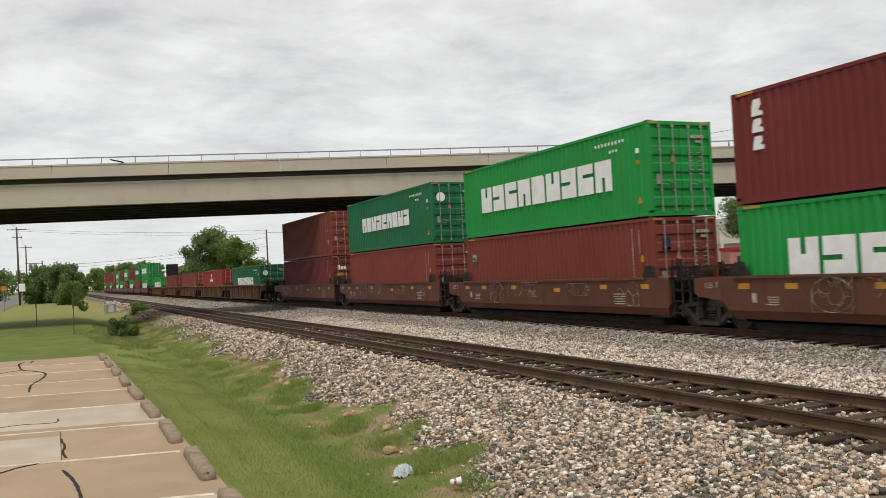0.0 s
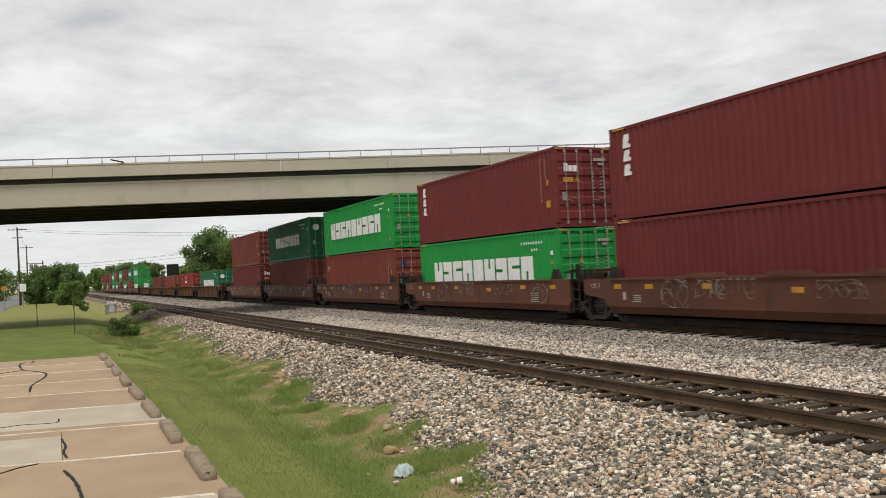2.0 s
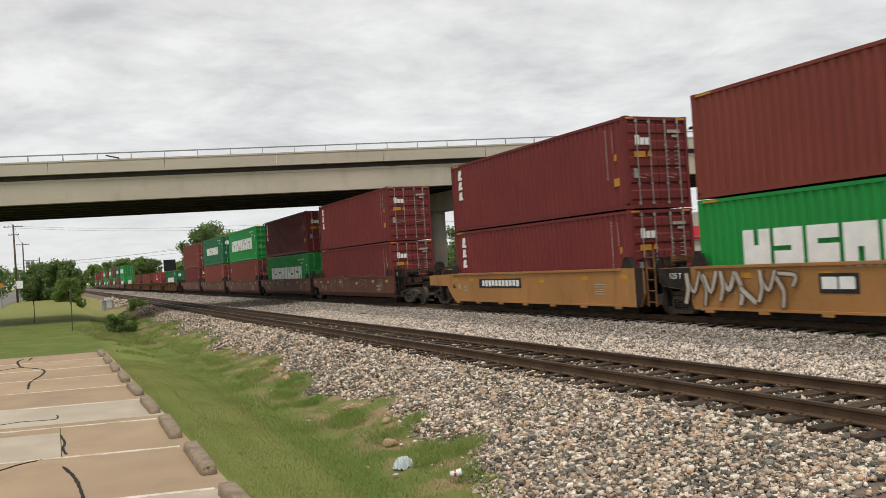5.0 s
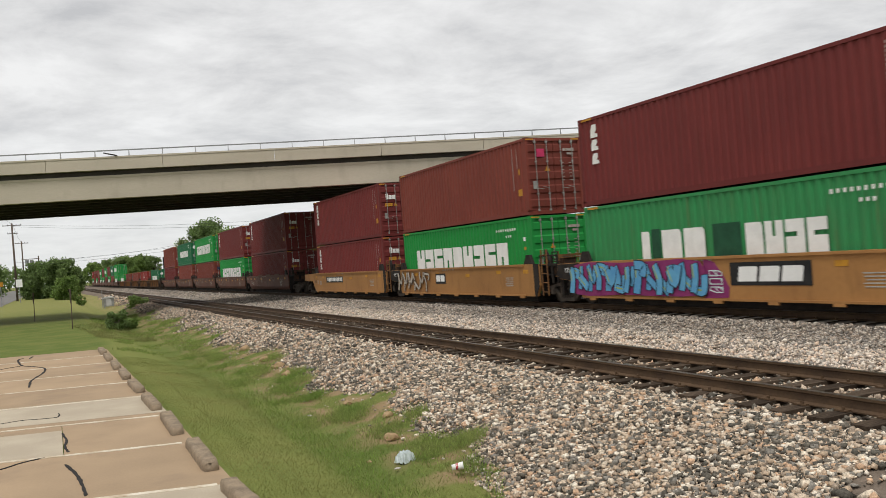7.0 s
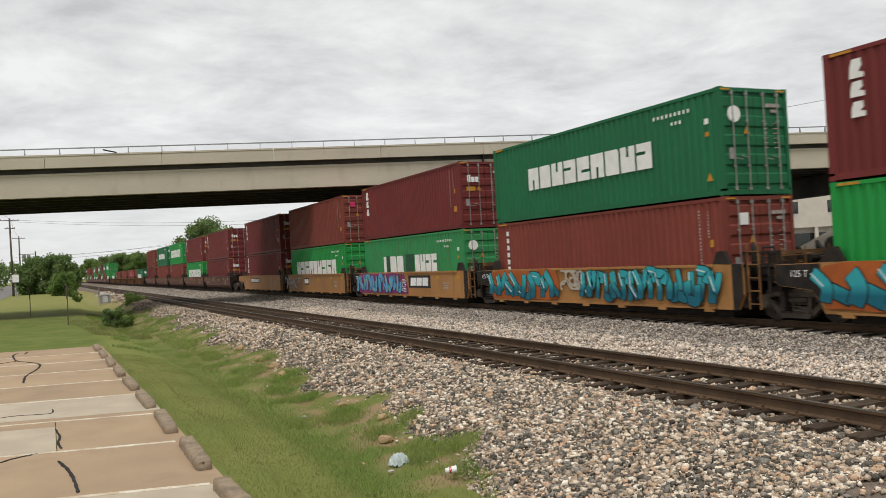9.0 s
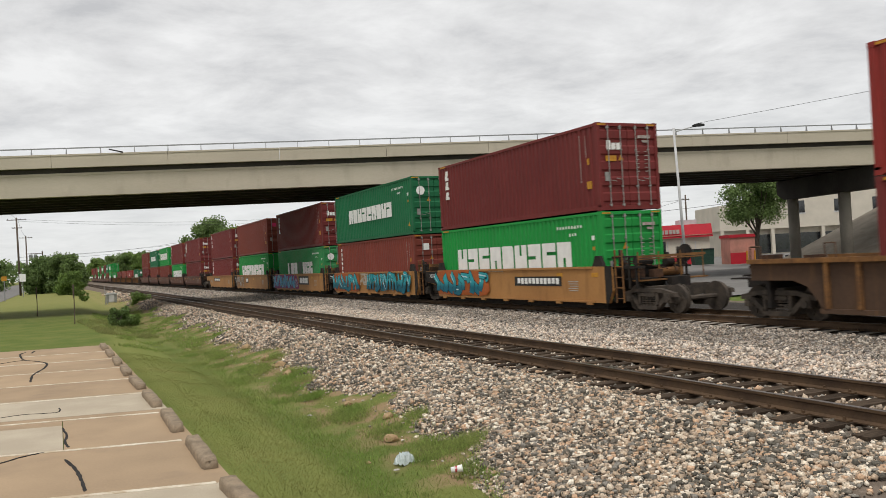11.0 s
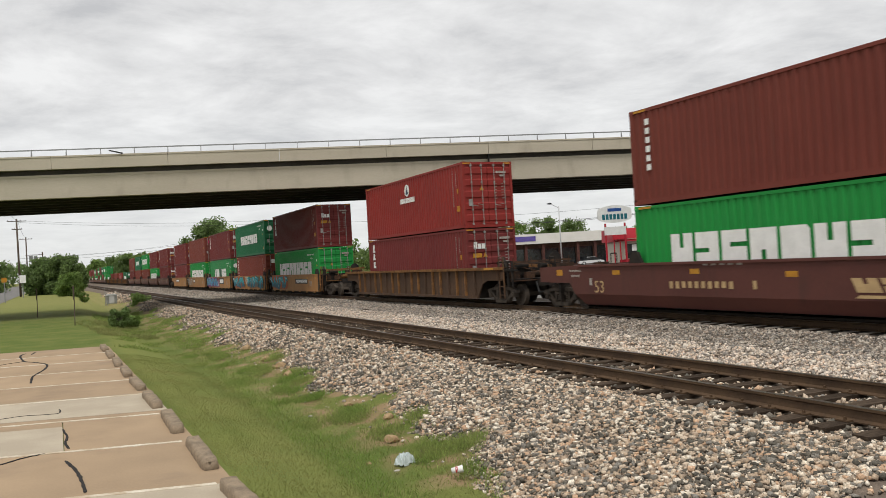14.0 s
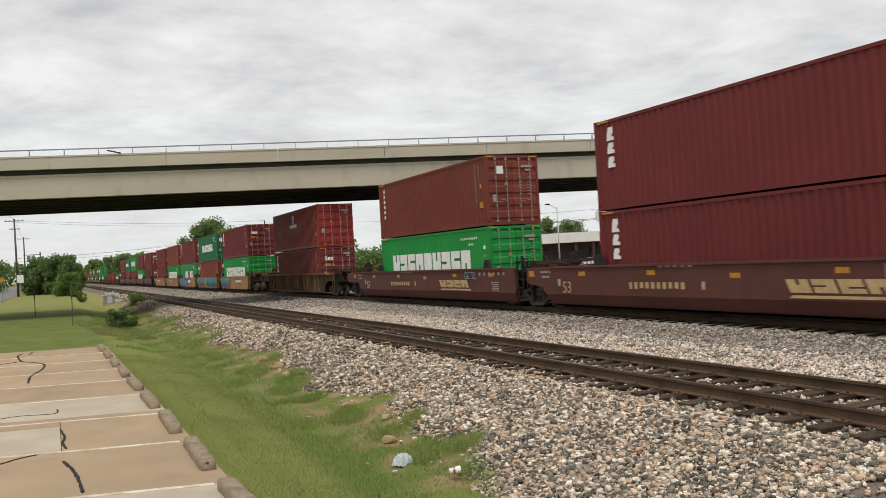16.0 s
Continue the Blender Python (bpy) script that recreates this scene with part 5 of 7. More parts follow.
def ribbed_car(a, b, label, ribs=18):
    """A rusty well with ribbed sides and a truck under each end."""
    m = M["car_rust"]
    car = thing("well_car", label, "railway car", group="cars of the train")
    for sx in (-1, 1):
        xa, xb = (-1.40, -1.34) if sx < 0 else (1.34, 1.40)
        sp = Geo().prism([(a, 1.0), (a + 1.3, 1.0), (a + 1.7, 0.86), (a + 2.0, 0.5), (a + 2.15, 0.25), (b - 2.15, 0.25), (b - 2.0, 0.5), (b - 1.7, 0.86), (b - 1.3, 1.0), (b, 1.0), (b, 1.42), (a, 1.42)], xa, xb, "x")
        s = part("side_sill", sp, m, car, "rusted plate side of the well")
        x0 = -1.52 if sx < 0 else 1.36
        part("top_chord", Geo().box(x0, x0 + 0.16, a, b, 1.42, 1.53), M["rust_edge"], s, "ochre rusted top chord")
        part("bottom_chord", Geo().box(-1.48 if sx < 0 else 1.40, -1.40 if sx < 0 else 1.48, a + 2.1, b - 2.1, 0.25, 0.36), m, s)
        for i in range(ribs):
            c = a + 2.3 + (b - a - 4.6) * i / (ribs - 1)
            part("rib", Geo().prism([(c - 0.05, 0.36), (c + 0.05, 0.36), (c + 0.05, 1.42), (c - 0.05, 1.42)], -1.49 if sx < 0 else 1.40, -1.40 if sx < 0 else 1.49, "x"), M["rust_edge"] if (i * 7) % 3 else m, s)
        part("reflector_strips", Geo().box(-1.526 if sx < 0 else 1.52, -1.52 if sx < 0 else 1.526, a + 0.5, a + 1.3, 1.43, 1.52), M["yellow"], s, "yellow end marking")
    part("well_floor", Geo().box(-1.34, 1.34, a + 2.1, b - 2.1, 0.26, 0.33).box(-1.34, 1.34, a + 2.0, a + 2.12, 0.33, 1.42).box(-1.34, 1.34, b - 2.12, b - 2.0, 0.33, 1.42).box(-1.34, 1.34, a, a + 2.0, 1.1, 1.2).box(-1.34, 1.34, b - 2.0, b, 1.1, 1.2), M["under"], car)
    end_gear(car, a + 0.4, -1, m, M["rust_dark"])
    end_gear(car, b - 0.4, 1, m)
    truck_parts(car, a + 0.55)
    truck_parts(car, b - 0.55)
    return car


def on_train(car, y):
    car.matrix_basis = pose(TX, y, 0)
    MOVING.append((car, TX, y, 0))
    return car


BROWN, OCHRE = "brown well car with stencils and faded graffiti, carrying stacked containers", "ochre well car with graffiti, carrying stacked containers"
UNITS = [  # door end of the load at the start, car kind, upper box, lower box
    (50.7, "car_brown", "brown", "maroon_plain"), (35.0, "car_brown", "green_badge", "brown"), (19.42, "car_brown", "green", "brown_blue"),
    (3.87, "car_brown", "maroon", "green"), (-11.5, "car_brown", "maroon", "maroon_plain"),
    (-31.4, "car_orange", "maroon", "maroon"), (-46.5, "car_orange", "brown_pink", "green"), (-62.1, "car_orange", "maroon", "green_old"),
    (-77.3, "car_orange", "green_badge", "brown_white"), (-92.7, "car_orange", "maroon", "green")]
CARS = []
for i, (y, col, up, low) in enumerate(UNITS):
    car = on_train(smooth_car(col, BROWN if col == "car_brown" else OCHRE, a=-0.8 if col == "car_brown" else -0.65, front_end=i in (0, 5), rims=(2.4, 5.2, 8.0) if i == 4 else ()), y)
    CARS.append(car)
    load(low, y, 0); load(up, y, 1)
car = on_train(ribbed_car(-3.3, CL + 3.5, "rusty ribbed well car carrying two stacked red containers"), -114.75); CARS.append(car)
load("maroon", -114.75, 0); load("red", -114.75, 1)
for y, up, low in ((-138.4, "brown_white", "green"), (-158.0, "maroon", "maroon")):
    car = on_train(smooth_car("car_maroon", "dark brown long well car with gold lettering blocks and two containers", a=-2.2, b=16.5, top=1.53, low=0.14, front_end=(y == -138.4), rear=-3.3), y); CARS.append(car)
    load(low, y, 0); load(up, y, 1)
NEAR_WHEELS = list(WHEELS)
# the head of the train, already far down the line
for k, kind in enumerate(("green_badge", "red", "brown", "brown_blue", "green")):
    y = 71.2 + 18.1 * k
    on_train(ribbed_car(-2.6, CL + 2.6, "rusty ribbed well car carrying a single container", 14), y)
    load(kind, y, 0)
for k, (up, low) in enumerate((("green", "green"), ("green_badge", "brown"), ("maroon", "green"), ("green", "maroon"), ("maroon", "green"), ("green", "green"), ("brown", "maroon"), ("maroon", "green"), ("brown", "brown"), ("red", "green"))):
    y = 166 + 15.6 * k
    on_train(smooth_car("car_brown", BROWN), y)
    load(low, y, 0); load(up, y, 1)
for k in list(T):
    if k not in USED:
        for o in (*T[k].children_recursive, T[k]):
            bpy.data.objects.remove(o)


# ---- markings on the cars ----
CAR_X = -1.455


def spray(name, rgb, other=None, rough_=0.55, foot=None):
    """Sprayed paint; foot: the colour to which it was faded towards the lower edge of the piece."""
    def fade(n, l, tc, out):
        s = n.new("ShaderNodeSeparateXYZ"); l.new(tc.outputs["Object"], s.inputs[0])
        r = n.new("ShaderNodeMapRange"); r.inputs[1].default_value, r.inputs[2].default_value = 0.95, 0.7
        l.new(s.outputs["Z"], r.inputs[0])
        c = n.new("ShaderNodeMix"); c.data_type = "RGBA"; c.inputs[7].default_value = (*foot, 1)
        l.new(r.outputs[0], c.inputs[0]); l.new(out, c.inputs[6])
        return c.outputs[2]
    if name not in M:
        M[name] = mat(name, rgb, other, rough=rough_, scale=1.6, fine=9, mix=0.7, bump=0, extra=fade if foot else None)
    return M[name]


def smooth_line(pts, k=4):
    """A curve through points, rounded off."""
    p = [Vector(q) for q in pts]
    n, out = len(p), []
    for i in range(n - 1):
        a, b, c, d = (p[min(max(i + o, 0), n - 1)] for o in (-1, 0, 1, 2))
        for q in range(k):
            t = q / k
            out.append(0.5 * (2 * b + (c - a) * t + (2 * a - 5 * b + 4 * c - d) * t * t + (3 * b - a - 3 * c + d) * t ** 3))
    return out + [p[-1]]


def ribbon(pts, w, x, t=0.003, taper=0.0):
    """A painted line along points (y, z) on a car's side, with rounded ends."""
    p = smooth_line(pts)
    left, right = [], []
    for i, c in enumerate(p):
        d = p[min(i + 1, len(p) - 1)] - p[max(i - 1, 0)]
        if d.length < 1e-6:
            d = Vector((1, 0))
        d.normalize()
        k = w * (1 - taper * i / len(p))
        o = Vector((-d.y, d.x)) * k
        if i == 0:
            left.append(c - d * k * 0.25 + o * 0.9); right.append(c - d * k * 0.5 - o * 0.9)
        left.append(c + o); right.append(c - o)
        if i == len(p) - 1:
            left.append(c + d * k * 0.5 + o * 0.9); right.append(c + d * k * 0.2 - o * 0.9)
    m = len(left)
    v = [(xx, q.x, q.y) for xx in (x - t, x) for q in left + right]
    f = [(i, i + 1, m + i + 1, m + i) for i in range(m - 1)] + [(2 * m + i, 3 * m + i, 3 * m + i + 1, 2 * m + i + 1) for i in range(m - 1)]
    f += [(i, 2 * m + i, 2 * m + i + 1, i + 1) for i in range(m - 1)] + [(m + i, m + i + 1, 3 * m + i + 1, 3 * m + i) for i in range(m - 1)]
    f += [(0, m, 3 * m, 2 * m), (m - 1, 3 * m - 1, 4 * m - 1, 2 * m - 1)]
    return Geo().add(v, f)


def strokes(rng, y0, y1, z0, z1, n):
    """Bold angular strokes, side by side, of no letter: each a list of points."""
    out = []
    p = (y0 - y1) / n
    for i in range(n):
        a = y0 - i * p
        lean = rng.uniform(-0.25, 0.45) * p
        zt, zb = z1 - rng.uniform(0, 0.12), z0 + rng.uniform(0, 0.14)
        k = rng.choice((0, 1, 2, 3))
        s = [(a - 0.1 * p + lean, zt), (a - 0.25 * p, (zt + zb) / 2), (a - 0.1 * p - lean * 0.4, zb)]
        out.append(s)
        if k == 0:
            out.append([(a - 0.1 * p, zt), (a - 0.85 * p, zt - 0.06), (a - 0.7 * p, (zt + zb) / 2 + 0.1)])
        elif k == 1:
            out.append([(a - 0.2 * p, (zt + zb) / 2), (a - 0.9 * p, zb + 0.05)])
        elif k == 2:
            out.append([(a - 0.15 * p, zb + 0.04), (a - 0.8 * p, zb), (a - 0.95 * p, zb + 0.4)])
        else:
            out.append([(a - 0.2 * p, zt - 0.1), (a - 0.55 * p, (zt + zb) / 2 - 0.1), (a - 0.9 * p, zt)])
    return out


def burner(car, seed, y0, y1, z0, z1, n, fill, light, edge, back=None, w=0.1):
    """A large sprayed piece: a cloud, dark outlines, fill and light edges, laid over one another."""
    rng = random.Random(seed)
    ss = strokes(rng, y0, y1, z0 + w, z1 - w, n)
    if back:
        o, m = [], 26
        for i in range(m):
            a = math.tau * i / m
            o.append(((y0 + y1) / 2 + (y0 - y1) * 0.51 * max(-1, min(1, 1.25 * math.cos(a))) * rng.uniform(0.93, 1.0), (z0 + z1) / 2 + (z1 - z0) * 0.5 * max(-1, min(1, 1.4 * math.sin(a))) * rng.uniform(0.85, 1.0)))
        part("graffiti_cloud", Geo().prism(o, CAR_X - 0.0535, CAR_X - 0.0505, "x"), back, car, "sprayed backing colour")
    rng.shuffle(ss)
    og, fg, sg = Geo(), Geo(), Geo()
    for q, s in enumerate(ss):
        x, wv = CAR_X - 0.054 - 0.0018 * q, w * rng.uniform(0.65, 1.1)
        for g, pts, ww, dx in ((og, s, wv + 0.032, 0), (fg, s, wv, 0.0006), (sg, [(y + wv * 0.62, z + 0.02) for y, z in s[:2]], 0.022, 0.0012)):
            if g is sg and rng.random() < 0.3:
                continue
            r = ribbon(pts, ww, x - dx, 0.0006)
            g.add(r.v, r.f)
    for nm, g, m in (("graffiti_outline", og, edge), ("graffiti_fill", fg, fill), ("graffiti_shine", sg, light)):
        tagged(part(nm, g, m, car, "sprayed graffiti strokes"), kind="stuff")


def scribble(car, seed, y0, y1, z0, z1, m, n=5, w=0.012, ring=False):
    """A thin sprayed tag of loops."""
    rng = random.Random(seed)
    g = Geo()
    if ring:
        cy, cz, ry, rz = (y0 + y1) / 2, (z0 + z1) / 2, abs(y0 - y1) / 2, (z1 - z0) / 2
        r = ribbon([(cy + ry * math.cos(i * math.tau / 22), cz + rz * math.sin(i * math.tau / 22)) for i in range(23)], w * 1.6, CAR_X - 0.05)
        g.add(r.v, r.f)
    for k in range(n):
        py, pz = rng.uniform(min(y0, y1), max(y0, y1)), rng.uniform(z0, z1)
        pts, a = [], rng.uniform(0, 6)
        for i in range(14):
            a += rng.uniform(-0.2, 1.1)
            py = min(max(py + 0.11 * math.cos(a), min(y0, y1)), max(y0, y1)); pz = min(max(pz + 0.11 * math.sin(a), z0), z1)
            pts.append((py, pz))
        r = ribbon(pts, w, CAR_X - 0.05)
        g.add(r.v, r.f)
    tagged(part("graffiti_tag", g, m, car, "thin pale sprayed scrawl"), kind="stuff")


def text_mesh(s, size):
    c = bpy.data.curves.new("text", "FONT")
    c.body, c.size, c.extrude, c.align_x = s, size, 0.002, "CENTER"
    c.resolution_u = 3
    ob = bpy.data.objects.new("text", c)
    me = bpy.data.meshes.new_from_object(ob)
    bpy.data.objects.remove(ob)
    return me


def lettering(car, s, size, y, z, m, x=CAR_X - 0.004):
    me = text_mesh(s, size)
    me.materials.clear(); me.materials.append(m)
    part("number", me, m, car, "stencilled number", at=Matrix(((0, 0, -1, x), (-1, 0, 0, y), (0, 1, 0, z), (0, 0, 0, 1))))


teal, sky_b, ink = spray("teal_spray", (0.04, 0.42, 0.46), (0.035, 0.36, 0.42), foot=(0.008, 0.12, 0.17)), spray("sky_blue_spray", (0.16, 0.45, 0.68), (0.10, 0.33, 0.6)), spray("black_spray", (0.02, 0.025, 0.03))
pale_t, lime, magenta = spray("pale_teal_spray", (0.70, 0.80, 0.80), (0.5, 0.68, 0.70)), spray("lime_spray", (0.42, 0.52, 0.12)), spray("magenta_spray", (0.30, 0.045, 0.17), (0.24, 0.03, 0.13))
bone, rust_s = spray("bone_spray", (0.55, 0.50, 0.42), (0.42, 0.36, 0.28)), spray("orange_spray", (0.5, 0.13, 0.03))
# ochre cars, from the front unit back: 5 to 9
u3, u4, u5, u6, u7 = CARS[5:10]
panel = Geo().box(CAR_X - 0.004, CAR_X, 6.4, 9.75, 0.84, 1.2)
part("number_panel", panel, M["black"], u3, "black number panel")
tagged(part("number_strip", ticks(Geo(), 6.55, 9.55, 0.9, 1.14, 11, CAR_X - 0.006, fill=0.72), M["white"], u3, "pale blocks on the number panel"), kind="stuff")
lettering(u3, "40", 0.3, 12.1, 0.8, M["black"])
burner(u4, 3, 12.6, 8.7, 0.34, 1.36, 6, bone, spray("pale_bone", (0.62, 0.58, 0.5)), spray("umber_spray", (0.1, 0.06, 0.04)), None, 0.06)
part("number_panel", Geo().box(CAR_X - 0.004, CAR_X, 7.15, 8.2, 0.74, 1.2), M["black"], u4, "black panel")
word(u4, 8.12, 7.2, 0.84, 1.12, 2, 4, CAR_X - 0.005, 0, "white", "pale block on a black panel")
burner(u5, 8, 12.8, 6.5, 0.32, 1.44, 13, sky_b, lime, ink, magenta, 0.135)
part("graffiti_cloud", Geo().prism([(6.6, 0.33), (5.75, 0.36), (5.7, 0.62), (5.9, 0.95), (6.2, 1.3), (6.6, 1.4)], CAR_X - 0.01, CAR_X - 0.002, "x"), magenta, u5, "sprayed magenta patch")
for z in (0.5, 0.72, 0.94):
    scribble(u5, 21 + int(z * 10), 6.35, 5.9, z, z + 0.14, pale_t, 3, 0.012)
part("number_panel", Geo().box(CAR_X - 0.004, CAR_X, 3.1, 5.65, 0.68, 1.27), M["black"], u5, "black panel with pale blocks")
word(u5, 5.4, 3.3, 0.78, 1.16, 3, 5, CAR_X - 0.005, 0.2, "white", "pale block on a black panel")
burner(u6, 12, 12.5, 7.6, 0.30, 1.45, 8, teal, pale_t, ink, rust_s, 0.155)
burner(u6, 14, 6.3, 0.0, 0.33, 1.45, 15, teal, pale_t, ink, None, 0.125)
scribble(u6, 15, 7.5, 6.1, 0.75, 1.35, bone, 9, 0.03)
burner(u7, 19, 12.4, 7.4, 0.33, 1.46, 6, teal, pale_t, ink, rust_s, 0.19)
part("number_panel", Geo().box(CAR_X - 0.004, CAR_X, 2.2, 5.4, 0.8, 1.14), M["black"], u7, "black number panel")
tagged(part("number_strip", ticks(Geo(), 2.35, 5.25, 0.86, 1.08, 11, CAR_X - 0.006, fill=0.72), M["white"], u7, "pale blocks on the number panel"), kind="stuff")
for c in (u4, u5, u6, u7):
    lettering(c, "125 T", 0.22, 13.0, 1.12, M["white"], CAR_X - 0.006)
# brown cars
M["tag"] = mat("faded_pale_tag", (0.36, 0.31, 0.25), (0.13, 0.07, 0.05), rough=0.7, scale=5, fine=25, mix=0.4, bump=0)
for k, c in enumerate(CARS[:5]):
    if k:
        lettering(c, "125 T", 0.22, 13.05, 1.13, M["stencil"])
    scribble(c, 30 + k, 9.8, 8.7, 0.58, 1.38, M["tag"], 7, 0.006, ring=True)
    scribble(c, 40 + k, 8.4, 6.2, 0.85, 1.35, M["tag"], 14, 0.005)
    scribble(c, 50 + k, 4.4, 3.0, 0.9, 1.3, M["tag"], 8, 0.005)
    scribble(c, 60 + k, 1.5, 0.5, 0.6, 1.3, M["tag"], 6, 0.006, ring=k in (0, 3))
for k, c in enumerate(CARS[11:]):
    word(c, 4.45, 1.6, 0.74, 1.06, 4, 7, CAR_X, -0.45, "ochre_mark", "pale gold slanted block of a company mark")
    part("mark_line", Geo().prism([(4.5, 0.61), (1.5, 0.61), (1.6, 0.68), (4.4, 0.68)], CAR_X - 0.006, CAR_X, "x"), M["ochre_mark"], c, "pale gold line under the mark")
    tagged(part("number_strip", ticks(ticks(Geo(), 8.1, 10.65, 0.78, 0.98, 10, CAR_X, fill=0.55), 7.3, 7.5, 0.78, 1.0, 1, CAR_X), M["ochre_mark"], c, "pale gold number blocks"), kind="stuff")
    part("nose_plate", plate(Geo(), 16.0, 16.35, 1.18, 1.38, CAR_X), M["yellow"], c, "yellow plate near the car's end")
    tagged(part("nose_marking", ticks(ticks(Geo(), 14.9, 15.6, 1.3, 1.36, 6, CAR_X), 15.0, 15.5, 1.12, 1.2, 5, CAR_X), M["stencil"], c, "small pale blocks near the car's end"), kind="stuff")
    lettering(c, "53", 0.55, 13.9, 0.62, M["ochre_mark"])
    scribble(c, 70 + k, 1.9, 0.9, 1.12, 1.38, spray("pale_blue_spray", (0.2, 0.35, 0.42)), 5, 0.014)
    for i in range(6):
        part("stencil_block", plate(Geo(), 0.6 - i * 0.4, 0.70 - i * 0.4, 1.24, 1.36, CAR_X), M["stencil"], c)


# ---- grass, weeds and litter ----
def blades(name, material, n, xr, yr, h, w, seed, keep=None, label="", clump=0):
    """Grass blades as thin bent triangles over a stretch of ground: one mesh."""
    rng = np.random.default_rng(seed)
    x, y = rng.uniform(*xr, n), yr[0] + (yr[1] - yr[0]) * rng.uniform(0, 1, n) ** 1.4
    if clump:
        cx, cy = rng.uniform(*xr, clump), rng.uniform(*yr, clump)
        i = rng.integers(0, clump, n)
        x, y = cx[i] + rng.normal(0, 0.16, n), cy[i] + rng.normal(0, 0.2, n)
    if keep is not None:
        k = keep(x, y, rng); x, y = x[k], y[k]
    n = len(x)
    z = np.maximum(height(x, y) + rough(x, y, 1.7, 0.012), np.where(x > 4.4, bed_z(x, y), -9)) - 0.01
    a, hh = rng.uniform(0, math.tau, n), h * np.exp(rng.normal(0, 0.35, n))
    ww = w * rng.uniform(0.7, 1.4, n)
    lx, ly = rng.normal(0, 0.7, n) * hh, rng.normal(0, 0.7, n) * hh
    p = np.stack([x, y, z], 1)
    d = np.stack([np.cos(a) * ww, np.sin(a) * ww, 0 * a], 1)
    mid = p + np.stack([lx * 0.35, ly * 0.35, hh * 0.6], 1)
    tip = p + np.stack([lx, ly, hh], 1)
    v = np.stack([p - d, p + d, mid + d * 0.7, mid - d * 0.7, tip], 1).reshape(-1, 3)
    f = np.array([(0, 1, 2), (0, 2, 3), (3, 2, 4)])[None] + (np.arange(n) * 5)[:, None, None]
    return tagged(new(name, fast_mesh(name, v, f.reshape(-1, 3), material)), label, "grass", kind="stuff")


def patch(x, y):
    """Where the grass grows thick and where it is thin."""
    return np.sin(x * 2.3 + 1.7 * np.sin(y * 0.9)) * np.sin(y * 1.15 + 0.8 * np.sin(x * 1.9)) + 0.5 * np.sin(x * 6.1 + y * 3.3) * np.sin(y * 2.7 - x * 1.3)


def off_lot(x, y, rng):
    return (x > 1.80 - 0.0125 * (y - 11)) & (x < 3.5 + 0.25 * np.sin(y * 0.4))


def in_ditch(x, y, rng):
    crease = np.interp(y, [6, 9, 12, 16, 23, 40], [3.1, 3.15, 3.25, 3.45, 3.8, 4.2])
    return (x > crease + rng.normal(0, 0.06, len(x))) & (x < crease + 0.6 + rng.normal(0.0, 0.15, len(x)) + 0.25 * patch(x, y)) & (x < bed_edge(y) + 0.1)


blades("lawn_grass", M["blade"], 90000, (1.6, 4.0), (6.2, 28), 0.024, 0.0035, 11, off_lot, "short mown yellow-green lawn grass")
blades("ditch_grass", M["weed"], 62000, (3.0, 6.0), (6.0, 40), 0.065, 0.0035, 12, in_ditch, "longer green grass in the ditch")
blades("ditch_low_grass", M["blade"], 42000, (3.2, 6.0), (5.5, 32), 0.03, 0.004, 15, lambda x, y, r: (x > 3.3) & (x < bed_edge(y) + r.normal(0, 0.2, len(x))) & ((x < 3.8) | (patch(x, y) + r.normal(0, 0.45, len(x)) > -0.1)), "thin yellow-green grass over the ditch floor")
blades("weed_tufts", M["weed"], 32000, (3.8, 5.6), (7.0, 30), 0.065, 0.004, 13, lambda x, y, r: (x < bed_edge(y) + 0.25), "green weed tufts by the ballast", clump=46)
blades("verge_grass", M["weed"], 14000, (2.2, 6.6), (30, 64), 0.07, 0.012, 14, lambda x, y, r: x < bed_edge(y) + 0.3, "rank green grass along the ditch", clump=160)


blades("tall_grass", M["straw"], 9000, (0.9, 4.0), (38, 52), 0.11, 0.006, 16, lambda x, y, r: (x > 0.9 + 0.06 * (50 - y)) & (x < bed_edge(y) - 1.0) & (patch(x, y) + r.normal(0, 0.5, len(x)) > -0.2), "tall half-dry yellow-green grass before the bushes")


def lump(name, at, size, m, label, category, seed, flat=0.7):
    rng = random.Random(seed)
    bm = bmesh.new()
    bmesh.ops.create_icosphere(bm, subdivisions=2, radius=1)
    cuts = [(Vector((rng.uniform(-1, 1), rng.uniform(-1, 1), rng.uniform(-0.2, 1))).normalized(), rng.uniform(0.55, 0.8)) for _ in range(7)]
    for v in bm.verts:
        for d, w in cuts:
            v.co -= d * max(0.0, v.co.dot(d) - w)
        k = 1 + rng.uniform(-0.06, 0.06)
        v.co = Vector((v.co.x * size[0], v.co.y * size[1], max(-0.4, v.co.z) * size[2])) * k
    me = bpy.data.meshes.new(name); bm.to_mesh(me); bm.free(); me.materials.append(m)
    ob = new(name, me); ob.matrix_basis = pose(*at, 0, 0, rng.uniform(0, 360))
    return tagged(ob, label, category)


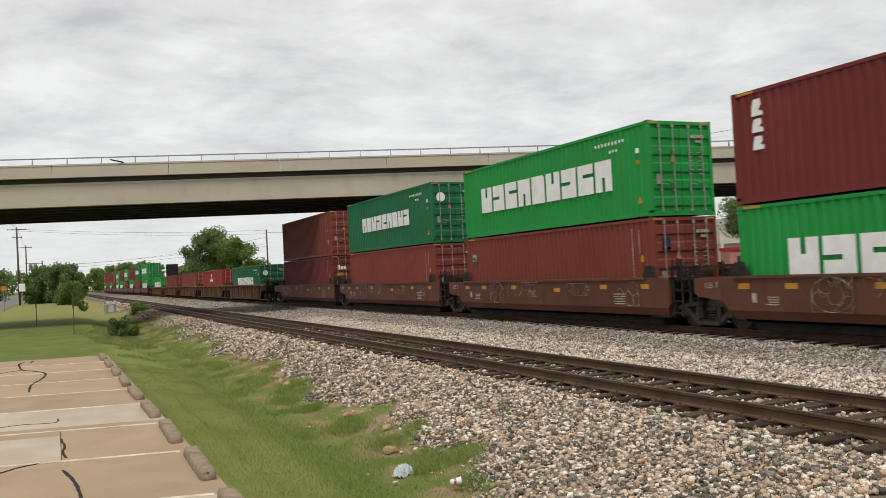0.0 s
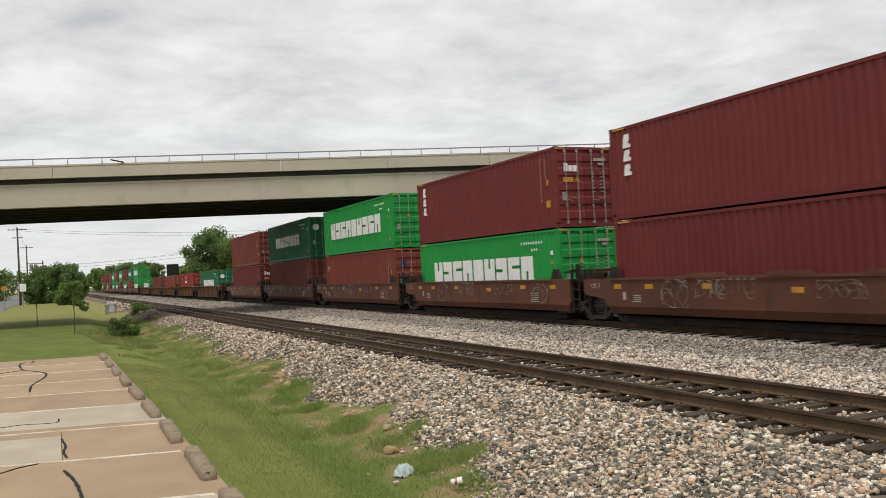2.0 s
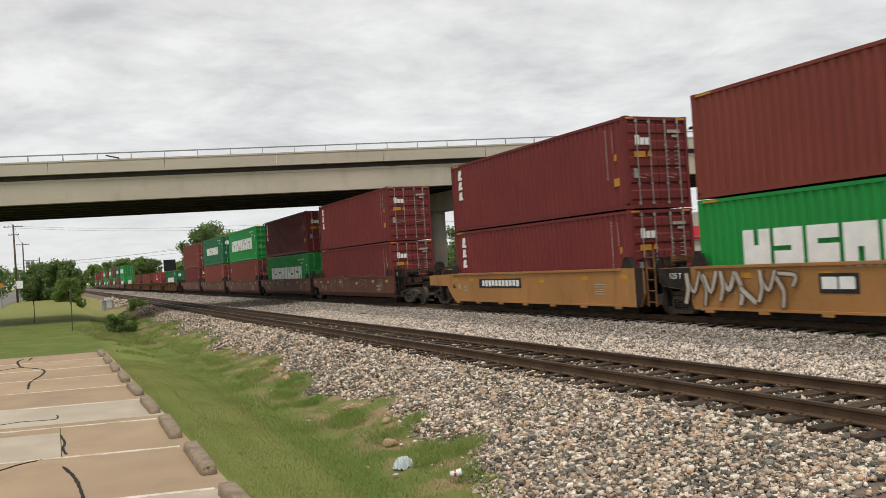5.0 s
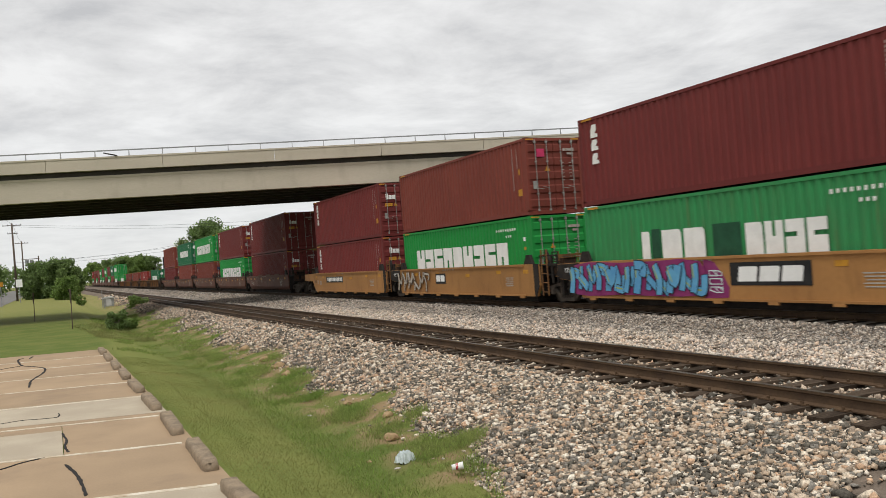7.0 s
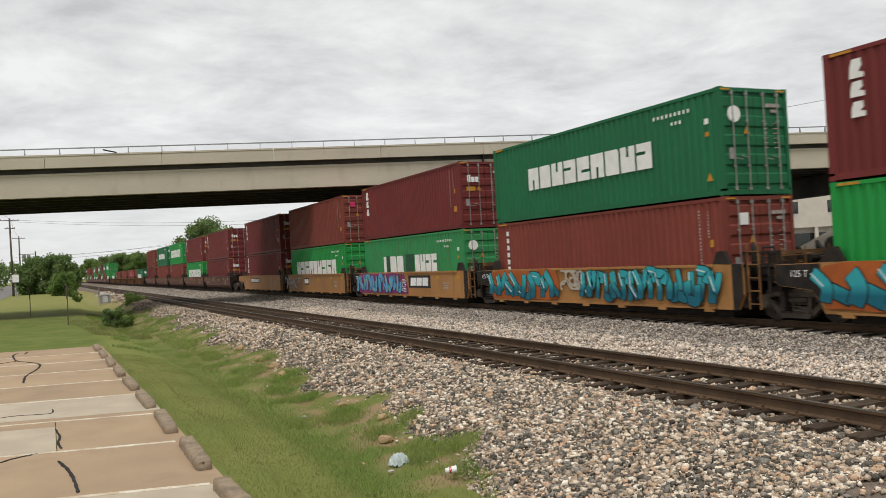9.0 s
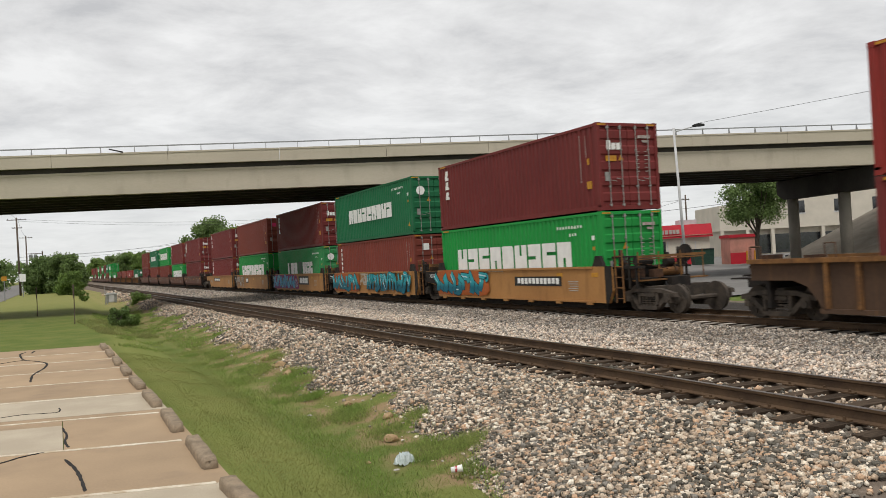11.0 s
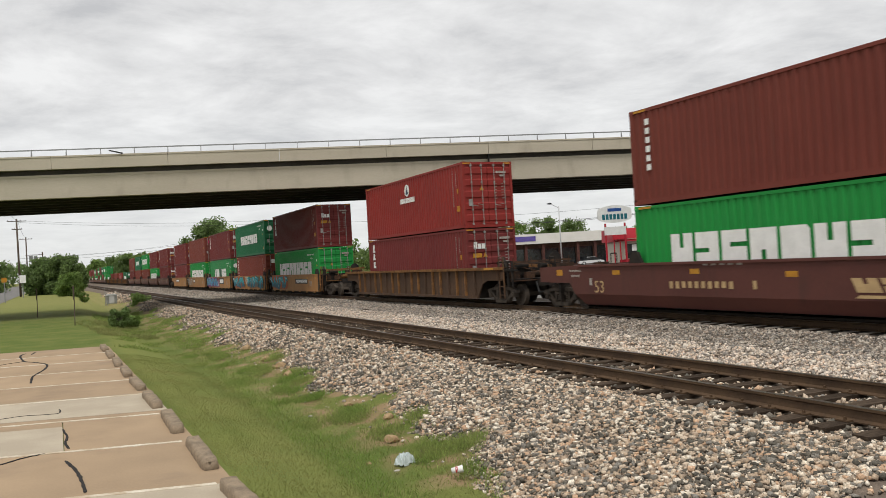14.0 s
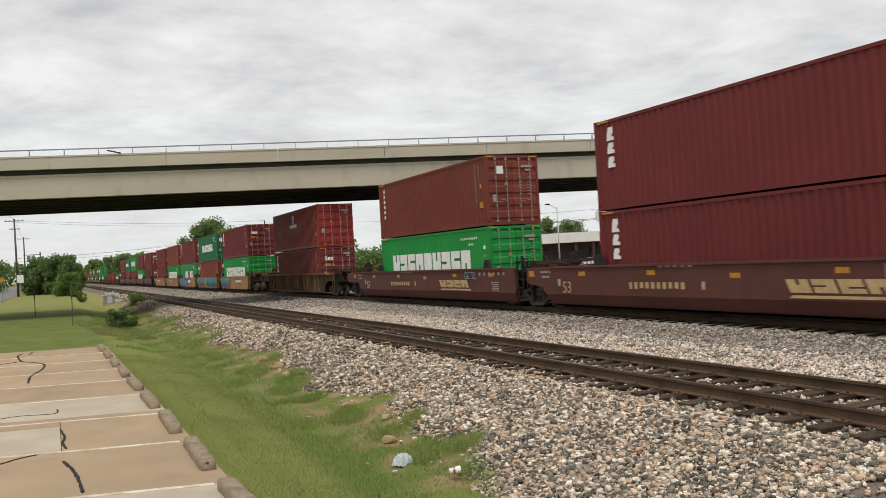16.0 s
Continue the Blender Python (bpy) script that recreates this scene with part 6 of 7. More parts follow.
for i, (x, y, s) in enumerate(((4.56, 11.9, 0.17), (5.25, 21.6, 0.28), (5.05, 20.0, 0.24), (3.85, 11.0, 0.08), (5.0, 13.2, 0.15), (5.45, 17.2, 0.2), (5.3, 23.5, 0.22), (4.9, 15.0, 0.12), (5.5, 27.0, 0.26))):
    lump("boulder", (x, y, float(height(x, y)) - 0.01), (s * 0.85, s * 0.66, s * 0.5), M["boulder"], "tan sandstone rock at the foot of the ballast", "rock", i + 2)
M["plastic"] = mat("pale_plastic_film", (0.62, 0.68, 0.68), (0.48, 0.55, 0.55), rough=0.3, scale=14, fine=60, bump=0.6, dist=0.02)
rngb = random.Random(4)
bm = bmesh.new()
bmesh.ops.create_grid(bm, x_segments=14, y_segments=10, size=0.5)
for v in bm.verts:
    x, y = v.co.x, v.co.y
    v.co = Vector((x * 0.25, y * 0.2, max(0.0, 0.15 * min(0.8, 1.3 * (1 - 3.9 * max(x * x, y * y))) + rngb.uniform(-0.03, 0.03))))
bmesh.ops.solidify(bm, geom=bm.faces[:], thickness=0.004)
me = bpy.data.meshes.new("plastic_bag"); bm.to_mesh(me); bm.free(); me.materials.append(M["plastic"])
bag = new("plastic_bag", me); bag.matrix_basis = pose(4.19, 10.5, -0.755, 0, 0, 25)
tagged(bag, "crumpled pale plastic bag lying in the ditch grass", "plastic bag")
cup = thing("paper_cup", "white paper cup with a red mark lying in the weeds", "cup", pose(4.42, 9.35, -0.64, 0, 82, -25))
part("cup_wall", Geo().tube((0, 0, -0.07), (0, 0, 0.07), 0.034, 0.046, 20), M["white"], cup, smooth=True)
part("cup_rim", Geo().tube((0, 0, 0.065), (0, 0, 0.076), 0.049, 0.049, 20), M["white"], cup)
part("cup_mark", Geo().tube((0, 0, -0.02), (0, 0, 0.012), 0.0395, 0.0418, 20), mat("red_print", (0.5, 0.05, 0.06), (0.75, 0.7, 0.68), rough=0.5, scale=30, mix=0.2), cup, "red printed mark")
for i, (x, y) in enumerate(((3.95, 10.2), (4.1, 14.8), (4.7, 16.8))):
    lump("litter_scrap", (x, y, float(height(x, y)) + 0.05), (0.05, 0.03, 0.015), M["stencil"], "small white scrap of litter in the grass", "litter", i + 30)
lump("ballast_clod", (13.6, 38.2, -0.3), (0.34, 0.16, 0.08), M["tie"], "dark lump of debris between the tracks", "debris", 50)


# ---- trees ----
def tree(x, y, h, r, m, seed, label, base=-0.45, trunk=0.25, n=2600, leaf=0.34, squat=0.9, clumps=56, low=0.30):
    """A tapered trunk with limbs and an uneven crown of many small leaves in clumps."""
    rng = random.Random(seed); nr = np.random.default_rng(seed)
    t = thing("tree", label, "tree", pose(x, y, base))
    g = Geo()
    top = h * 0.62
    g.tube((0, 0, -0.1), (0.1 * r * rng.uniform(-1, 1), 0.1, top * 0.5), trunk, trunk * 0.7).tube((0, 0.0, top * 0.45), (0.1, 0, top), trunk * 0.7, trunk * 0.3)
    cs = []
    for i in range(clumps):
        a, u = rng.uniform(0, math.tau), rng.random() ** 0.6
        z = h * (low + (0.97 - low) * rng.random())
        k = math.sqrt(max(0.3, 1 - ((z / h - (low + 1) / 2) / ((1 - low) / 2 * 1.06)) ** 2))
        cs.append((u * r * k * math.cos(a), u * r * k * math.sin(a), z, r * rng.uniform(0.22, 0.42)))
    for c in cs[:9]:
        g.tube((0, 0, h * rng.uniform(0.2, 0.45)), (c[0] * 0.85, c[1] * 0.85, c[2]), trunk * 0.32, 0.03, 6)
    part("trunk", g, M["bark"], t, "brown trunk and limbs")
    c = np.array(cs)
    n = int(n * 2.4)
    i = nr.integers(0, len(c), n)
    d = nr.normal(0, 1, (n, 3)); d /= np.linalg.norm(d, axis=1)[:, None]
    p = c[i, :3] + d * (c[i, 3] * nr.uniform(0.2, 1.08, n))[:, None] * np.array([1, 1, squat])
    s = leaf * nr.uniform(0.55, 1.35, n)
    e1 = nr.normal(0, 1, (n, 3)); e1 /= np.linalg.norm(e1, axis=1)[:, None]
    e2 = np.cross(e1, nr.normal(0, 1, (n, 3))); e2 /= np.linalg.norm(e2, axis=1)[:, None] + 1e-6
    v = np.stack([p - e1 * s[:, None] * 0.5, p + e2 * s[:, None] * 0.32, p + e1 * s[:, None] * 0.5, p - e2 * s[:, None] * 0.32], 1)
    f = np.array([(0, 1, 2), (0, 2, 3)])[None] + (np.arange(n) * 4)[:, None, None]
    part("crown", fast_mesh("crown", v.reshape(-1, 3), f.reshape(-1, 3), m), m, t, "crown of leaves")
    return t


L, DK = M["leaf"], M["leaf_dark"]
for a in (
    (-2.3, 168, 6.3, 3.0, DK, 1, "green spreading tree beside the road", 8000, 0.36, 0.02),
    (1.6, 164, 6.5, 3.1, DK, 2, "green round tree at the end of the grass", 9000, 0.36, 0.02),
    (4.6, 205, 5.6, 2.0, DK, 3, "green tree by the curve of the track", 3600, 0.4, 0.02),
    (2.2, 138, 3.4, 1.8, L, 4, "bright green bushy young tree", 5000, 0.24, 0.0),
    (23.0, 530, 13.0, 5.5, L, 13, "hazy green tree far down the line", 2500, 0.9, 0.05),
    (32.0, 560, 15.0, 6.5, DK, 14, "hazy green tree far down the line", 2500, 0.9, 0.05),
    (25.6, 155, 11.5, 4.7, DK, 5, "tall dark green tree behind the train", 11000, 0.4, 0.1),
    (30.0, 149, 9.5, 4.3, L, 6, "rounded light green tree behind the train", 10000, 0.38, 0.05),
    (55.5, 108, 8.2, 3.5, DK, 8, "dark green tree behind the bridge column", 4500, 0.34, 0.2),
    (65.6, 63.2, 9.3, 3.5, DK, 9, "broad dark green tree in front of a white building", 8500, 0.24, 0.5),
    (105, 180, 10.5, 5.0, L, 10, "green tree behind the shops", 3000, 0.5, 0.15),
    (113, 178, 11.0, 5.0, DK, 11, "dark green tree behind the shops", 3000, 0.5, 0.15),
    (122, 180, 10.0, 5.0, DK, 12, "dark green tree behind the shops", 3000, 0.5, 0.15),
):
    x, y, h, r, m, sd, lb, n, lf, lw = a
    tree(x, y, h, r, m, sd, lb, n=n, leaf=lf, low=lw, trunk=0.16 + h * 0.015)
for i in range(7):
    tree(24.0 + 2.1 * i, 345 + 6 * (i % 3), 10.7 + 0.7 * ((i * 5) % 3), 3.5, (DK, L)[i % 2], 40 + i, "green tree far down the line", n=2200, leaf=0.6, low=0.05, trunk=0.4)
for i in range(5):
    tree(-17 - 8 * i, 255 + 14 * (i % 3), 9 + (i % 3), 6, DK, 60 + i, "dark green tree beyond the road", n=4500, leaf=0.8, low=0.03, trunk=0.4)


def bush(x, y, h, r, m, seed, label, n=1500, leaf=0.12):
    """A low shrub of short stems and many leaves."""
    ob = tree(x, y, h, r, m, seed, label, base=float(height(x, y)) - 0.02, trunk=0.03, n=n, leaf=leaf, low=0.05, clumps=18)
    ob.name = "bush"
    ob["category"] = "bush"


bush(3.0, 47.5, 0.95, 0.62, DK, 80, "dark green bush at the ditch's edge", 2800, 0.1)
bush(3.7, 49, 0.6, 0.55, L, 81, "green weedy bush at the ditch's edge", 1500, 0.12)
bush(2.95, 104, 1.15, 0.5, L, 85, "small round green bush on the grass", 1800, 0.16)
bush(0.9, 140, 2.2, 1.2, L, 83, "low green bush under the trees", 1800, 0.24)
bush(6.2, 74, 0.8, 1.0, L, 84, "low green bush beside the ballast", 900, 0.16)


def woods(name, x0, x1, y0, y1, h, n, seed, label, leaf=0.7):
    """Distant woods: thousands of leaf clumps in one mesh."""
    nr = np.random.default_rng(seed)
    x, y = nr.uniform(x0, x1, n), nr.uniform(y0, y1, n)
    top = h * (0.72 + 0.16 * np.sin(x * 0.21 + seed) + 0.1 * np.sin(x * 0.53) + 0.06 * np.sin(x * 1.3))
    z = nr.uniform(0, 1, n) ** 0.7 * top - 0.5
    p = np.stack([x, y, z], 1)
    e1, e2 = nr.normal(0, leaf, (n, 3)), nr.normal(0, leaf * 0.7, (n, 3))
    v = np.stack([p - e1, p + e2, p + e1, p - e2], 1).reshape(-1, 3)
    f = np.array([(0, 1, 2), (0, 2, 3)])[None] + (np.arange(n) * 4)[:, None, None]
    return tagged(new(name, fast_mesh(name, v, f.reshape(-1, 3), DK)), label, "woods", kind="stuff")


woods("distant_woods", -130, 70, 640, 670, 19, 9000, 1, "distant dark green woods across the line")
woods("distant_woods", -130, -34, 300, 330, 11, 5000, 2, "dark green woods beyond the road")
woods("distant_woods", 70, 330, 250, 280, 11, 34000, 3, "low green woods behind the shops", 0.42)
woods("distant_woods", 42, 75, 330, 350, 11, 3000, 4, "green woods beyond the train")


# ---- poles, wires and signs ----
def utility_pole(x, y, z1, r, arms, label, lean=0.0):
    p = thing("utility_pole", label, "utility pole", pose(x, y, -0.45, 0, lean, 0))
    part("pole", Geo().tube((0, 0, -0.2), (0, 0, z1 + 0.45), r, r * 0.7, 10), M["wood"], p, smooth=True)
    for z, w in arms:
        arm = part("crossarm", Geo().box(-w, w, -0.06, 0.06, z + 0.39, z + 0.51), M["wood"], p, "timber crossarm")
        for k in (-0.9, -0.45, 0.45, 0.9):
            part("insulator", Geo().tube((w * k, 0, z + 0.51), (w * k, 0, z + 0.68), 0.05, 0.03, 6), M["black"], arm)
    return p


utility_pole(-5.5, 160.7, 13.1, 0.19, ((12.7, 1.5), (11.3, 0.8)), "tall dark timber utility pole with two crossarms", -0.4)
p2 = utility_pole(-5.9, 221.5, 12.9, 0.19, ((12.4, 1.4),), "timber utility pole with transformers", 0)
for k in (-1, 1):
    part("transformer", Geo().tube((0.5 * k + 1.4, 0, 7.4), (0.5 * k + 1.4, 0, 8.8), 0.4, seg=12), M["steel"], p2, "grey transformer can")
part("arm", Geo().box(-0.3, 3.6, -0.06, 0.06, 8.9, 9.05), M["wood"], p2)
part("second_mast", Geo().tube((3.4, 0, 0), (3.4, 0, 9.6), 0.13, seg=8), M["wood"], p2, "shorter timber mast")
utility_pole(32.8, 139.2, 10.3, 0.16, (), "plain timber pole behind the train")
utility_pole(97.2, 109, 10.4, 0.17, ((9.6, 0.8),), "timber utility pole behind the restaurant")


def wire(a, b, sag, r=0.018, label="thin black overhead wire"):
    a, b = Vector(a), Vector(b)
    g, n = Geo(), 14
    pts = [a.lerp(b, i / n) - Vector((0, 0, 4 * sag * (i / n) * (1 - i / n))) for i in range(n + 1)]
    d = (b - a).normalized()
    e1 = d.cross(Vector((0, 0, 1))).normalized()
    e2 = e1.cross(d)
    v = [tuple(p + (e1 * math.cos(k * math.tau / 5) + e2 * math.sin(k * math.tau / 5)) * r) for p in pts for k in range(5)]
    g.add(v, [(i * 5 + k, i * 5 + (k + 1) % 5, i * 5 + 5 + (k + 1) % 5, i * 5 + 5 + k) for i in range(n) for k in range(5)])
    tagged(new("overhead_wire", g.mesh("overhead_wire", M["black"])), label, "wire")


for dz, z2 in ((12.8, 10.2), (12.5, 9.6), (6.2, 7.9), (5.6, 7.5)):
    wire((-5.4, 160.7, dz), (32.8, 139.2, z2), 0.5)
wire((-5.4, 160.7, 12.8), (-5.8, 221.5, 12.8), 0.8)
wire((-5.4, 160.7, 12.8), (-6.2, 90, 13.2), 0.8)
wire((-5.5, 221.5, 8.0), (32.8, 139.2, 9.0), 1.2)
wire((37.1, 39.9, 9.6), (61.0, 24.0, 13.1), 0.1, 0.012)
wire((44, 70, 5.0), (97.2, 109, 9.8), 0.8, 0.02)
wire((32.8, 139.2, 9.8), (97.2, 109, 9.6), 1.0, 0.02)
wire((40, 98, 6.0), (110, 92, 9.5), 1.0, 0.03)


def lamp_post(x, y, h, tip, label, lean=0.0, r=0.12):
    p = thing("street_lamp", label, "street lamp", pose(x, y, -0.6, 0, lean, 0))
    part("pole", Geo().tube((0, 0, 0), (0, 0, h + 0.6), r, r * 0.7, 12), M["lamp_grey"], p, "pale metal pole", smooth=True)
    tx, ty, tz = tip
    part("arm", Geo().tube((0, 0, h + 0.35), (tx * 0.75, ty * 0.75, tz + 0.65), 0.045, 0.035, 8), M["lamp_grey"], p)
    part("lamp_head", Geo().prism([(tx * 0.65, tz + 0.58), (tx * 1.1, tz + 0.62), (tx * 1.1, tz + 0.74), (tx * 0.8, tz + 0.8), (tx * 0.65, tz + 0.72)], ty - 0.16, ty + 0.16, "y"), M["black"], p, "dark lamp head")
    return p


M["lamp_grey"] = mat("pale_grey_metal", (0.6, 0.6, 0.6), (0.5, 0.5, 0.5), rough=0.5, scale=2, bump=0)
lamp_post(35.95, 40.55, 9.35, (1.6, -0.7, 9.3), "tall pale grey street lamp beside the bridge", -2.4, 0.1)
lamp_post(61.1, 92.9, 8.1, (-1.3, 0.5, 8.4), "pale street lamp before the shops", 0, 0.1)


def sign_post(x, y, h, w, hh, m, label, back="steel"):
    s = thing("road_sign", label, "road sign", pose(x, y, -0.42))
    part("post", Geo().tube((0, 0, 0), (0, 0, h), 0.05, seg=6), M["steel"], s)
    part("sign_plate", Geo().box(-w / 2, w / 2, -0.07, -0.05, h - hh, h), m, s)


bill = thing("billboard", "dark back of a billboard on a steel post beyond the train", "billboard", pose(21.3, 172, -0.55))
part("panel", Geo().box(-1.15, 1.15, -0.1, 0.1, 4.1, 6.4), M["black"], bill, "dark panel")
part("post", Geo().tube((-1.0, 0, 0), (-1.0, 0, 4.2), 0.1, seg=8), M["steel"], bill)
part("post", Geo().tube((1.0, 0, 0), (1.0, 0, 4.2), 0.1, seg=8), M["steel"], bill)
sign_post(-4.6, 145.5, 3.6, 0.9, 1.2, M["white"], "white rectangular road sign on a post")
sign_post(-5.9, 119.5, 3.2, 0.6, 0.6, M["yellow"], "small yellow road sign on a post")
for x, y, h, m in ((0.84, 48.1, 2.15, "wood"), (-1.2, 62.7, 2.0, "wood")):
    tagged(new("marker_post", Geo().tube((0, 0, 0), (0.03, 0, h), 0.026, 0.022, 8).box(-0.035, 0.035, -0.012, 0.012, h - 0.75, h).mesh("marker_post", M[m])), "weathered narrow marker post standing in the grass", "post").matrix_basis = pose(x, y, -0.45)
cab = thing("signal_cabinet", "grey metal trackside cabinet on short legs", "cabinet", pose(5.0, 88.9, -0.85) @ Matrix.Scale(0.8, 4))
part("body", Geo().box(-0.62, 0.62, -0.4, 0.4, 0.35, 1.35), M["steel"], cab)
part("roof", Geo().prism([(-0.7, 1.35), (0.7, 1.35), (0.45, 1.55), (-0.45, 1.55)], -0.46, 0.46, "y"), M["lamp_grey"], cab, "pale sloped roof")
part("door", Geo().box(-0.3, 0.3, -0.42, -0.4, 0.45, 1.25), M["lamp_grey"], cab)
for sx in (-0.5, 0.5):
    part("leg", Geo().box(sx - 0.05, sx + 0.05, -0.3, 0.3, 0, 0.36), M["steel"], cab)
part("mast", Geo().tube((-0.72, 0, 0), (-0.72, 0, 2.4), 0.04, seg=6), M["steel"], cab)


# ---- parked cars ----
def car(x, y, turn, m, label, z=-0.6):
    c = thing("parked_car", label, "car", pose(x, y, z, 0, 0, turn))
    body = Geo().prism([(-2.2, 0.3), (-2.25, 0.65), (-1.4, 0.8), (1.6, 0.85), (2.2, 0.72), (2.25, 0.32)], -0.86, 0.86, "y")
    part("body", body, m, c)
    part("cabin", Geo().prism([(-1.35, 0.8), (-0.6, 1.36), (0.7, 1.4), (1.6, 0.85)], -0.74, 0.74, "y"), M["glass"], c, "dark glazed cabin")
    part("roof", Geo().prism([(-0.62, 1.36), (0.72, 1.4), (0.7, 1.44), (-0.55, 1.41)], -0.72, 0.72, "y"), m, c)
    for wx in (-1.35, 1.35):
        for wy in (-0.8, 0.8):
            w = part("wheel", Geo().tube((wx, wy - 0.1, 0.32), (wx, wy + 0.1, 0.32), 0.32, seg=16), M["black"], c, "black tyre")
            part("rim", Geo().tube((wx, wy - 0.11, 0.32), (wx, wy + 0.11, 0.32), 0.19, seg=12), M["lamp_grey"], w)
    return c


M["car_white"] = mat("white_car_paint", (0.75, 0.75, 0.75), (0.7, 0.7, 0.7), rough=0.25, bump=0)
M["car_dark"] = mat("dark_car_paint", (0.03, 0.035, 0.045), (0.04, 0.045, 0.05), rough=0.25, bump=0)
M["car_silver"] = mat("silver_car_paint", (0.4, 0.41, 0.42), (0.36, 0.37, 0.38), rough=0.25, metal=0.5, bump=0)
car(86.0, 121.5, -25, M["car_white"], "white parked sedan before the shops")
car(90.5, 119.0, -25, M["car_silver"], "silver parked car before the shops")
car(82.0, 71.5, -25, M["car_dark"], "dark parked car beside the white building")
car(-9.0, 146, 92, M["car_dark"], "dark car on the road", -0.38)
car(-8.0, 262, 92, M["car_white"], "white car far off on the road", -0.38)
car(56.0, 97, -30, M["car_white"], "white parked car behind the bridge")

# ---- buildings across the line ----
plaza = tagged(new("car_park_surface", sheet("car_park_surface", [24, 40, 60, 90, 140, 200], [30, 50, 80, 110, 135, 160], M["asphalt"], lambda x, y: -0.56 + 0 * x)), "grey asphalt car park across the line", "car park", kind="structure")
FA = math.degrees(math.atan2(-5.7, 12.0))

rest = thing("restaurant", "red and white fast food restaurant with a red roof band", "restaurant", pose(64.9, 85.4, -0.58, 0, 0, FA))
W0 = 11.5
part("wall", Geo().box(0, W0, 0, 9, 0, 3.9), M["cream"], rest, "pale lower wall")
part("roof_band", Geo().prism([(-0.5, 3.45), (-0.25, 4.3), (0.0, 5.1), (9.2, 5.1), (9.5, 3.45)], -0.4, W0 + 0.3, "x"), M["redwall"], rest, "bright red sloped roof band")
part("band_line", Geo().box(-0.42, W0 + 0.32, -0.55, -0.47, 3.7, 3.8), M["pink"], rest, "pale red trim line")
part("base_band", Geo().box(-0.02, W0 + 0.02, -0.05, 0, 0, 1.15), M["redwall"], rest, "red base band")
for i in range(3):
    w = part("window", Geo().box(6.2 + i * 1.75, 7.8 + i * 1.75, -0.04, 0.02, 1.3, 2.95), M["cream"], rest, "white blind behind a shop window")
    part("window_frame", Geo().box(6.1 + i * 1.75, 6.2 + i * 1.75, -0.07, 0, 1.25, 3.0), M["lamp_grey"], w)
for i in range(3):
    w = part("window", Geo().box(1.0 + i * 1.7, 2.5 + i * 1.7, -0.04, 0.02, 1.25, 3.1), M["glass"], rest, "dark shop window")
    part("window_frame", Geo().box(0.9 + i * 1.7, 1.0 + i * 1.7, -0.07, 0, 1.2, 3.15), M["redwall"], w)
for i, m in enumerate(("white", "redwall", "yellow", "leaf")):
    part("poster", Geo().box(1.6 + i * 1.05, 2.2 + i * 1.05, -0.09, -0.06, 2.2, 3.0), M[m], rest, "small bright window poster")
for i in range(10):
    x = 2.6 + i * 0.48 + (0.3 if i > 2 else 0)
    part("sign_block", Geo().box(x, x + 0.36, -0.56, -0.44, 3.98, 4.5), M["stencil"], rest, "pale block of the restaurant's sign")
part("rooftop_unit", Geo().box(8.4, 10.6, 2, 4, 5.1, 5.75), M["lamp_grey"], rest, "grey rooftop unit")
for i in range(3):
    part("canopy_post", Geo().tube((-1.0 + 0.75 * i, -2, 0), (-1.0 + 0.75 * i, -2, 4), 0.08, seg=8), M["redwall"], rest, "red canopy post")
part("canopy", Geo().box(-1.2, 0.6, -2.2, 2, 3.7, 4.6), M["redwall"], rest, "red drive-through canopy")
no_entry = thing("no_entry_sign", "round red no-entry sign on a thin post", "road sign", pose(66.2, 81.8, -0.58, 0, 0, FA))
part("post", Geo().tube((0, 0, 0), (0, 0, 3.2), 0.04, seg=6), M["steel"], no_entry)
disc = part("sign_disc", Geo().tube((0, -0.06, 3.2), (0, -0.03, 3.2), 0.5, seg=20), M["redwall"], no_entry, "red disc")
part("white_bar", Geo().box(-0.34, 0.34, -0.08, -0.06, 3.12, 3.28), M["white"], disc, "white bar")

kiosk = thing("kiosk", "small faded red kiosk with a red roof edge", "kiosk", pose(70.3, 71.9, -0.58, 0, 0, FA))
part("wall", Geo().box(0, 3.2, 0, 3.2, 0, 3.1), M["pink"], kiosk)
part("roof_edge", Geo().box(-0.12, 3.32, -0.12, 3.3, 3.05, 3.4), M["redwall"], kiosk, "red roof edge")
part("base_band", Geo().box(-0.02, 3.22, -0.03, 0.0, 0, 1.3), M["redwall"], kiosk, "red base band")
part("door", Geo().box(1.9, 2.75, -0.05, 0, 0.1, 2.3), M["pink"], kiosk)
for i in range(2):
    b = tagged(new("bollard", Geo().tube((0, 0, 0), (0, 0, 1.5), 0.1, seg=10).mesh("bollard", M["yellow"])), "yellow steel bollard beside the kiosk", "bollard", "bollards at the kiosk")
    b.matrix_basis = pose(71.3 + 0.8 * i, 70.4 - 0.4 * i, -0.58)
bin_ = thing("dumpster", "dark green dumpster with a sloped lid", "dumpster", pose(66.6, 73.6, -0.58, 0, 0, FA))
part("body", Geo().prism([(0, 0.15), (2.1, 0.15), (2.2, 1.9), (-0.1, 1.9)], 0, 1.6, "y"), mat("dark_green_steel", (0.03, 0.07, 0.05), rough=0.6), bin_)
part("lid", Geo().box(-0.1, 2.2, -0.05, 1.65, 1.9, 2.0), M["black"], bin_, "black lid")

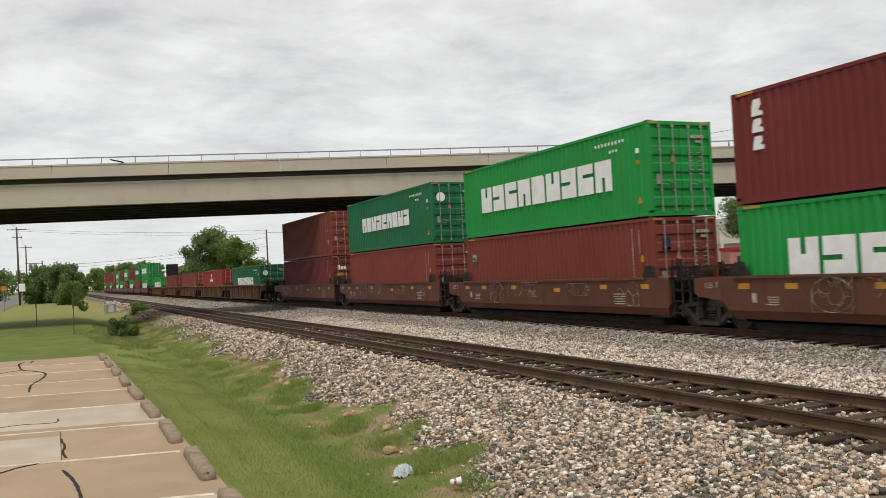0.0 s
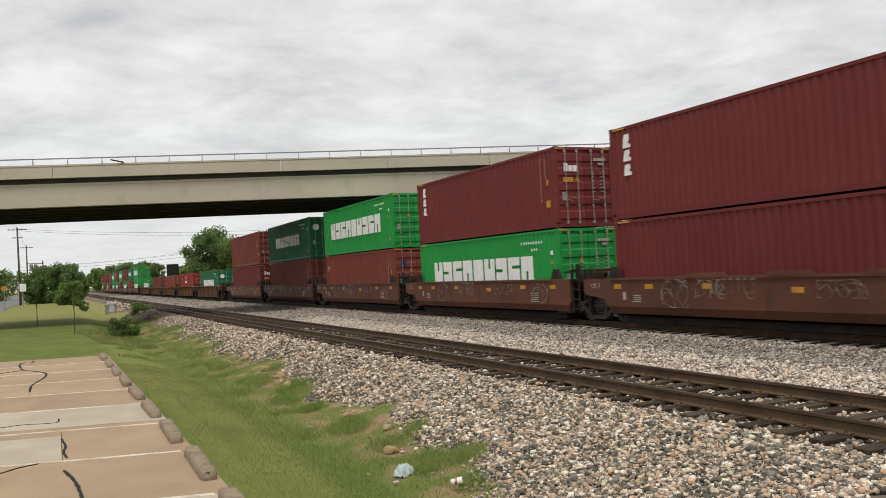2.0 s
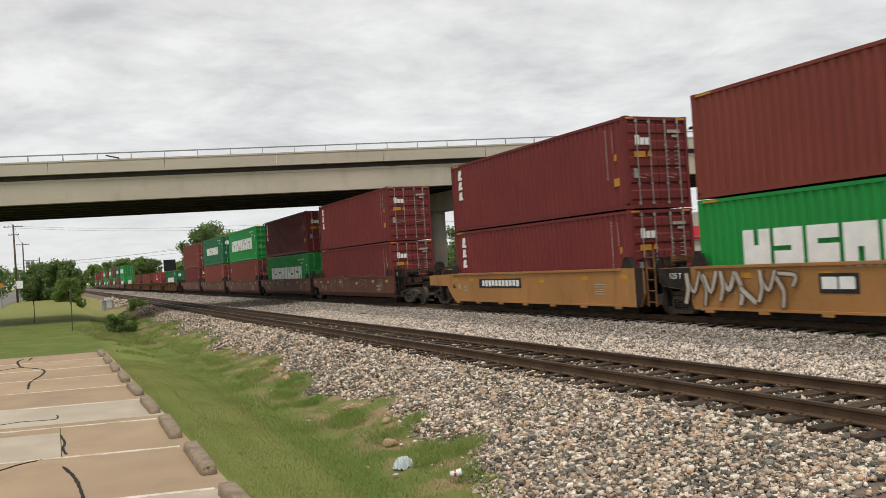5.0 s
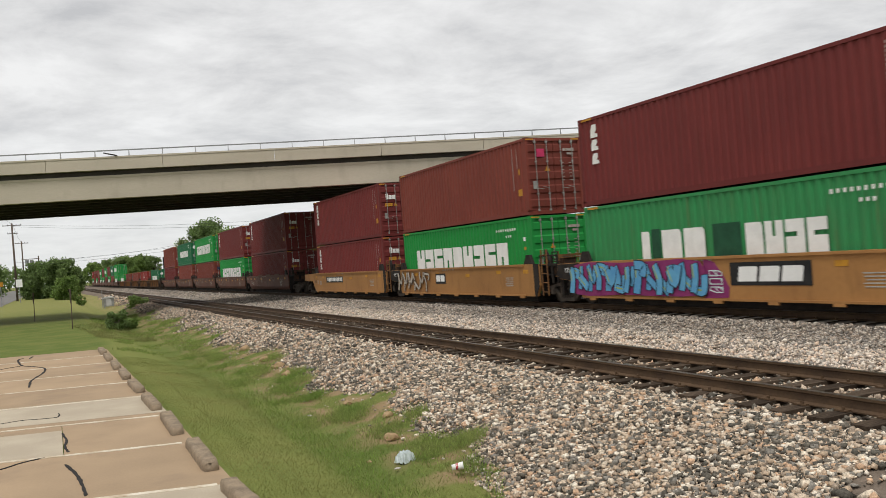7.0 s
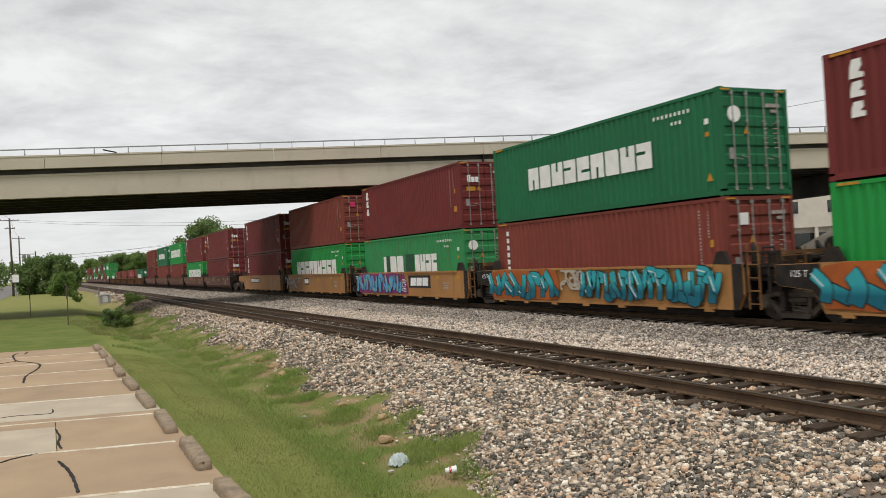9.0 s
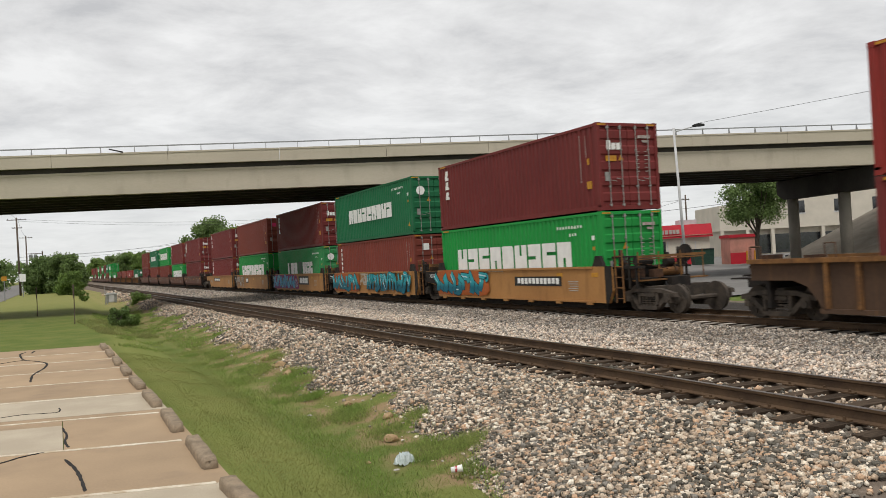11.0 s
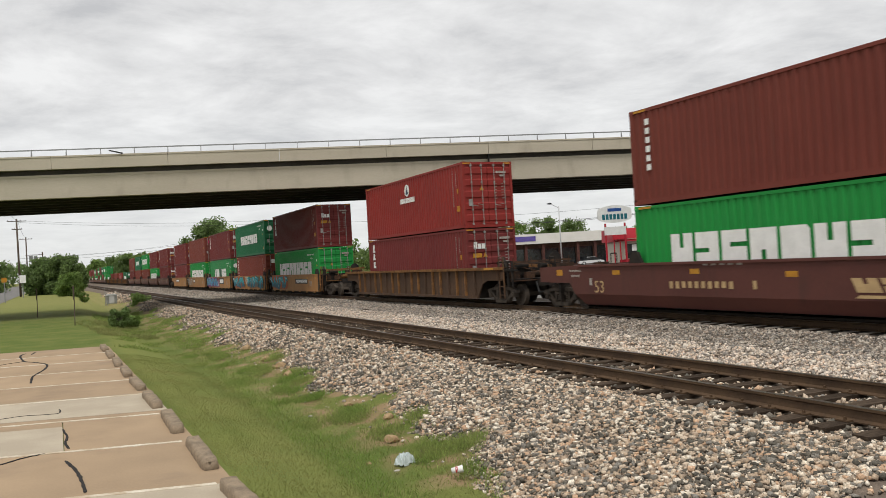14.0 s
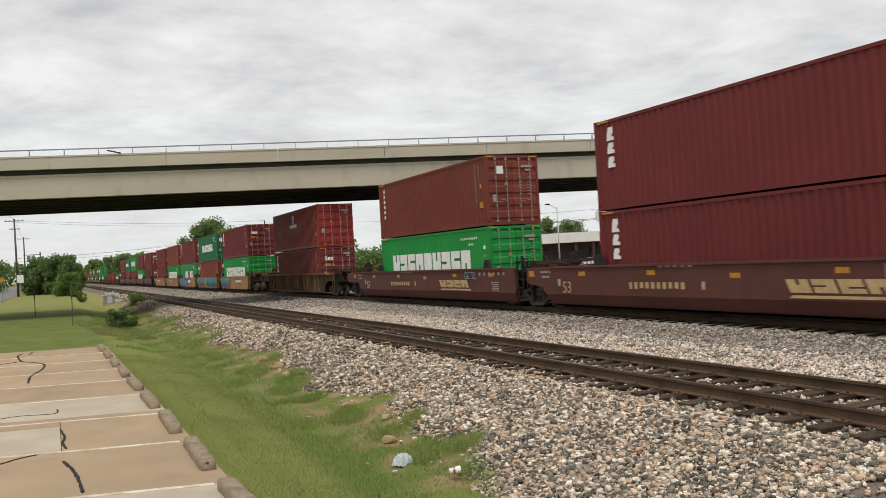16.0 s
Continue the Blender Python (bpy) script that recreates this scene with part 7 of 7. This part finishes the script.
office = thing("office_building", "cream stucco building with square windows and a dark ground floor", "building", pose(109.5, 114.2, -0.58, 0, 0, FA + 0.6))
part("wall", Geo().box(0, 46, 0, 14, 4.6, 9.2).box(11, 46, 0.02, 14, 9.2, 12.4), M["cream"], office, "cream stucco wall")
part("ground_floor", Geo().box(0.5, 46, 1.2, 14, 0, 4.6), M["cream"], office, "shaded ground floor")
for i in range(5):
    w = part("window", Geo().box(14 + i * 7.0, 15.6 + i * 7.0, -0.03, 0.1, 7.2, 9.4), M["glass"], office, "dark square window")
    part("window_frame", Geo().box(13.85 + i * 7.0, 15.75 + i * 7.0, -0.06, 0.0, 7.0, 7.2), M["lamp_grey"], w)
for i in range(9):
    part("shop_window", Geo().box(1.2 + i * 4.6, 5.0 + i * 4.6, 1.1, 1.2, 0.2, 3.6), M["glass"], office, "dark shop window")
    part("pillar", Geo().box(0.1 + i * 4.6, 0.7 + i * 4.6, 0.02, 0.6, 0, 4.6), M["cream"], office)

M["dark_brick"] = mat("dark_red_brick", (0.12, 0.05, 0.04), (0.08, 0.035, 0.03), rough=0.9, scale=2, fine=12)
mall = thing("shop_row", "low shop row with a white fascia and dark shopfronts", "shops", pose(66.0, 134.6, -0.58, 0, 0, math.degrees(math.atan2(-7.6, 16.3))))
part("wall", Geo().box(0, 32, 2.0, 14, 0, 4.4), mat("dark_brown_brick", (0.09, 0.045, 0.035), (0.13, 0.07, 0.05), rough=0.9, scale=2, fine=12), mall, "dark brown shopfront wall")
part("fascia", Geo().box(-0.3, 32.3, 0, 14, 4.3, 6.1), mat("white_fascia_paint", (0.86, 0.83, 0.76), (0.78, 0.75, 0.68), rough=0.8, scale=0.4, bump=0), mall, "white fascia band")
part("shop_sign", Geo().box(10.5, 14.5, -0.08, 0, 4.8, 5.7), mat("violet_sign", (0.16, 0.12, 0.42), rough=0.4), mall, "violet shop sign")
for i in range(10):
    part("shop_window", Geo().box(0.5 + i * 3.15, 3.0 + i * 3.15, 1.92, 2.02, 0.4, 3.4), M["glass"], mall, "dark shop window")
    part("canopy_column", Geo().box(3.05 + i * 3.15, 3.5 + i * 3.15, 0.3, 0.75, 0, 4.3), M["dark_brick"], mall, "brick column")
pyl = thing("pylon_sign", "oval white sign with teal blocks over a message board", "sign", pose(52.3, 69.3, -0.58, 0, 0, FA))
part("pole", Geo().tube((-1.0, 0, 0), (-1.0, 0, 5.2), 0.1, seg=8).tube((1.0, 0, 0), (1.0, 0, 5.2), 0.1, seg=8), M["redwall"], pyl, "pair of red steel poles")
ov = part("sign_face", Geo().prism([(max(-1.75, min(1.75, 2.1 * math.cos(a * math.tau / 28))), 6.15 + 0.9 * math.sin(a * math.tau / 28)) for a in range(28)], -0.12, 0.12, "y"), M["white"], pyl, "oval white face")
M["teal_sign"] = mat("teal_sign_paint", (0.03, 0.22, 0.28), rough=0.4)
part("sign_bar", Geo().box(-0.7, 0.7, -0.14, -0.121, 6.42, 6.74), mat("blue_sign", (0.04, 0.12, 0.4), rough=0.4), ov, "blue block on the face")
for i in range(7):
    part("sign_block", Geo().box(-1.3 + i * 0.38, -1.02 + i * 0.38, -0.14, -0.121, 5.6, 6.15), M["teal_sign"], ov, "teal block on the face")
part("message_board", Geo().box(-1.1, 1.1, -0.1, 0.1, 4.0, 4.85), M["white"], pyl, "white message board")


def motions():
    """The train draws away along its track at about ten metres a second."""
    times = [0, 2, 4, 6, 8, 10, 12, 14, 16]
    for ob, x, y, z in MOVING:
        walk(ob, [(t, pose(x, y + travelled(t), z)) for t in times])
    for ob in NEAR_WHEELS:
        x, y, z = ob.matrix_basis.translation
        walk(ob, [(k / 30, pose(x, y, z, -math.degrees(travelled(k / 30) / 0.42))) for k in range(481)])


motions()
